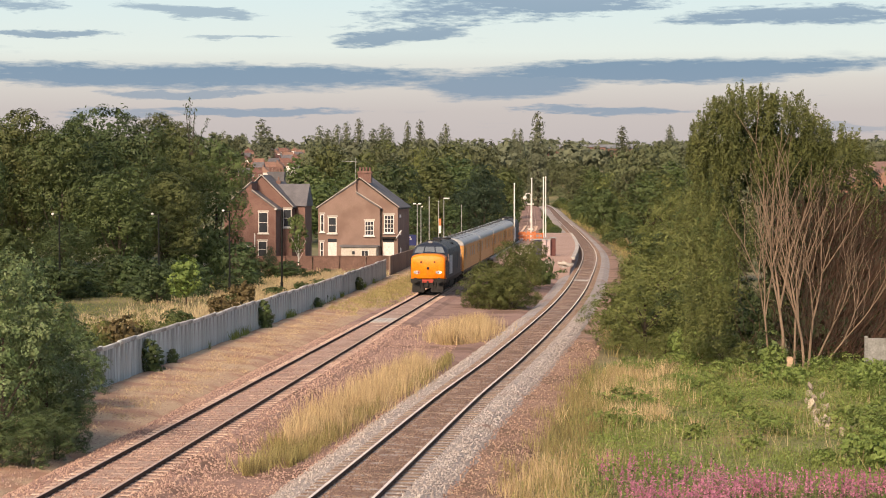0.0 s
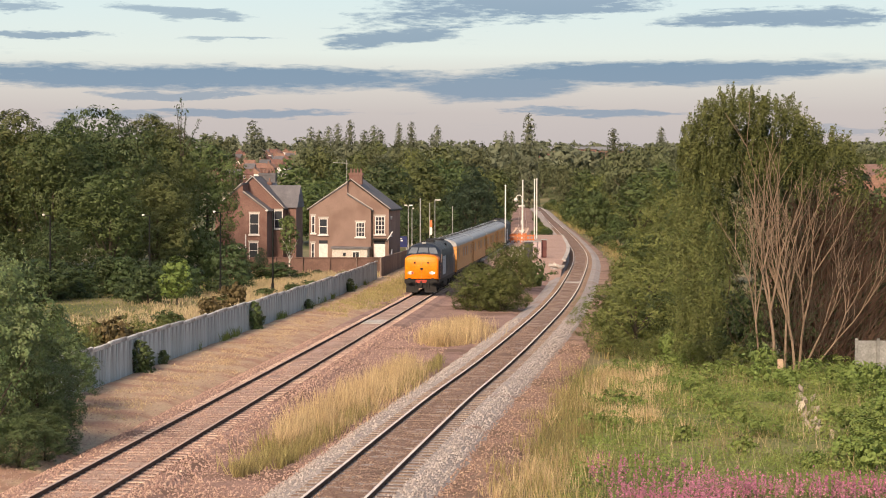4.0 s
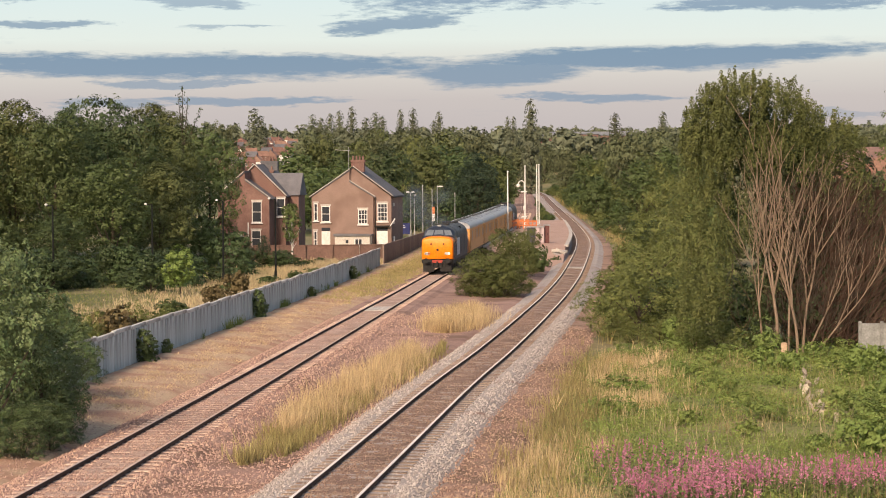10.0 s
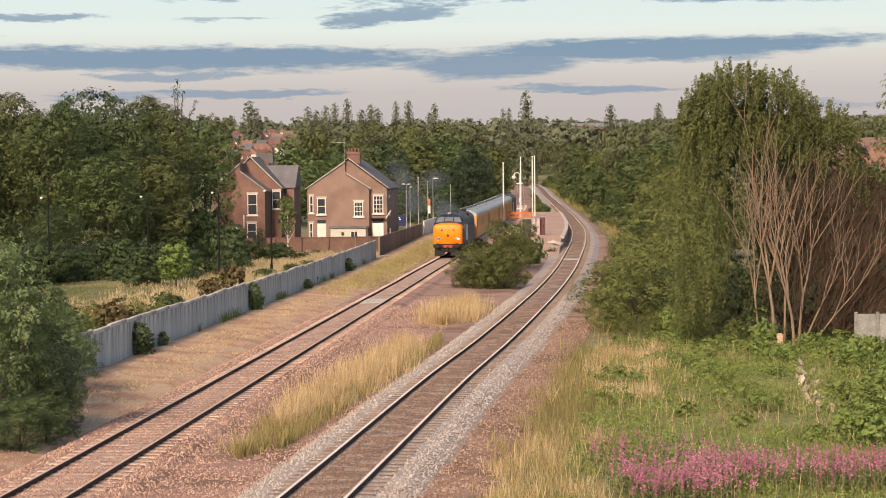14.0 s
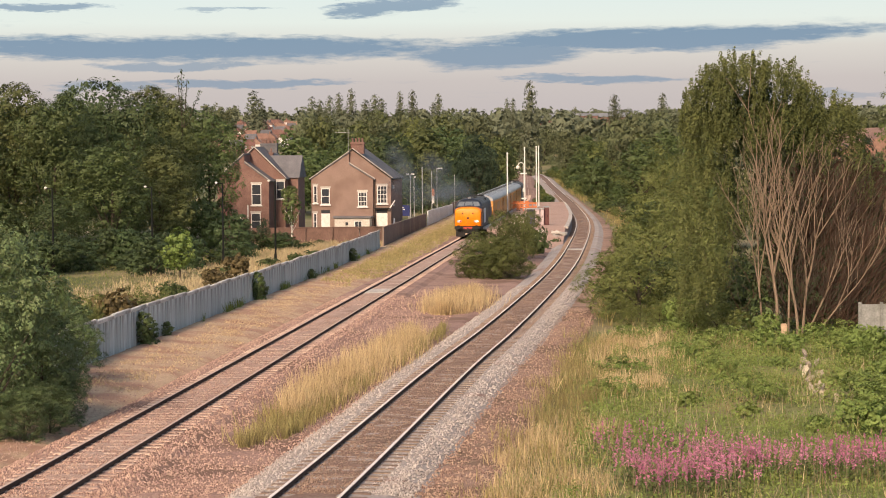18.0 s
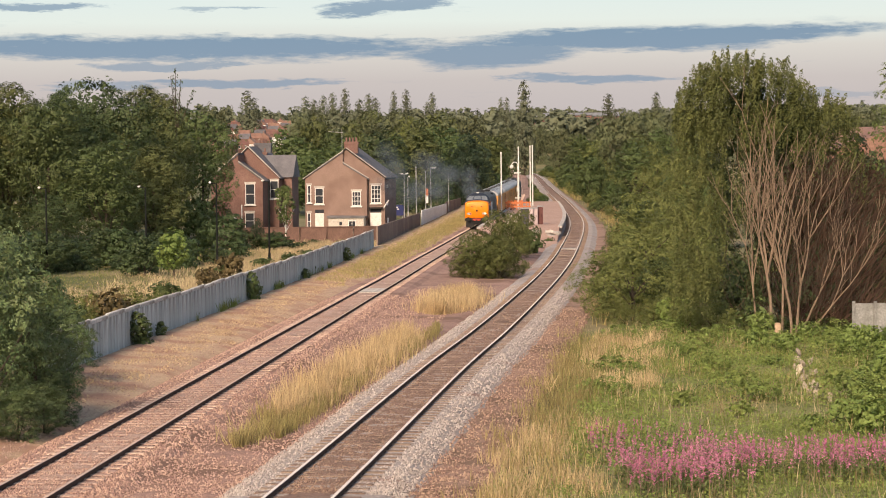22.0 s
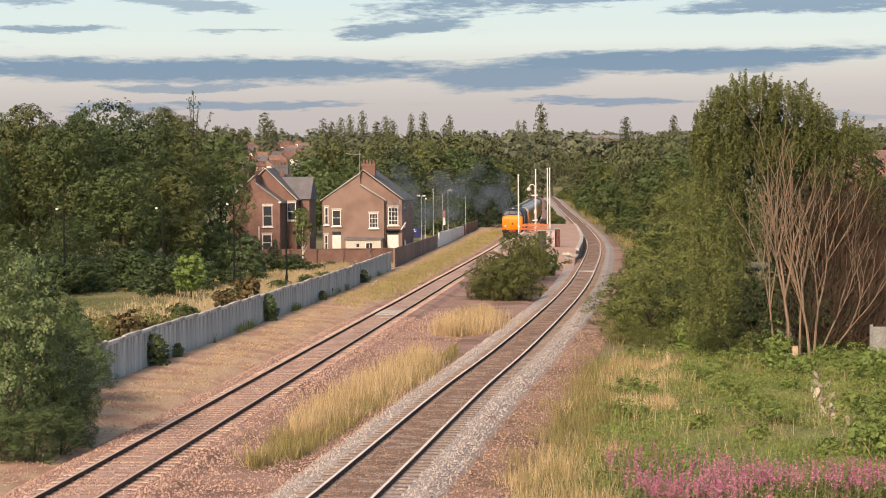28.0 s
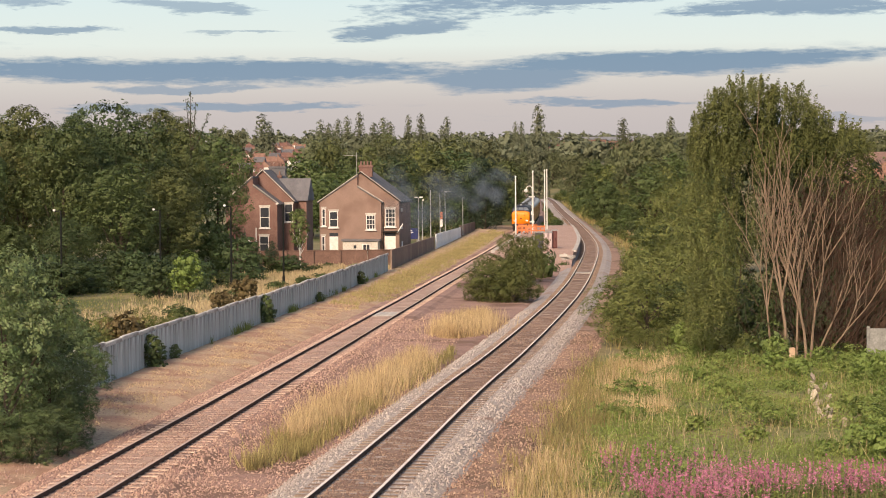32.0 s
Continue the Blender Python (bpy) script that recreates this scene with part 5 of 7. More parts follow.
def coach(label):
    t = thing("railway_coach", pose(0, 0, 0), label, "railway coach", "train")
    LEN = 20.0
    part("body", loft([shell(2.74, 1.0, 3.12, 3.4, y, 10) for y in (0.2, LEN - 0.2)]), M_COACH, t, "yellow-orange coach sides")
    part("roof", loft([[(x * 1.006, y, z) for x, _, z in shell(2.74, 3.12, 3.14, 3.74, y, 14, 2.3)] for y in (0.15, LEN - 0.15)]), M_ROOF, t, "weathered grey roof")
    part("solebar", boxes((-1.33, 1.33, 0.3, LEN - 0.3, 0.85, 0.998)), M_BLACK, t)
    for y in (0.02, LEN - 0.18):
        part("gangway", boxes((-0.55, 0.55, y, y + 0.16, 1.05, 3.1), bevel=0.03), M_BLACK, t)
    for x in (-1.372, 1.372):
        for y in (2.2, 7.4, 9.6, 11.8, 16.6):
            w = part("window", boxes((x - 0.012, x + 0.012, y, y + 1.45, 2.05, 2.85), bevel=0.005), M_COACHGLASS, t)
            part("window_rim", boxes((x - 0.02, x + 0.02, y - 0.06, y, 1.99, 2.91), (x - 0.02, x + 0.02, y + 1.45, y + 1.51, 1.99, 2.91), (x - 0.02, x + 0.02, y, y + 1.45, 1.99, 2.05), (x - 0.02, x + 0.02, y, y + 1.45, 2.85, 2.91)), M_COACH, w)
        for y in (0.5, LEN - 1.3):
            d = part("door", boxes((x - 0.014, x + 0.014, y, y + 0.75, 1.1, 3.0)), M_COACH, t)
            part("door_gap", boxes((x - 0.018, x + 0.018, y - 0.02, y, 1.1, 3.0), (x - 0.018, x + 0.018, y + 0.75, y + 0.77, 1.1, 3.0)), M_COACHGLASS, d)
            part("door_window", boxes((x - 0.02, x + 0.02, y + 0.15, y + 0.6, 2.1, 2.75)), M_COACHGLASS, d)
        part("waist_line", boxes((x - 0.006, x + 0.006, 0.25, LEN - 0.25, 1.02, 1.1)), M_BLACK, t)
    for y in (2.5, 6.0, 10.0, 14.0, 17.5):
        part("roof_vent", boxes((-0.25, 0.25, y, y + 0.6, 3.70, 3.83), bevel=0.03), M_LOCOROOF, t)
        part("roof_patch", loft([[(x * 1.008, yy, z + 0.008) for x, _, z in shell(2.74, 3.13, 3.14, 3.74, yy, 14, 2.3)[5:11]] for yy in (y - 1.2, y - 0.3)], False, False), M_LOCOROOF, t)
    part("equipment_box", boxes((-1.2, -0.3, 6.5, 9.0, 0.35, 0.84), (0.3, 1.2, 6.0, 8.0, 0.35, 0.84), (0.2, 1.2, 9.5, 12.5, 0.4, 0.84), (-1.2, -0.2, 10.5, 13, 0.4, 0.84), bevel=0.04), M_BLACK, t)
    bogie(t, 3.2, 2, 2.6, 0.45)
    bogie(t, LEN - 3.2, 2, 2.6, 0.45)
    buffers(t, 0.2, 1)
    return t


M_LIVERY = plain("livery_pale_blue", (0.48, 0.57, 0.65), 0.45)
LOCO = locomotive("diesel_locomotive", "dark blue diesel locomotive with a warning-yellow nose")
COACH = coach("yellow test train coach with grey roof")
COACH_2 = copy_thing(COACH, pose(0, 0, 0))
COACH_3 = copy_thing(COACH, pose(0, 0, 0))
COACH_4 = copy_thing(COACH, pose(0, 0, 0))
LOCO_2 = copy_thing(LOCO, pose(0, 0, 0))
tagged(LOCO_2, "dark blue diesel locomotive at the far end of the train")


# how far along the plan the nose stands, second by second
NOSE = [(0, 166.97), (2, 167.72), (3.5, 168.84), (5.5, 171.56), (7, 174.38), (8, 176.57), (9, 179.36), (10, 182.13), (11, 185.23), (12, 189), (13, 193.2), (14, 197.45), (15, 202.1), (16, 207.07), (17, 212.15), (18, 217.69), (19, 223.8), (20, 229.67), (21, 235.21), (22, 240.86), (23, 246.63), (24, 252.96), (25, 259.74), (26, 266.97), (27, 274.43), (28, 282.12), (29, 290.82), (30, 300.66), (31, 311.39), (32, 322.13)]
NOSE_AT = smooth_line(NOSE)


def along_left(y, d):
    """The y at d metres further along the left track."""
    n = max(1, int(d))
    for _ in range(n):
        y += d / n * math.cos(heading(LEFT, y))
    return y


def vehicle_pose(y, length):
    a, b = y, along_left(y, length)
    x0, x1 = LEFT(a), LEFT(b)
    return pose(x0, a, rail_z(a), math.degrees(math.atan2(rail_z(b) - rail_z(a), b - a)), 0, -math.degrees(math.atan2(x1 - x0, b - a)))


# ---- trees and shrubs ----
tree_kind("oak", 11, 8.8, 0.3, 14.0, 16, 4200, 0.36, "green", 0.25, label="broad green broadleaf tree beside the railway", per=12, core=1.7)
tree_kind("oak2", 12, 9.5, 0.2, 13.0, 18, 4200, 0.36, "dark", 0.25, label="dark green broadleaf tree in a dense row", per=12, core=1.7)
tree_kind("ash", 13, 7.2, 0.4, 14.0, 14, 4000, 0.35, "olive", 0.2, label="olive green tree with an uneven crown", per=12, core=1.7)
tree_kind("wood_oak", 31, 8.8, 0.3, 14.0, 18, 10000, 0.23, "green", 0.2, label="broad green broadleaf tree in a wood beside the fence")
tree_kind("wood_oak_dark", 32, 9.5, 0.2, 13.0, 20, 10000, 0.23, "dark", 0.2, label="dark green broadleaf tree in a wood beside the fence")
tree_kind("wood_ash", 33, 7.4, 0.4, 14.0, 16, 10000, 0.22, "olive", 0.2, label="olive green tree with an uneven crown in a wood")
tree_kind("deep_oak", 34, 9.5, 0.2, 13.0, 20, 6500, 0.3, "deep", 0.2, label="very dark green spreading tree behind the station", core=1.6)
tree_kind("birch", 35, 2.6, 2.2, 6.6, 9, 2600, 0.15, "light", 0.07, label="slender young birch with a white trunk by the yard wall", name="birch", bark=M_POLE)
tree_kind("edge_tree", 36, 2.4, 6.0, 12.6, 7, 1800, 0.12, "light", 0.09, label="slim tree with hanging sprays of small leaves", name="tree")
tree_kind("willow", 14, 6.5, 0.4, 7.5, 14, 7000, 0.18, "sallow", 0.15, 0.35, label="pale green willow thicket", per=28)
tree_kind("bush", 15, 4.5, 0.0, 4.2, 12, 6000, 0.17, "green", 0.1, label="dense green bush beside the railway", name="bush", category="bush", per=28)
tree_kind("bush2", 16, 4.5, 0.0, 4.0, 12, 7500, 0.115, "sallow", 0.1, 0.4, label="olive green bush beside the railway", name="bush", category="bush", per=28)
tree_kind("silver", 17, 4.4, 0.0, 6.2, 14, 12000, 0.1, "grey", 0.1, 0.5, label="grey-green leafy bush with silvery leaves", name="bush", category="bush", per=28)
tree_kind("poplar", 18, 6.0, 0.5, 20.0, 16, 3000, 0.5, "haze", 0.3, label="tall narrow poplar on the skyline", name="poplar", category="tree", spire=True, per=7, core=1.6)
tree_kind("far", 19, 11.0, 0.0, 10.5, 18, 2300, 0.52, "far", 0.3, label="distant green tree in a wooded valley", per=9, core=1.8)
tree_kind("thicket", 29, 4.5, 0.0, 4.0, 12, 8000, 0.12, "crown", 0.1, 0.4, label="olive green bush between the tracks", name="bush", category="bush", per=28)
tree_kind("creeper", 27, 1.1, 0.0, 1.75, 9, 2200, 0.085, "green", 0.03, label="green creeper climbing the concrete fence", name="creeper", category="plant")
tree_kind("shade", 28, 4.5, 0.0, 4.2, 12, 4000, 0.19, "dark", 0.1, label="dark green shrub at the edge of the wood", name="bush", category="bush")
tree_kind("bushlet", 25, 4.5, 0.0, 4.2, 12, 1900, 0.26, "green", 0.1, label="dense green bush beside the curve", name="bush", category="bush")
tree_kind("bushlet2", 26, 4.5, 0.0, 4.0, 12, 1900, 0.26, "sallow", 0.1, label="pale green bush beside the curve", name="bush", category="bush")
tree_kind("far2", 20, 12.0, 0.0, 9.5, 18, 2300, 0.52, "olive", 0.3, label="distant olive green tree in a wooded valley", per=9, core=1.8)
tree_kind("sapling", 21, 2.3, 0.6, 3.3, 9, 2000, 0.17, "lime", 0.05, label="bright green young tree behind the fence")
tree_kind("russet", 22, 2.0, 0.0, 1.9, 8, 1400, 0.17, "russet", 0.05, label="low russet bush behind the fence", name="bush", category="bush")
tree_kind("scrub", 23, 2.6, 0.0, 1.6, 9, 1400, 0.19, "green", 0.05, label="low dark green scrub on waste ground", name="bush", category="bush")

R = random.Random(77)


def rows(key_list, spots, group="", cap=0.9, lift=1.0):
    for i, (x, y, s, tall) in enumerate(spots):
        tall *= lift
        if key_list[i % len(key_list)] in ("oak", "oak2", "ash", "wood_oak", "wood_oak_dark", "wood_ash"):
            tall = min(tall, cap)
        plant(key_list[i % len(key_list)], x, y, ground_z(x, y), R.uniform(0, 360), s, tall, group=group)


# wood beyond the fence
rows(["wood_oak", "wood_oak_dark", "wood_ash"], [(-49.73, 214.75, 1.13, 1), (-44.65, 207.97, 1.07, 1.05), (-39.56, 212.49, 1.13, 1.03), (-35.04, 207.97, 1.05, 0.98), (-30.52, 214.75, 1.19, 1.04), (-26.22, 221.54, 1.07, 0.93), (-23.0, 229.45, 1.0, 0.97),
                              (-37.3, 231.71, 1.13, 1.1), (-28.26, 239.62, 1.13, 1), (-46.34, 237.36, 1.13, 1), (-41.82, 259.97, 1.24, 1), (-32.78, 262.23, 1.24, 1)], "wood beside the fence", 1.25, 1.05)
rows(["wood_ash", "bush", "wood_oak_dark", "wood_oak"], [(-40.68, 194.35, 1.13, 1), (-36.71, 192.04, 1.13, 1.1), (-32.77, 195.5, 0.62, 0.9), (-28.82, 201.19, 1.02, 0.9), (-25.43, 207.97, 1.02, 0.9), (-22.04, 214.75, 1.07, 1.1), (-44, 186.17, 1.02, 0.9)], "wood beside the fence", 0.76)
# bushes in front
for x, y, s, h in ((-12.39, 63.47, 1, 1.08), (-11.63, 66.19, 0.72, 0.9), (-14.25, 66.74, 1, 0.9), (-13.13, 71.68, 0.86, 0.85), (-12.81, 77.25, 0.71, 0.75), (-15.04, 77.25, 0.91, 0.8), (-13.92, 82.9, 0.72, 0.75), (-15.62, 86.32, 0.82, 0.7), (-16.62, 95.59, 0.83, 0.6), (-19.04, 101.48, 0.94, 0.55)):
    plant("silver", x, y, ground_z(x, y), R.uniform(0, 360), s, h)
for x, y in ((-11.4, 62.0), (-12.2, 61.3), (-13.0, 61.5), (-11.0, 63.8), (-10.9, 66.0), (-11.6, 68.5)):
    plant("silver", x, y, ground_z(x, y), R.uniform(0, 360), 0.42, 0.7)
for key, x, y, s, h in (("bush2", -13.9, 85.5, 0.5, 1.2), ("bush", -14.6, 87.5, 0.65, 1.05), ("bush2", -14.2, 91, 0.6, 1.1), ("bush", -15.9, 92, 0.7, 0.95), ("bush2", -15.2, 97, 0.6, 0.8)):
    plant(key, x, y, ground_z(x, y), R.uniform(0, 360), s, h, group="undergrowth")
plant("bush2", -16.8, 109.88, ground_z(-16.8, 109.88), 10, 0.74, 0.45)
plant("sapling", -18.6, 163.5, ground_z(-18.6, 163.5), 0, 1.2, 1.0)
plant("russet", -14.29, 145.13, ground_z(-14.29, 145.13), 0, 0.99, 0.9)
plant("russet", -14.01, 157.93, ground_z(-14.01, 157.93), 60, 1.11, 1)
for x, y, s, h in ((-15.89, 136.08, 0.98, 0.7), (-13.52, 180.2, 0.8, 0.6), (-11.62, 186.17, 0.8, 0.7), (-10.74, 198.93, 0.9, 0.5), (-9.38, 209.1, 0.7, 0.6), (-12.66, 214.75, 0.8, 0.7), (-15.45, 167.97, 0.78, 0.6)):
    plant("scrub", x, y, ground_z(x, y), R.uniform(0, 360), s, h)
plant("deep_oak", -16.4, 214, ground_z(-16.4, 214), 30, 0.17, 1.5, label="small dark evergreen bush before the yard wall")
plant("edge_tree", 20.3, 99, ground_z(20.3, 99), 0, 1.0, 1.0)
plant("birch", -13.9, 217, ground_z(-13.9, 217), 30, 1.0, 1.0)
# between the tracks
for key, x, y, turn, s, h in (("thicket", 3.1, 152, 0, 0.95, 0.84), ("thicket", 4.45, 151, 90, 0.9, 0.86), ("thicket", 4.9, 153, 200, 0.7, 0.82), ("thicket", 3.7, 156, 150, 0.95, 0.9), ("thicket", 2.6, 154, 30, 0.62, 0.75), ("bush2", 6.2, 160, 0, 0.28, 0.8), ("thicket", 5.8, 176, 200, 0.9, 1.2), ("thicket", 6.9, 182, 20, 0.8, 1.3), ("scrub", 8.2, 190, 70, 1.0, 1.6), ("scrub", 9.6, 202, 40, 0.55, 1.2), ("scrub", 10.9, 208, 90, 0.5, 1.3), ("bush2", 6.9, 166, 40, 0.28, 0.9)):
    plant(key, x, y, ground_z(x, y) - 0.3, turn, s, h, group="bushes between the tracks")
for key, x, y, s, h in (("russet", -14.7, 103, 1.25, 1.0), ("bush2", -14.0, 107, 0.6, 0.9), ("russet", -13.3, 109, 0.9, 0.9), ("bush2", -13.4, 113, 0.45, 0.9), ("scrub", -12.6, 117, 0.8, 1.0), ("bush2", -18.5, 112, 0.5, 0.7)):
    plant(key, x, y, ground_z(x, y), R.uniform(0, 360), s, h, group="undergrowth")
# behind the houses and the station
rows(["oak", "willow", "oak2", "ash"], [(-21.48, 339.09, 1.24, 0.85), (-13.56, 350.39, 1.24, 0.8), (-7.35, 361.69, 1.24, 1.4), (-1.13, 372.99, 1.24, 0.85), (4.52, 395.6, 1.13, 0.9), (9.04, 420.47, 1.13, 1.4), (1.7, 339.09, 0.57, 0.8), (6.22, 363.95, 0.62, 0.8), (-15.82, 389.95, 1.24, 0.9), (-4.52, 406.9, 1.36, 1.5), (2.26, 435.16, 1.36, 0.95), (12.43, 452.11, 1.13, 0.85), (14.24, 497.33, 1.13, 1.3), (-27.13, 372.99, 1.36, 0.9), (-3.62, 322.13, 0.57, 0.9), (-1.13, 339.09, 0.62, 1.3)], "trees behind the station", 0.78)
# right-hand side, from the far curve to the foreground
rows(["willow", "ash", "oak", "willow"], [(40.69, 632.96, 1.24, 0.75), (37.3, 565.14, 1.24, 0.8), (35.04, 508.63, 1.24, 0.7), (32.78, 452.11, 1.13, 1.2), (31.65, 395.6, 1.02, 0.75), (33.91, 361.69, 1.13, 0.75), (29.95, 327.78, 1.02, 0.75), (28.82, 288.22, 1.02, 1.25), (26.56, 265.62, 0.9, 0.8), (32.21, 276.92, 1.13, 0.7), (27.13, 231.71, 0.96, 0.78),
      (23.28, 214.75, 0.85, 1.3), (21.46, 192.04, 0.73, 0.9), (24.87, 201.19, 0.85, 0.9), (20.18, 170.45, 0.67, 1.05), (20.84, 180.2, 0.79, 1.3), (45.21, 587.75, 1.36, 0.7), (42.95, 474.72, 1.36, 0.75), (40.69, 395.6, 1.24, 1.1), (37.3, 322.13, 1.24, 0.72), (32.78, 254.31, 1.13, 0.7), (29.34, 186.17, 1.02, 0.75), (27.19, 155.39, 0.89, 1.1), (24.6, 139.96, 0.77, 0.8), (21.77, 136.08, 0.71, 0.9)], "wood beside the curve", 0.74)
plant("bush", 25.77, 359.43, ground_z(25.77, 359.43), 0, 1.53, 1.15)
rows(["bush2", "willow", "bush2", "bush"], [(10.64, 124.66, 0.81, 1), (12.45, 130.97, 0.87, 0.9), (14.21, 139.96, 0.98, 1), (11.67, 113.53, 0.85, 0.8), (13.46, 119.68, 0.8, 0.9), (9.83, 109.88, 0.74, 0.8), (12.84, 106.26, 0.84, 1), (14.5, 105.06, 0.89, 0.8), (15.63, 127.17, 0.97, 1), (16.78, 149, 0.88, 1), (18.48, 167.97, 1.12, 1), (19.75, 186.17, 1.02, 0.9), (21.02, 209.1, 0.9, 0.9), (8.82, 114.75, 0.64, 0.7), (18.02, 180.2, 0.9, 1), (22.04, 231.71, 1.02, 0.8)], "bushes beside the line")

for x, y, s in ((10.2, 103.5, 0.5), (11.6, 102, 0.45), (12.6, 101.5, 0.5), (9.2, 107, 0.4), (13.4, 100.5, 0.4), (8.6, 110, 0.4), (10.9, 106, 0.5)):
    plant("bush2", x, y, ground_z(x, y), R.uniform(0, 360), s, 0.75, group="bushes beside the line")
for i in range(3, 10):
    x, y = -20 - i * 3.2, 244 + (i % 2) * 6
    plant("wood_oak_dark", x, y, ground_z(x, y), R.uniform(0, 360), 0.95, 0.8, group="wood beside the fence")

for i in range(6):
    x = -19.5 + i * 2.6
    y = 226.5 + R.uniform(-2.5, 2)
    plant("scrub", x, y, ground_z(x, y), R.uniform(0, 360), R.uniform(0.4, 0.65), R.uniform(0.5, 0.8), group="undergrowth")

# low growth beside the curve
for i in range(26):
    y = 225 + i * 11 + R.uniform(-3, 3)
    x = RIGHT(y) + R.uniform(4.6, 7.5) + (y - 225) * 0.012
    plant(R.choice(["bushlet", "bushlet", "bushlet2", "bushlet"]), x, y, ground_z(x, y), R.uniform(0, 360), R.uniform(0.55, 0.95), R.uniform(0.6, 0.95), group="bushes beside the curve")
for i in range(16):
    y = 130 + i * 5.5
    x = RIGHT(y) + R.uniform(3.9, 5.2)
    plant(R.choice(["scrub", "bushlet2"]), x, y, ground_z(x, y), R.uniform(0, 360), R.uniform(0.4, 0.7), R.uniform(0.5, 0.9), group="bushes beside the curve")
# undergrowth along the wood and the waste ground
for i in range(8, 30):
    y = 168 + R.uniform(0, 50)
    x = FENCE(y) - 4.5 - i * 0.72 + R.uniform(-1, 1)
    plant("shade", x, y, ground_z(x, y) - 0.4, R.uniform(0, 360), R.uniform(0.6, 1.1), R.uniform(0.5, 1.0), group="undergrowth")
for i in range(16):
    y = 92 + R.uniform(0, 105)
    x = FENCE(y) - R.uniform(0.9, 4.5)
    plant(R.choice(["scrub", "russet", "russet", "scrub"]), x, y, ground_z(x, y), R.uniform(0, 360), R.uniform(0.45, 0.9), R.uniform(0.5, 0.85), group="undergrowth")
for y, s, h in ((94.0, 1.0, 1.0), (95.2, 0.9, 0.85), (99.0, 0.6, 0.9), (126.0, 0.9, 1.25), (127.2, 0.8, 1.0), (150, 0.7, 0.8), (176, 0.8, 1.0)):
    plant("creeper", FENCE(y) + 0.35, y, rail_z(y) - 0.35, R.uniform(0, 360), s, h, group="fence creepers")

# growth round the far curve
for i in range(34):
    y = 430 + i * 9
    for s in (-1, 1):
        x = (RIGHT(y) if s > 0 else LEFT(y)) + s * R.uniform(4.5, 13)
        plant(R.choice(["bushlet", "bushlet2", "bushlet"]), x, y, ground_z(x, y), R.uniform(0, 360), R.uniform(0.9, 1.4), R.uniform(0.6, 0.95), group="bushes beside the curve")
for x, y, s, h in ((-18.0, 332, 1.1, 0.66), (-14.5, 345, 1.15, 0.68), (-11, 352, 1.0, 0.7), (-20.5, 350, 1.1, 0.7)):
    plant("oak", x, y, ground_z(x, y), R.uniform(0, 360), s, h, group="trees behind the station")

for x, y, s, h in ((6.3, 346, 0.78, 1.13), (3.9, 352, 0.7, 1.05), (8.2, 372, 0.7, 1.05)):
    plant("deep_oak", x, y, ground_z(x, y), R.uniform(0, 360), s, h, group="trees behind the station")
# overgrown ground between the tracks beyond the platform
for i in range(30):
    y = 322 + i * 7
    a, b = LEFT(y) + 2.4, RIGHT(y) - 2.3
    if b - a > 1.2:
        x = R.uniform(a + 0.4, b - 0.4)
        plant(R.choice(["bushlet", "bushlet2", "bushlet"]), x, y, ground_z(x, y), R.uniform(0, 360), min(0.5, (b - a) / 5), R.uniform(0.5, 0.9), group="bushes beside the curve")

# thick growth close along the outer side of the curve
for i in range(60):
    y = 290 + i * 8.6
    x = RIGHT(y) + R.uniform(3.4, 6.0)
    plant(R.choice(["bushlet", "bushlet2", "bushlet2"]), x, y, ground_z(x, y), R.uniform(0, 360), R.uniform(0.4, 0.75), R.uniform(0.6, 0.9), group="bushes beside the curve")

# far woods
def skyline(x, y):
    """The height that crowns reach against the sky, along the way from the eye."""
    a = math.degrees(math.atan2(x, y))
    rise = float(np.interp(a, (-11, -6, -4.7, -3.9, -3.3, -1, 1.5, 3, 5, 11), (1.34, 1.3, 1.34, 1.0, 1.1, 1.02, 0.98, 1.02, 0.92, 0.98)))
    return EYE[2] + math.tan(radians(rise)) * y


def in_terrace(x, y):
    return -5.4 < math.degrees(math.atan2(x, y)) < -3.4 and y < 1380


for i in range(56):
    y = 450 * 1.0145 ** i * R.uniform(0.97, 1.03)
    half = y * 0.205
    for _ in range(2):
        x = R.uniform(-half, half)
        if abs(x - 26) < 13 and y < 900:
            continue
        if (y < 640 and x < -18) or in_terrace(x, y):
            continue
        s_, g = R.uniform(0.75, 1.2) * (1 + y / 6000), ground_z(x, y) - 0.5
        top = EYE[2] + (skyline(x, y) - EYE[2]) * R.uniform(0.72, 0.98)
        plant(R.choice(["far", "far2", "far"]), x, y, g, R.uniform(0, 360), s_, min(1.35, max(0.5, (top - g) / (10.5 * s_))), group="far woods")
for i in range(18):
    x, y = 30 + R.uniform(-18, 26), 905 + i * 5
    plant("far", x, y, ground_z(x, y) - 0.5, R.uniform(0, 360), R.uniform(0.9, 1.2), 0.75, group="far woods")


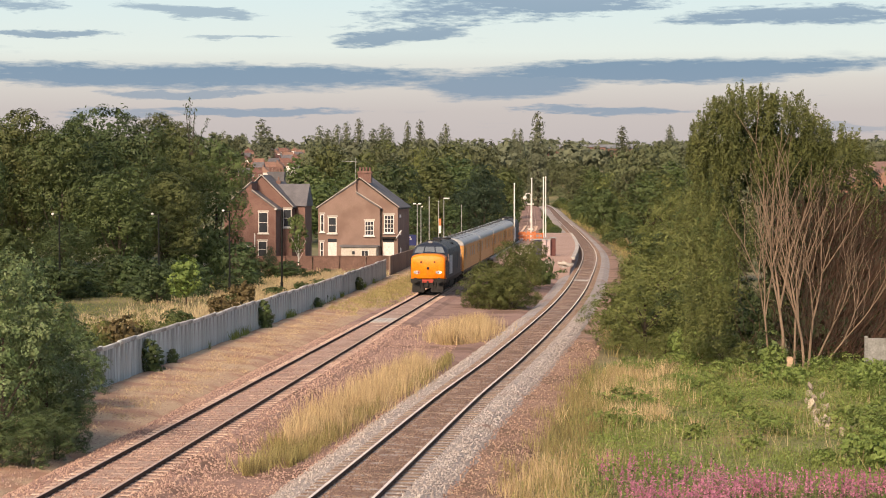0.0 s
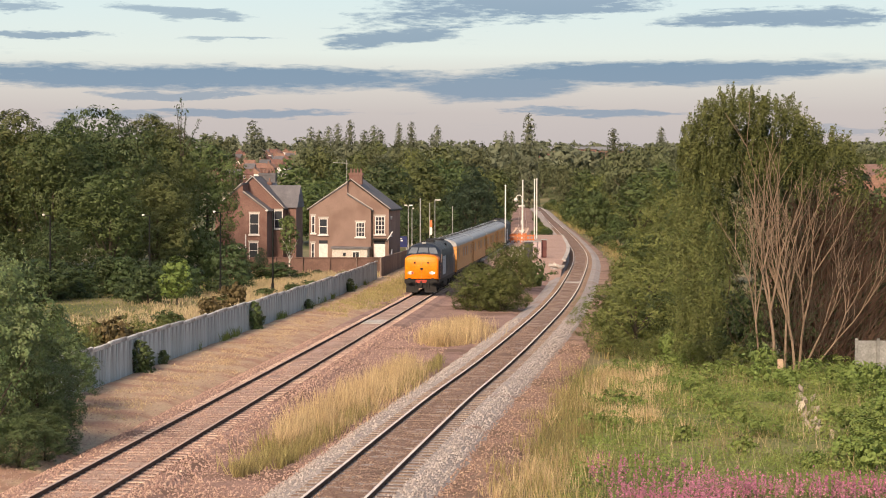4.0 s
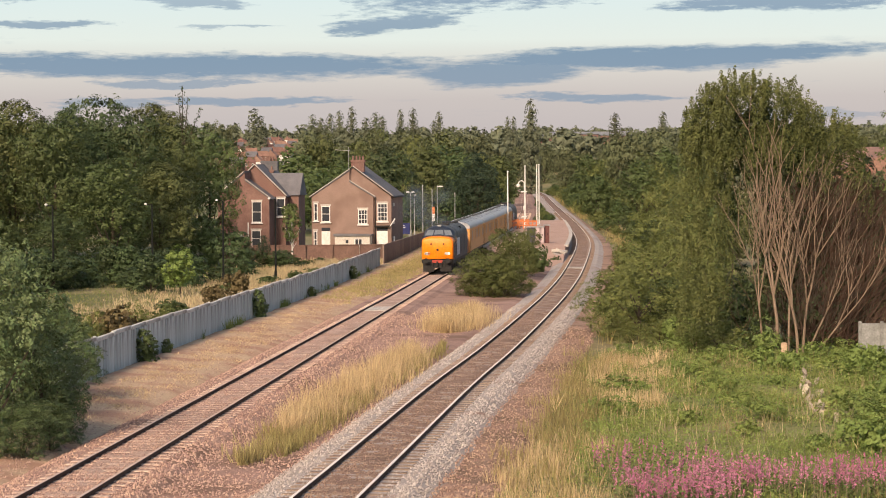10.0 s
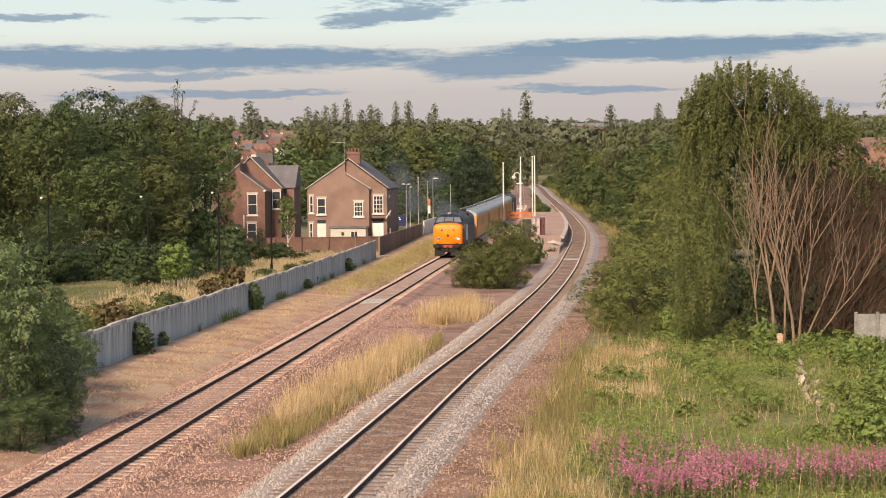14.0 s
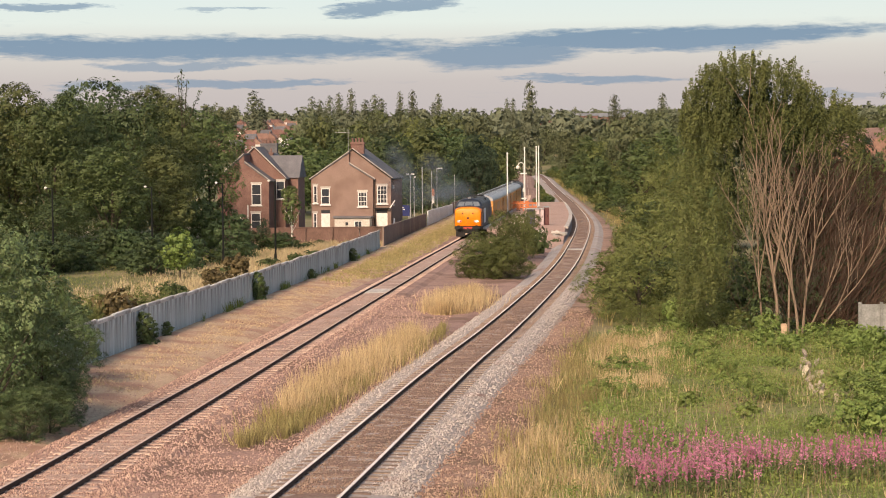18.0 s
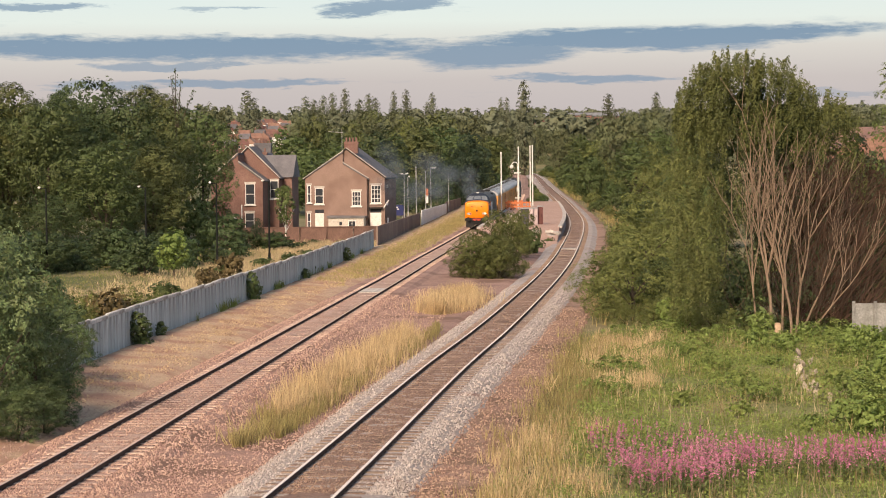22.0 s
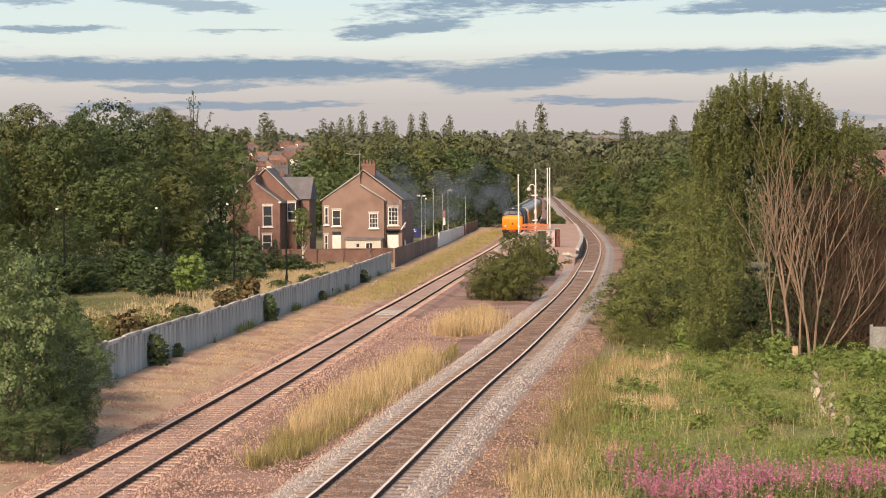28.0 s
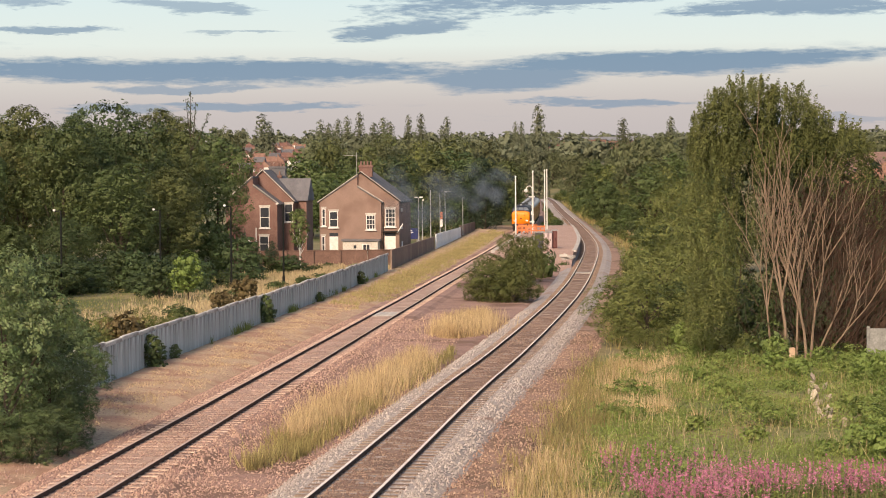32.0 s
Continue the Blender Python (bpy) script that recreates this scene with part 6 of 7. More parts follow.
def far_woods(n, seed):
    """The wooded skyline: crowns too far to tell apart."""
    rng = np.random.default_rng(seed)
    out = []
    for i in range(n):
        y = 930 * 3.1 ** ((i + rng.random()) / n)
        x = rng.uniform(-0.205, 0.205) * y
        if in_terrace(x, y):
            continue
        g = (1 + y / 5000) * rng.uniform(0.75, 1.15)
        foot = ground_z(x, y) - 0.5
        high = min(10.5 * rng.uniform(0.75, 1.15), max(3.0, (EYE[2] + (skyline(x, y) - EYE[2]) * rng.uniform(0.8, 1.0) - foot) / g))
        mass = heap(rng, 13.0, 0.0, high, 9, clumps=1)
        p, nrm = crown_points(rng, mass, 480, 14)
        q, inward = core_points(rng, mass, 50)
        put = np.array([x, y, foot])
        out.append(leaves(rng, p * g + put, unit(nrm + np.array([0, -0.3, 0.3])), 1.15 * g, 0.8))
        out.append(leaves(rng, q * g + put, inward, 3.2 * g, 0.8))
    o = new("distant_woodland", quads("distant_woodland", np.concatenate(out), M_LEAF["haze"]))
    tagged(o, "distant woodland on the skyline in haze-paled green", "woodland", kind="stuff")


far_woods(400, 8)
for i in range(16):
    y = 183 + R.uniform(-3, 6)
    x = -20.5 - i * 1.55
    plant("shade", x, y, ground_z(x, y) - 0.5, R.uniform(0, 360), R.uniform(0.75, 1.0), R.uniform(0.6, 1.0), group="undergrowth")
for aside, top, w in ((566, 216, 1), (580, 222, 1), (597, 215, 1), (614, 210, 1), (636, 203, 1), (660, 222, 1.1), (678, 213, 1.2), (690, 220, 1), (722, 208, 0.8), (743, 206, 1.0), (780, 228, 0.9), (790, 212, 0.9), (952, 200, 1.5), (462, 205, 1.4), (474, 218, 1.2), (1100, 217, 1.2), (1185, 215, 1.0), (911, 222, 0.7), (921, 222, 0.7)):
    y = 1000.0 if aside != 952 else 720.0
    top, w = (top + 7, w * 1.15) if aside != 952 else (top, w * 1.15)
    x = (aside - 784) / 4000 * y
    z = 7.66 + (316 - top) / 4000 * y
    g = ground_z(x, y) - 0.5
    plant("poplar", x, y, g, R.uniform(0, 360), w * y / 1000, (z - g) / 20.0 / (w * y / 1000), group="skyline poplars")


# ---- the big tree with bare stems ----
def fork(bm, rng, p, d, length, r, depth):
    """A stem that bends, divides and thins towards its tips."""
    steps = 3
    for i in range(steps):
        q = p + d * (length / steps)
        rod(bm, p, q, r * (1 - 0.1 * i), r * (1 - 0.1 * (i + 1)), 6 if r > 0.04 else 4)
        p = q
        d = (d + Vector((rng.uniform(-0.12, 0.12), rng.uniform(-0.1, 0.1), 0.055))).normalized()
        if depth and depth < 4 and rng.random() < 0.5:
            side = Vector((rng.choice((-1, 1)) * rng.uniform(0.4, 0.8), rng.uniform(-0.4, 0.4), 0.5))
            fork(bm, rng, p, (d + side * 0.8).normalized(), length * 0.5, r * 0.38, depth - 2 if depth > 2 else 0)
    if depth:
        a = rng.uniform(0.12, 0.33)
        for s in (-1, 1) if depth < 3 or rng.random() < 0.5 else (-1, 0.1, 1.15):
            e = (d + Vector((s * a * rng.uniform(0.7, 1.3), rng.uniform(-0.22, 0.22), 0.06))).normalized()
            fork(bm, rng, p, e, length * rng.uniform(0.6, 0.95), r * 0.64, depth - 1)


def big_tree():
    rng = random.Random(21)
    nrg = np.random.default_rng(21)
    t = thing("tree", pose(15.0, 99, -0.85), "tall shrubby tree with bare brown stems below a green crown", "tree")
    # forking stems: base offset, lean, length of the first length, radius
    for bx, by, lean, ln, r in ((-0.62, -0.3, -0.16, 2.6, 0.065), (-0.1, -0.5, -0.03, 3.0, 0.1), (0.75, -0.6, -0.04, 2.5, 0.085), (0.9, -0.2, 0.18, 2.6, 0.08), (1.1, 0.1, 0.45, 2.4, 0.06), (1.0, -0.7, 0.95, 2.2, 0.05), (0.3, -0.4, 0.08, 2.7, 0.07)):
        bm = bmesh.new()
        fork(bm, rng, Vector((bx, by, -0.2)), Vector((lean, rng.uniform(-0.1, 0.1), 1)).normalized(), ln, r * 0.88, 4)
        part("stem", bm, M_STEM, t)
    # upright leafy shoots over a domed crown: the outline's height across the tree
    def dome(x):
        return float(np.interp(x, (-4.3, -3.9, -3.0, -1.8, -0.6, 0.6, 1.5, 2.0, 2.6, 3.5, 4.1), (9.6, 11.5, 12.2, 12.75, 12.65, 12.3, 11.4, 10.8, 11.2, 10.3, 8.6)))

    def shoots(n, x0, x1, drop, y0, y1, each, leaf, floor=0.6):
        """Leaf sprays along upright wands that end below the dome."""
        k = np.arange(n * each) // each
        x = nrg.uniform(x0, x1, n)
        h = nrg.uniform(0.8, 1.7, n)
        top = np.array([dome(v) for v in x]) - drop * nrg.random(n) ** 1.1 + nrg.uniform(-0.35, 0.2, n)
        top = np.maximum(top, floor + h)
        y = nrg.uniform(y0, y1, n)
        u = nrg.random(n * each) ** 0.8
        a = nrg.uniform(0, 6.283, n * each)
        r = 0.30 * (1.05 - u) ** 0.6 * np.sqrt(nrg.random(n * each))
        lean = nrg.normal(0, 0.1, n)
        c = np.stack([x[k] + r * np.cos(a) + lean[k] * h[k] * u, y[k] + r * np.sin(a), top[k] - h[k] * (1 - u)], 1)
        nrm = unit(np.stack([np.cos(a), np.sin(a), np.full(len(a), 0.45)], 1) + nrg.normal(size=c.shape) * 0.35 + np.array([0, -0.15, 0]))
        return leaves(nrg, c, nrm, leaf, 0.42)

    for name, sprays, colour in (
            ("top_growth", shoots(130, -4.0, 3.7, 0.6, -0.6, 1.3, 90, 0.10), "crown"),
            ("crown", shoots(230, -4.1, 1.7, 3.2, -0.7, 1.6, 85, 0.115), "crown"),
            ("crown", shoots(90, 1.2, 4.1, 2.4, -0.4, 1.3, 70, 0.11), "crown"),
            ("crown", shoots(210, -4.4, -2.1, 10.0, -0.7, 1.4, 80, 0.12), "crown"),
            ("crown", shoots(150, -2.8, 0.8, 9.5, 0.7, 2.2, 70, 0.13), "olive")):
        o = new(name, quads(name, sprays, M_LEAF[colour]))
        o.parent = t
        if name == "top_growth":
            tagged(o, kind="stuff")
    # growth behind the stems, in a dark leaf colour that stands in for shade
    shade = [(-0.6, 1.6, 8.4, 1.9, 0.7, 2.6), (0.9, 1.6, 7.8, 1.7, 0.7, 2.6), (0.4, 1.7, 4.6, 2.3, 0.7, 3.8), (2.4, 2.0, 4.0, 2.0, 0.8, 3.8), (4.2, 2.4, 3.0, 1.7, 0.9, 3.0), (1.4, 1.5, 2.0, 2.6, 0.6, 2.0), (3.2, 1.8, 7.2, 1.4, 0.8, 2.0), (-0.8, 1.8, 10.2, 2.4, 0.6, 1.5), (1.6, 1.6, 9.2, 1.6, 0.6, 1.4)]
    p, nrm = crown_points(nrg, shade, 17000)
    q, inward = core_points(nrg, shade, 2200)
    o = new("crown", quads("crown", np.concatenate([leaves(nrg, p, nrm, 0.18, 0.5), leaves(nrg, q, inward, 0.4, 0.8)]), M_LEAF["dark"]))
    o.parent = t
    # fine dead twigs
    n = 4500
    c = np.stack([nrg.normal(2.9, 1.4, n), nrg.normal(1.3, 0.6, n), nrg.uniform(0.3, 7.2, n)], 1)
    d = unit(np.stack([c[:, 0] * 0.14 + nrg.normal(0, 0.6, n), nrg.normal(0, 0.3, n), np.ones(n)], 1))
    ln = nrg.uniform(0.5, 1.3, (n, 1))
    w = np.cross(d, np.array([0, 1.0, 0])) * 0.015
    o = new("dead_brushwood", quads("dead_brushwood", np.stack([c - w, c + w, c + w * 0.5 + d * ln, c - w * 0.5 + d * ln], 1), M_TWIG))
    o.parent = t
    tagged(o, "reddish brown dead twigs", kind="stuff")
    n = 1300
    c = np.stack([nrg.normal(1.7, 1.7, n), nrg.normal(0.1, 0.5, n), nrg.uniform(1.2, 7.8, n)], 1)
    d = unit(np.stack([c[:, 0] * 0.16 + nrg.normal(0, 0.5, n), nrg.normal(0, 0.3, n), np.ones(n)], 1))
    ln = nrg.uniform(0.4, 1.1, (n, 1))
    w = np.cross(d, np.array([0, 1.0, 0])) * 0.008
    o = new("twig_growth", quads("twig_growth", np.stack([c - w, c + w, c + w * 0.4 + d * ln, c - w * 0.4 + d * ln], 1), M_BARK))
    o.parent = t
    tagged(o, "thin bare brown twigs", kind="stuff")
    # shoots at the foot
    p, nrm = crown_points(nrg, [(-0.7, -0.5, 0.9, 0.5, 0.4, 0.9), (-1.2, -0.4, 0.5, 0.6, 0.4, 0.7), (0.2, -0.6, 0.4, 0.5, 0.4, 0.5)], 900)
    o = new("foot_growth", quads("foot_growth", leaves(nrg, p, nrm, 0.16, 0.5), M_LEAF["light"]))
    o.parent = t


def leader_tree():
    t = thing("tree", pose(-25.3, 226, ground_z(-25.3, 226)), "slender tree whose thin leafy tip rises above the wood", "tree")
    rng, nrg = random.Random(4), np.random.default_rng(4)
    part("trunk", rod(bmesh.new(), (0, 0, 0), (0, 0, 13.0), 0.2, 0.08), M_BARK, t)
    pts = []
    for k, (x, top) in enumerate(((0.05, 18.0), (-0.45, 17.2), (0.55, 16.9), (1.9, 15.8))):
        bm = rod(bmesh.new(), (0.1 * k, 0, 12.0), (x, 0, top), 0.06, 0.02, 5)
        part("stem", bm, M_BARK, t)
        pts += [(x * u + 0.1 * k * (1 - u) + rng.uniform(-0.2, 0.2), rng.uniform(-0.2, 0.2), 12.0 + (top - 12.0) * u) for u in np.linspace(0.3, 1, 50)]
    c = np.array(pts)
    o = new("top_growth", quads("top_growth", leaves(nrg, c, unit(nrg.normal(size=c.shape)), 0.26, 0.5), M_LEAF["dark"]))
    o.parent = t
    tagged(o, kind="stuff")


leader_tree()
# dead twig colour, taken darker to carry the shade within the tree
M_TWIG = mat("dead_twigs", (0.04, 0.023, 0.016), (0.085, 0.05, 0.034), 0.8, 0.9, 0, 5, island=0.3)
big_tree()


# ---- grass, flowers ----
def grass(name, place, n, tall, wide, lean, material, seed, label, lo=0.55):
    rng = np.random.default_rng(seed)
    c = place(rng, n)
    n = len(c)
    a = rng.uniform(0, 6.283, n)
    h = tall * rng.uniform(lo, 1.15, n)
    w = wide * rng.uniform(0.6, 1.3, n)
    s = np.stack([np.cos(a), np.sin(a), np.zeros(n)], 1) * w[:, None] * 0.5
    b = rng.uniform(0, 6.283, n)
    tip = c + np.stack([np.cos(b) * lean * h * rng.random(n), np.sin(b) * lean * h * rng.random(n), h], 1)
    o = new(name, quads(name, np.stack([c - s, c + s, tip + s * 0.25, tip - s * 0.25], 1), material))
    return tagged(o, label, "grass", kind="stuff")


def ground_rise(y):
    return np.array([rail_z(v) for v in y])


def strip(line, o0, o1, y0, y1, z, thin=0.0, clump=0.5, seed=0):
    """Places in clumps along a track, between two offsets."""
    def f(rng, n):
        y = rng.uniform(y0, y1, n)
        o = rng.uniform(o0, o1, n)
        x = np.array([line(v) for v in y]) + o
        edge = np.minimum(np.minimum(o - o0, o1 - o) / (o1 - o0) * 2.5, np.minimum(y - y0, y1 - y) / (y1 - y0) * 6)
        keep = np.array([noise.noise((p * 0.9, q * 0.45, seed)) for p, q in zip(x, y)]) > thin + np.maximum(0, 0.8 - edge) * 0.7 + rng.normal(0, clump * 0.3, n)
        c = np.stack([x, y, (z(o) if callable(z) else z) + ground_rise(y)], 1)
        return c[keep]
    return f


def on_verge(o):
    """The verge rises a little towards the fence."""
    return -0.34 + 0.1 * (-o - 2.2)


def oval(line, o, half, y0, y1, z):
    """A lens-shaped patch beside a track."""
    def f(rng, n):
        u = rng.uniform(-1, 1, n)
        y = (y0 + y1) / 2 + u * (y1 - y0) / 2
        x = np.array([line(v) for v in y]) + o + rng.normal(0, 0.42, n) * half * np.sqrt(np.maximum(0.05, 1 - u * u))
        keep = np.array([noise.noise((p * 0.8, q * 0.35, y0)) for p, q in zip(x, y)]) > -0.22 + rng.normal(0, 0.16, n)
        return np.stack([x, y, z + ground_rise(y)], 1)[keep]
    return f


def field(y0, y1, o0, x1, thin, seed, scale=0.35, z=-0.5):
    def f(rng, n):
        y = y0 + (y1 - y0) * rng.random(n)
        x0 = np.array([RIGHT(v) for v in y]) + o0
        x = x0 + (x1 - x0) * rng.random(n)
        keep = np.array([noise.noise((p * scale, q * scale * 0.6, seed)) for p, q in zip(x, y)]) > thin + rng.normal(0, 0.12, n)
        return np.stack([x, y, z + ground_rise(y)], 1)[keep]
    return f


M_EDGE = mat("fading_grass", (0.26, 0.22, 0.09), (0.36, 0.29, 0.13), 0.4, 0.8, 0, 5, island=0.35, leafy=0.3)
# golden strip between the tracks
grass("tall_dry_grass", oval(RIGHT, -3.35, 1.35, 66, 99, -0.35), 11000, 0.9, 0.022, 0.5, M_DRY, 31, "tall golden dry grass between the tracks", 0.3)
grass("tall_dry_grass", oval(RIGHT, -3.9, 2.0, 114, 130, -0.35), 9000, 0.9, 0.028, 0.5, M_DRY, 32, "tall golden dry grass between the tracks", 0.3)
grass("green_grass_edge", oval(RIGHT, -2.8, 0.75, 62, 104, -0.35), 4200, 0.45, 0.026, 0.6, M_EDGE, 33, "green grass along the edge of the dry grass")
grass("green_grass_edge", oval(RIGHT, -3.5, 1.1, 60, 74, -0.35), 2400, 0.5, 0.026, 0.6, M_EDGE, 34, "green grass along the edge of the dry grass")
grass("sparse_weeds", strip(LEFT, 2.6, 5.6, 54, 168, -0.33, 0.42), 9000, 0.22, 0.03, 0.6, M_MIXED, 35, "sparse weeds in the ballast")
# verge by the fence
grass("verge_grass", strip(LEFT, -5.4, -2.4, 60, 266, on_verge, -0.05, 0.7, 3), 40000, 0.07, 0.05, 0.9, M_STRAW, 36, "short straw-coloured verge grass")
grass("fence_weeds", strip(FENCE, 0.12, 0.55, 84, 203, -0.1, 0.3, 0.4, 5), 9000, 0.45, 0.03, 0.5, M_TURF, 37, "green weeds at the foot of the fence")
grass("verge_grass", strip(LEFT, -5.0, -2.7, 143, 339, on_verge, -0.15, 0.7, 3), 24000, 0.2, 0.06, 0.8, M_STRAWGREEN, 38, "yellow-green verge grass")
grass("verge_grass", strip(FENCE, 0.2, 5.2, 150, 330, -0.22, -0.3, 0.6, 4), 26000, 0.2, 0.06, 0.8, M_STRAWGREEN, 50, "yellow-green verge grass")
# waste ground behind the fence
grass("waste_ground_grass", strip(FENCE, -28, -0.4, 86, 232, -0.95, -0.25, 0.5, 2), 50000, 0.3, 0.06, 0.8, M_TURF, 39, "rough green grass behind the fence")
grass("waste_ground_grass", strip(FENCE, -16, -0.6, 105, 232, -0.95, -0.12, 0.4, 7), 44000, 0.5, 0.06, 0.6, M_PALE, 40, "pale dry grass behind the fence")
grass("waste_ground_grass", strip(FENCE, -10, -0.6, 140, 228, -0.95, -0.3, 0.5, 21), 26000, 0.6, 0.06, 0.6, M_PALE, 53, "tall pale dry grass behind the fence")
# the field beside the main line
tagged(ragged("field", lambda y: RIGHT(y) + 3.6, lambda y: 34.0, 30, 118, -0.47, M_FIELD, step=1.2, cols=26, rough=0.14, seed=21), "rough green field with weeds", "field", kind="structure")


def herbs(name, place, n, size, tall, colour, seed, label):
    """Low leafy growth: leaves at many heights, in tufts."""
    rng = np.random.default_rng(seed)
    c = place(rng, n)
    hump = np.array([0.5 + 0.9 * noise.noise((p[0] * 0.9, p[1] * 0.6, seed)) for p in c])
    c = c + np.stack([np.zeros(len(c)), np.zeros(len(c)), rng.random(len(c)) * tall * np.maximum(0.12, hump)], 1)
    nrm = unit(rng.normal(size=c.shape) * 0.7 + np.array([0, -0.35, 0.9]))
    o = new(name, quads(name, leaves(rng, c, nrm, size, 0.42), M_LEAF[colour]))
    return tagged(o, label, "plants", kind="stuff")


herbs("field_herbs", field(48, 99, 5.2, 21, -0.25, 2), 105000, 0.085, 0.5, "herb", 71, "low leafy green weeds of the field")
herbs("field_herbs", field(48, 99, 5.5, 21, 0.05, 17), 40000, 0.09, 0.75, "herb", 72, "taller pale green weeds of the field")
herbs("field_herbs", field(52, 99, 6.5, 21, 0.16, 23), 12000, 0.1, 0.8, "light", 73, "taller dark green weeds of the field")
herbs("field_herbs", field(50, 99, 6.0, 21, 0.2, 29, 0.22), 26000, 0.1, 0.7, "lime", 75, "bright green leafy weeds of the field")
herbs("field_herbs", field(50, 99, 6.0, 21, 0.22, 37, 0.25), 30000, 0.1, 0.85, "green", 76, "dark green leafy weeds of the field")
grass("field_grass", field(44, 99, 3.8, 21, 0.12, 41, 0.22), 5000, 0.6, 0.02, 0.6, M_PALE, 49, "pale seeding grass of the field")
grass("field_grass", field(44, 99, 3.8, 21, -0.1, 2), 26000, 0.38, 0.022, 0.7, M_TURF, 41, "rough green field grass")
grass("field_grass", field(44, 99, 3.8, 20, 0.1, 8), 9000, 0.55, 0.018, 0.6, M_MIXED, 42, "brownish seeding field grass")
grass("field_grass", strip(RIGHT, 2.9, 6.4, 44, 100, -0.48, 0.0, 0.5, 11), 15000, 0.55, 0.022, 0.6, M_MIXED, 43, "brownish seeding grass along the verge")
grass("field_grass", strip(RIGHT, 3.9, 8.8, 72, 103, -0.48, 0.1, 0.5, 12), 17000, 0.6, 0.024, 0.6, M_DRY, 44, "tall dry grass at the field edge")
grass("field_grass", strip(RIGHT, 3.0, 7.0, 42, 66, -0.48, 0.1, 0.5, 14), 12000, 0.55, 0.02, 0.6, M_DRY, 45, "tall dry grass at the field edge")
herbs("field_herbs", strip(RIGHT, 3.4, 8.0, 44, 104, -0.48, 0.0, 0.5, 19), 20000, 0.1, 0.4, "herb", 74, "low leafy green weeds of the verge")
grass("far_verge_grass", strip(RIGHT, 2.6, 6.5, 372, 640, -0.5, -0.2, 0.5, 16), 9000, 0.8, 0.12, 0.5, M_MIXED, 47, "dry grass beside the curve")
grass("waste_ground_grass", strip(FENCE, -24, -3, 110, 190, -0.95, -0.5, 0.4, 9), 26000, 0.25, 0.06, 0.8, M_STRAWGREEN, 48, "short yellow-green grass behind the fence")
grass("far_verge_grass", strip(RIGHT, 3.0, 7.0, 105, 372, -0.5, -0.1, 0.5, 15), 16000, 0.6, 0.06, 0.5, M_MIXED, 46, "dry grass beside the curve")


def willowherb(n, seed, x0, x1, y0, y1):
    rng = np.random.default_rng(seed)
    x, y = rng.uniform(x0, x1, n), rng.uniform(y0, y1, n)
    keep = np.array([noise.noise((p * 0.55, q * 0.3, 5)) for p, q in zip(x, y)]) > -0.08 + rng.normal(0, 0.1, n)
    x, y = x[keep], y[keep]
    n = len(x)
    h = rng.uniform(0.6, 1.05, n)
    base = np.stack([x, y, -0.5 + ground_rise(y)], 1)
    tip = base + np.stack([rng.normal(0, 0.07, n), rng.normal(0, 0.07, n), h], 1)
    k = 16
    u = rng.uniform(0.58, 1.0, (n, k))
    c = base[:, None] + (tip - base)[:, None] * u[..., None] + rng.normal(0, 0.03, (n, k, 3)) * (1.25 - u[..., None])
    c = c.reshape(-1, 3)
    o = new("willowherb_flowers", quads("willowherb_flowers", leaves(rng, c, unit(rng.normal(size=c.shape) + np.array([0, -0.6, 0.3])), 0.052, 0.8), M_PINK))
    tagged(o, "pink flower spikes of tall willowherb", "flowers", kind="stuff")
    k = 12
    u = rng.uniform(0.08, 0.62, (n, k))
    c = (base[:, None] + (tip - base)[:, None] * u[..., None] + rng.normal(0, 0.05, (n, k, 3))).reshape(-1, 3)
    o = new("willowherb_leaves", quads("willowherb_leaves", leaves(rng, c, unit(rng.normal(size=c.shape) + np.array([0, -0.3, 0.6])), 0.13, 0.28), M_LEAF["light"]))
    tagged(o, "narrow green willowherb leaves", "plants", kind="stuff")
    w = np.array([0.006, 0, 0])
    o = new("willowherb_stems", quads("willowherb_stems", np.stack([base - w, base + w, tip + w * 0.4, tip - w * 0.4], 1), M_STEM))
    tagged(o, "reddish willowherb stems", "plants", kind="stuff")


willowherb(1250, 51, 4.5, 13.0, 50.5, 56)
willowherb(120, 52, 4.0, 7, 52, 60)

tree_kind("weed", 61, 1.5, 0.0, 0.75, 8, 900, 0.13, "herb", 0.02, 0.5, label="leafy green weed clump in the field", name="weed_clump", category="plant")
tree_kind("weed2", 62, 1.8, 0.0, 0.9, 9, 1000, 0.13, "lime", 0.02, 0.5, label="pale leafy weed clump in the field", name="weed_clump", category="plant")
for i in range(10):
    y = R.uniform(60, 95)
    x = R.uniform(RIGHT(y) + 6.0, 10 + y * 0.11)
    plant(R.choice(["weed", "weed2", "weed2"]), x, y, ground_z(x, y), R.uniform(0, 360), R.uniform(0.5, 0.9), R.uniform(0.6, 1.0), group="field weeds")
for x, y, s in ((12.3, 63, 0.9), (13.4, 60, 1.0), (12.6, 57, 0.9), (16.0, 78, 0.9), (17.0, 82, 1.0), (16.4, 88, 0.9), (14.2, 90, 0.8), (13.2, 92, 0.9), (17.6, 92, 1.0)):
    plant("weed2", x, y, ground_z(x, y), R.uniform(0, 360), s, 1.0, group="field weeds")
tree_kind("weed3", 63, 2.2, 0.0, 0.6, 12, 1800, 0.085, "herb", 0.02, 0.5, label="green leafy weed clump in the field", name="weed_clump", category="plant")
tree_kind("bramble", 64, 2.6, 0.0, 1.5, 12, 2600, 0.12, "lime", 0.03, 0.6, label="yellow-green bramble bush at the edge of the field", name="bramble", category="bush")
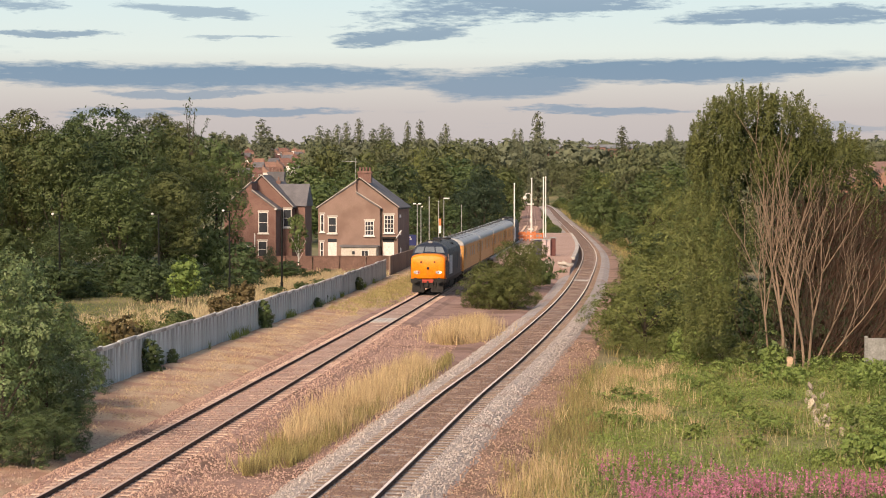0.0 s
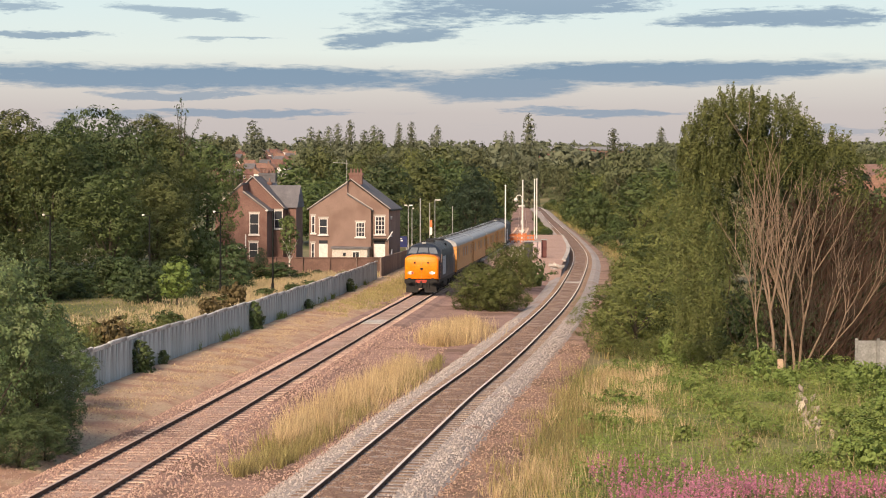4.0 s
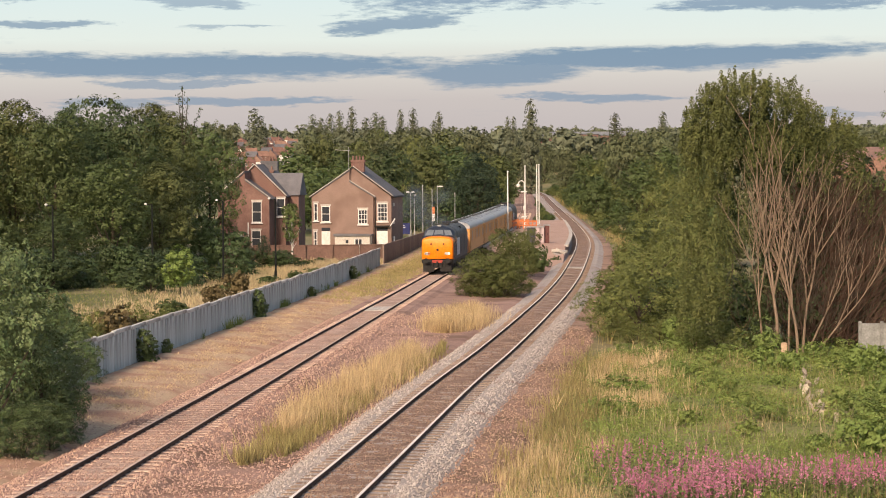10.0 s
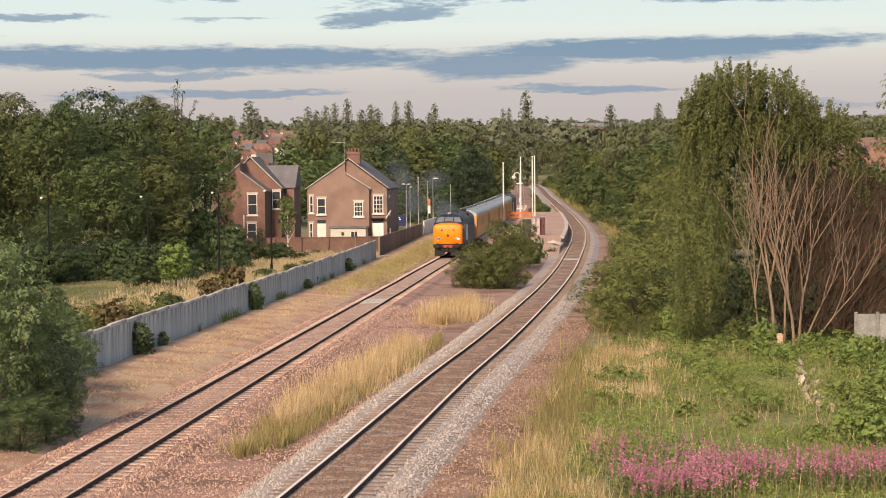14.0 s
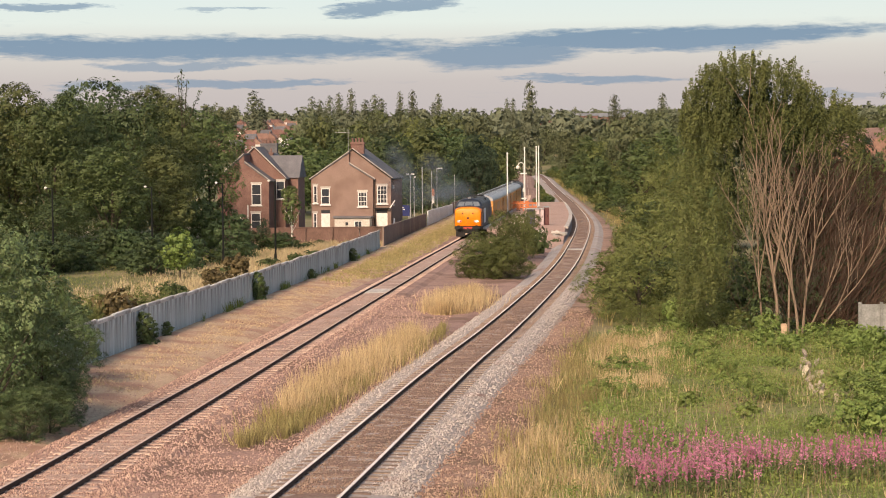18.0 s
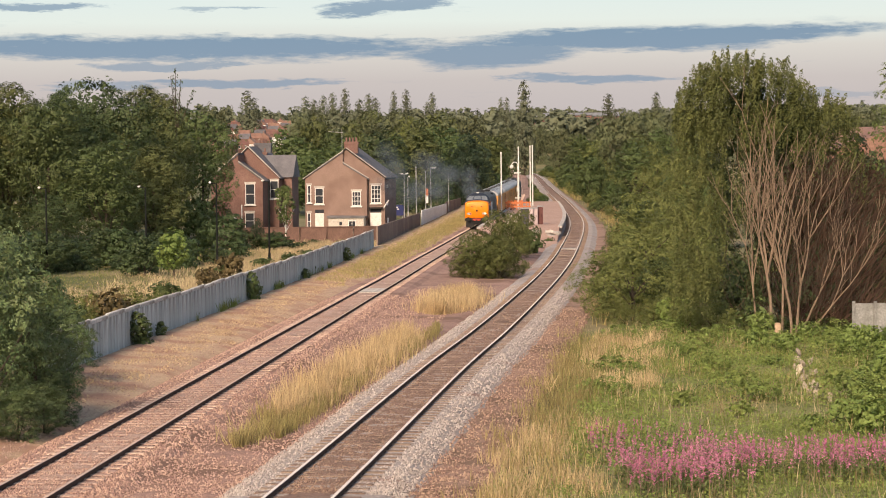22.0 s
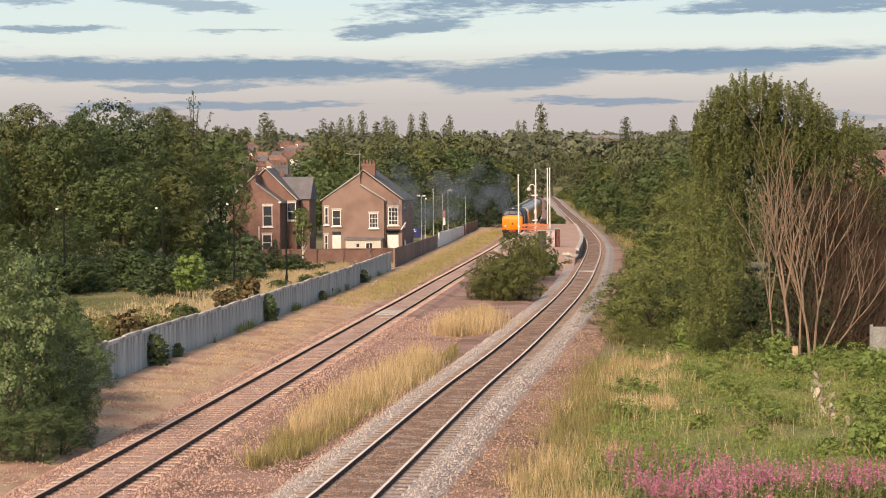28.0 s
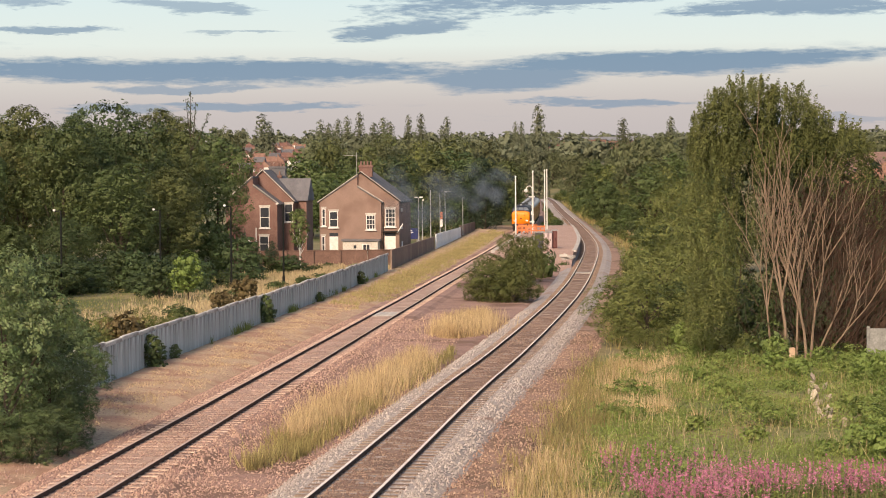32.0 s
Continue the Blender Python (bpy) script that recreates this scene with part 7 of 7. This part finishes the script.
for x, y, s in ((9.67, 98.9, 1.3), (9.86, 88.6, 1.2), (10.1, 82, 1.0), (8.9, 90, 0.9), (7.0, 82, 1.2), (5.7, 74, 1.0), (6.4, 78, 0.8), (10.5, 72.2, 1.0), (13.8, 69.0, 1.0), (13.9, 71.8, 1.5), (14.3, 69.5, 1.4), (13.6, 66.5, 1.2), (10.2, 77.5, 0.9), (17.2, 96, 1.2), (11.5, 95, 1.1), (12.9, 97, 1.2), (8.4, 97, 1.0), (13.9, 93, 1.0), (16.2, 91, 1.2), (15.6, 84, 0.9)):
    plant("weed3", x, y, ground_z(x, y), R.uniform(0, 360), s, R.uniform(0.7, 1.0), group="field weeds")
for x, y, s, h in ((17.0, 93, 0.7, 0.7), (18.6, 92, 0.8, 0.6), (16.9, 86.3, 0.8, 1.0), (17.9, 84, 1.0, 1.1), (16.2, 80, 0.7, 0.9), (17.3, 77.5, 0.8, 1.0), (11.3, 103, 0.8, 1.2), (11.0, 101.5, 0.5, 1.0), (14.5, 98.0, 0.55, 1.3), (15.9, 95.6, 0.6, 0.9)):
    plant("bramble", x, y, ground_z(x, y), R.uniform(0, 360), s, h, group="brambles")


# ---- odd things by the field ----
M_PALESTONE = mat("pale_stone", (0.26, 0.215, 0.16), (0.42, 0.36, 0.29), 3, 0.9, 0.3, 6, each=0.3)


def stone_row():
    t = thing("rubble_row", pose(13.0, 78.5, -0.62), "row of broken pale stones and stumps in the grass", "rubble")
    rng = random.Random(9)
    for i in range(20):
        u = i / 19
        s = rng.uniform(0.09, 0.17)
        bm = bmesh.new()
        bmesh.ops.create_icosphere(bm, subdivisions=1, radius=s)
        for v in bm.verts:
            v.co *= rng.uniform(0.7, 1.25)
        o = part("stone", bm, M_PALESTONE, t)
        o.matrix_basis = pose(1.05 - 1.75 * u + rng.uniform(-0.3, 0.3), 7.5 - 14 * u, s * 0.9 + 0.3 * (i % 3 == 0) * rng.random(), rng.uniform(-30, 30), rng.uniform(-30, 30), rng.uniform(0, 90)) @ Matrix.Diagonal((0.9, 1.0, rng.uniform(1.0, 2.2), 1))
    for x, y, h in ((-0.75, -6.6, 0.55), (-0.35, -7.0, 0.5), (0.1, 1.0, 0.5)):
        part("stump", boxes((x - 0.06, x + 0.06, y - 0.06, y + 0.06, 0, h * 0.8), bevel=0.02), M_PALESTONE, t)


stone_row()
t = thing("marker_post", pose(14.6, 95, -0.8), "short brown marker post with a tan top", "marker post")
part("post", boxes((-0.1, 0.1, -0.1, 0.1, 0, 0.45), bevel=0.02), M_FENCE_BROWN, t)
part("top", boxes((-0.12, 0.12, -0.12, 0.12, 0.455, 0.95), bevel=0.03), M_CESS, t)


M_WALLGREY = mat("old_concrete_wall", (0.22, 0.22, 0.21), (0.3, 0.3, 0.285), 1.0, 0.9, 0.3, 12, each=0.15, stain=(0.13, 0.13, 0.12), stain_at=0.58)


def panel_wall():
    t = thing("concrete_wall", pose(17.9, 95.5, -0.85), "pale grey concrete panel wall beside the tree", "wall")
    for i in range(7):
        part("panel", boxes((i * 0.92, i * 0.92 + 0.9, -0.06, 0.06, 0, 1.75), bevel=0.015), M_WALLGREY, t)
        part("post", boxes((i * 0.92 - 0.08, i * 0.92 + 0.06, -0.13, -0.065, 0, 1.85), bevel=0.015), M_WALLGREY, t)


panel_wall()


def works_building():
    t = thing("brick_building", pose(34.5, 172, -2.2, 0, 0, 8), "red brick building behind the bare stems", "building")
    part("wall", boxes((-6, 9, 0, 12, -0.5, 8.6)), M_BRICK, t)
    part("roof", prism([(-6.3, 8.6), (9.3, 8.6), (1.5, 11.2)], -0.3, 12.3), M_TERRACOTTA, t)
    for i in range(4):
        for z in (1.2, 4.8):
            framed_window(t, -4 + i * 3.2, z, 1.6, 1.5, -0.02, (1, 1))


works_building()
for x, y, s, h in ((24.0, 138, 1.2, 1.3), (26.0, 146, 1.3, 1.4), (28.5, 152, 1.4, 1.5), (31.0, 156, 1.4, 1.4), (33.5, 160, 1.4, 1.4), (22.5, 128, 1.0, 1.0), (25.5, 134, 1.1, 1.1), (29.0, 145, 1.2, 1.0)):
    plant("shade", x, y, ground_z(x, y) - 0.5, R.uniform(0, 360), s, h, group="shrubs behind the bare stems")
plant("bush2", 20.5, 106, -1, 0, 0.9, 0.5)
plant("willow", 21.5, 118, -1, 0, 0.7, 0.8)
plant("bush", 17.6, 108, -1, 77, 0.9, 0.7)


# ---- exhaust smoke ----
def smoke_material():
    """Thin in the middle, fading to nothing at the rim, broken by soft noise."""
    m = bpy.data.materials.new("thin_smoke")
    m.use_nodes = True
    nt = m.node_tree
    nt.nodes.clear()
    N, L = nt.nodes.new, nt.links.new
    out, mix = N("ShaderNodeOutputMaterial"), N("ShaderNodeMixShader")
    clear, grey = N("ShaderNodeBsdfTransparent"), N("ShaderNodeBsdfDiffuse")
    grey.inputs[0].default_value = (0.072, 0.094, 0.124, 1)
    co, ball, rag, mul, low = N("ShaderNodeTexCoord"), N("ShaderNodeTexGradient"), N("ShaderNodeTexNoise"), N("ShaderNodeMath"), N("ShaderNodeMath")
    ball.gradient_type = "SPHERICAL"
    sc = N("ShaderNodeMapping")
    sc.inputs["Scale"].default_value = (0.8, 0.8, 0.85)
    L(co.outputs["Object"], sc.inputs[0])
    L(sc.outputs[0], ball.inputs[0])
    rag.inputs["Scale"].default_value, rag.inputs["Detail"].default_value = 1.6, 3
    L(co.outputs["Object"], rag.inputs["Vector"])
    mul.operation = low.operation = "MULTIPLY"
    L(ball.outputs["Fac"], mul.inputs[0]), L(rag.outputs["Fac"], mul.inputs[1])
    L(mul.outputs[0], low.inputs[0])
    low.inputs[1].default_value = 0.85
    L(low.outputs[0], mix.inputs[0])
    L(clear.outputs[0], mix.inputs[1]), L(grey.outputs[0], mix.inputs[2])
    L(mix.outputs[0], out.inputs[0])
    return m


def smoke_puffs():
    mat_ = smoke_material()
    out = []
    for i in range(40):
        rng = random.Random(40 + i)
        bm = bmesh.new()
        bmesh.ops.create_grid(bm, x_segments=8, y_segments=8, size=1.25, matrix=Matrix.Rotation(radians(90), 4, "X"))
        for v in bm.verts:
            v.co.y += 0.35 * noise.noise((v.co.x * 1.2 + i, v.co.z * 1.2, i)) + 0.2 * (v.co.x ** 2 + v.co.z ** 2)
        o = link_bm("smoke_puff", bm, mat_, True)
        o.visible_shadow = False
        out.append(tagged(o, "thin blue-grey puff of diesel exhaust", "smoke", "exhaust smoke"))
    return out


PUFFS = smoke_puffs()


def smoke_rows(i):
    """A puff waits in the engine room, leaves by the exhaust, rises, and hangs over the trees."""
    rng = random.Random(300 + i)
    born = 5.0 + i * 0.63
    dx, dy, dz = rng.uniform(-4.2, 1.0), rng.uniform(4, 22), rng.uniform(0.2, 4.8)
    spin = rng.uniform(-40, 40)
    rows_ = []
    for k in range(65):
        t = k * 0.5
        age = max(0.0, t - born)
        y0 = NOSE_AT(min(t, born)) + 9.0
        x0 = LEFT(y0)
        g = 1 - math.exp(-age / 3.2)
        up = 1 - math.exp(-age / 1.3)
        rows_.append((t, pose(x0 + dx * g - 0.04 * age, y0 + dy * g, rail_z(y0) + 2.35 + (1.9 if age > 0 else 0) * up + dz * g, 0, 0, spin * g)))
    return rows_


def motions():
    steps = [i * 0.5 for i in range(65)]
    for ob, ahead, length in ((LOCO, 0.0, 17.9), (COACH, 18.6, 20.0), (COACH_2, 39.0, 20.0), (COACH_3, 59.4, 20.0), (COACH_4, 79.8, 20.0), (LOCO_2, 100.4, 17.9)):
        walk(ob, [(t, vehicle_pose(along_left(NOSE_AT(t), ahead) if ahead else NOSE_AT(t), length)) for t in steps])
    for i, puff in enumerate(PUFFS):
        walk(puff, smoke_rows(i))


motions()
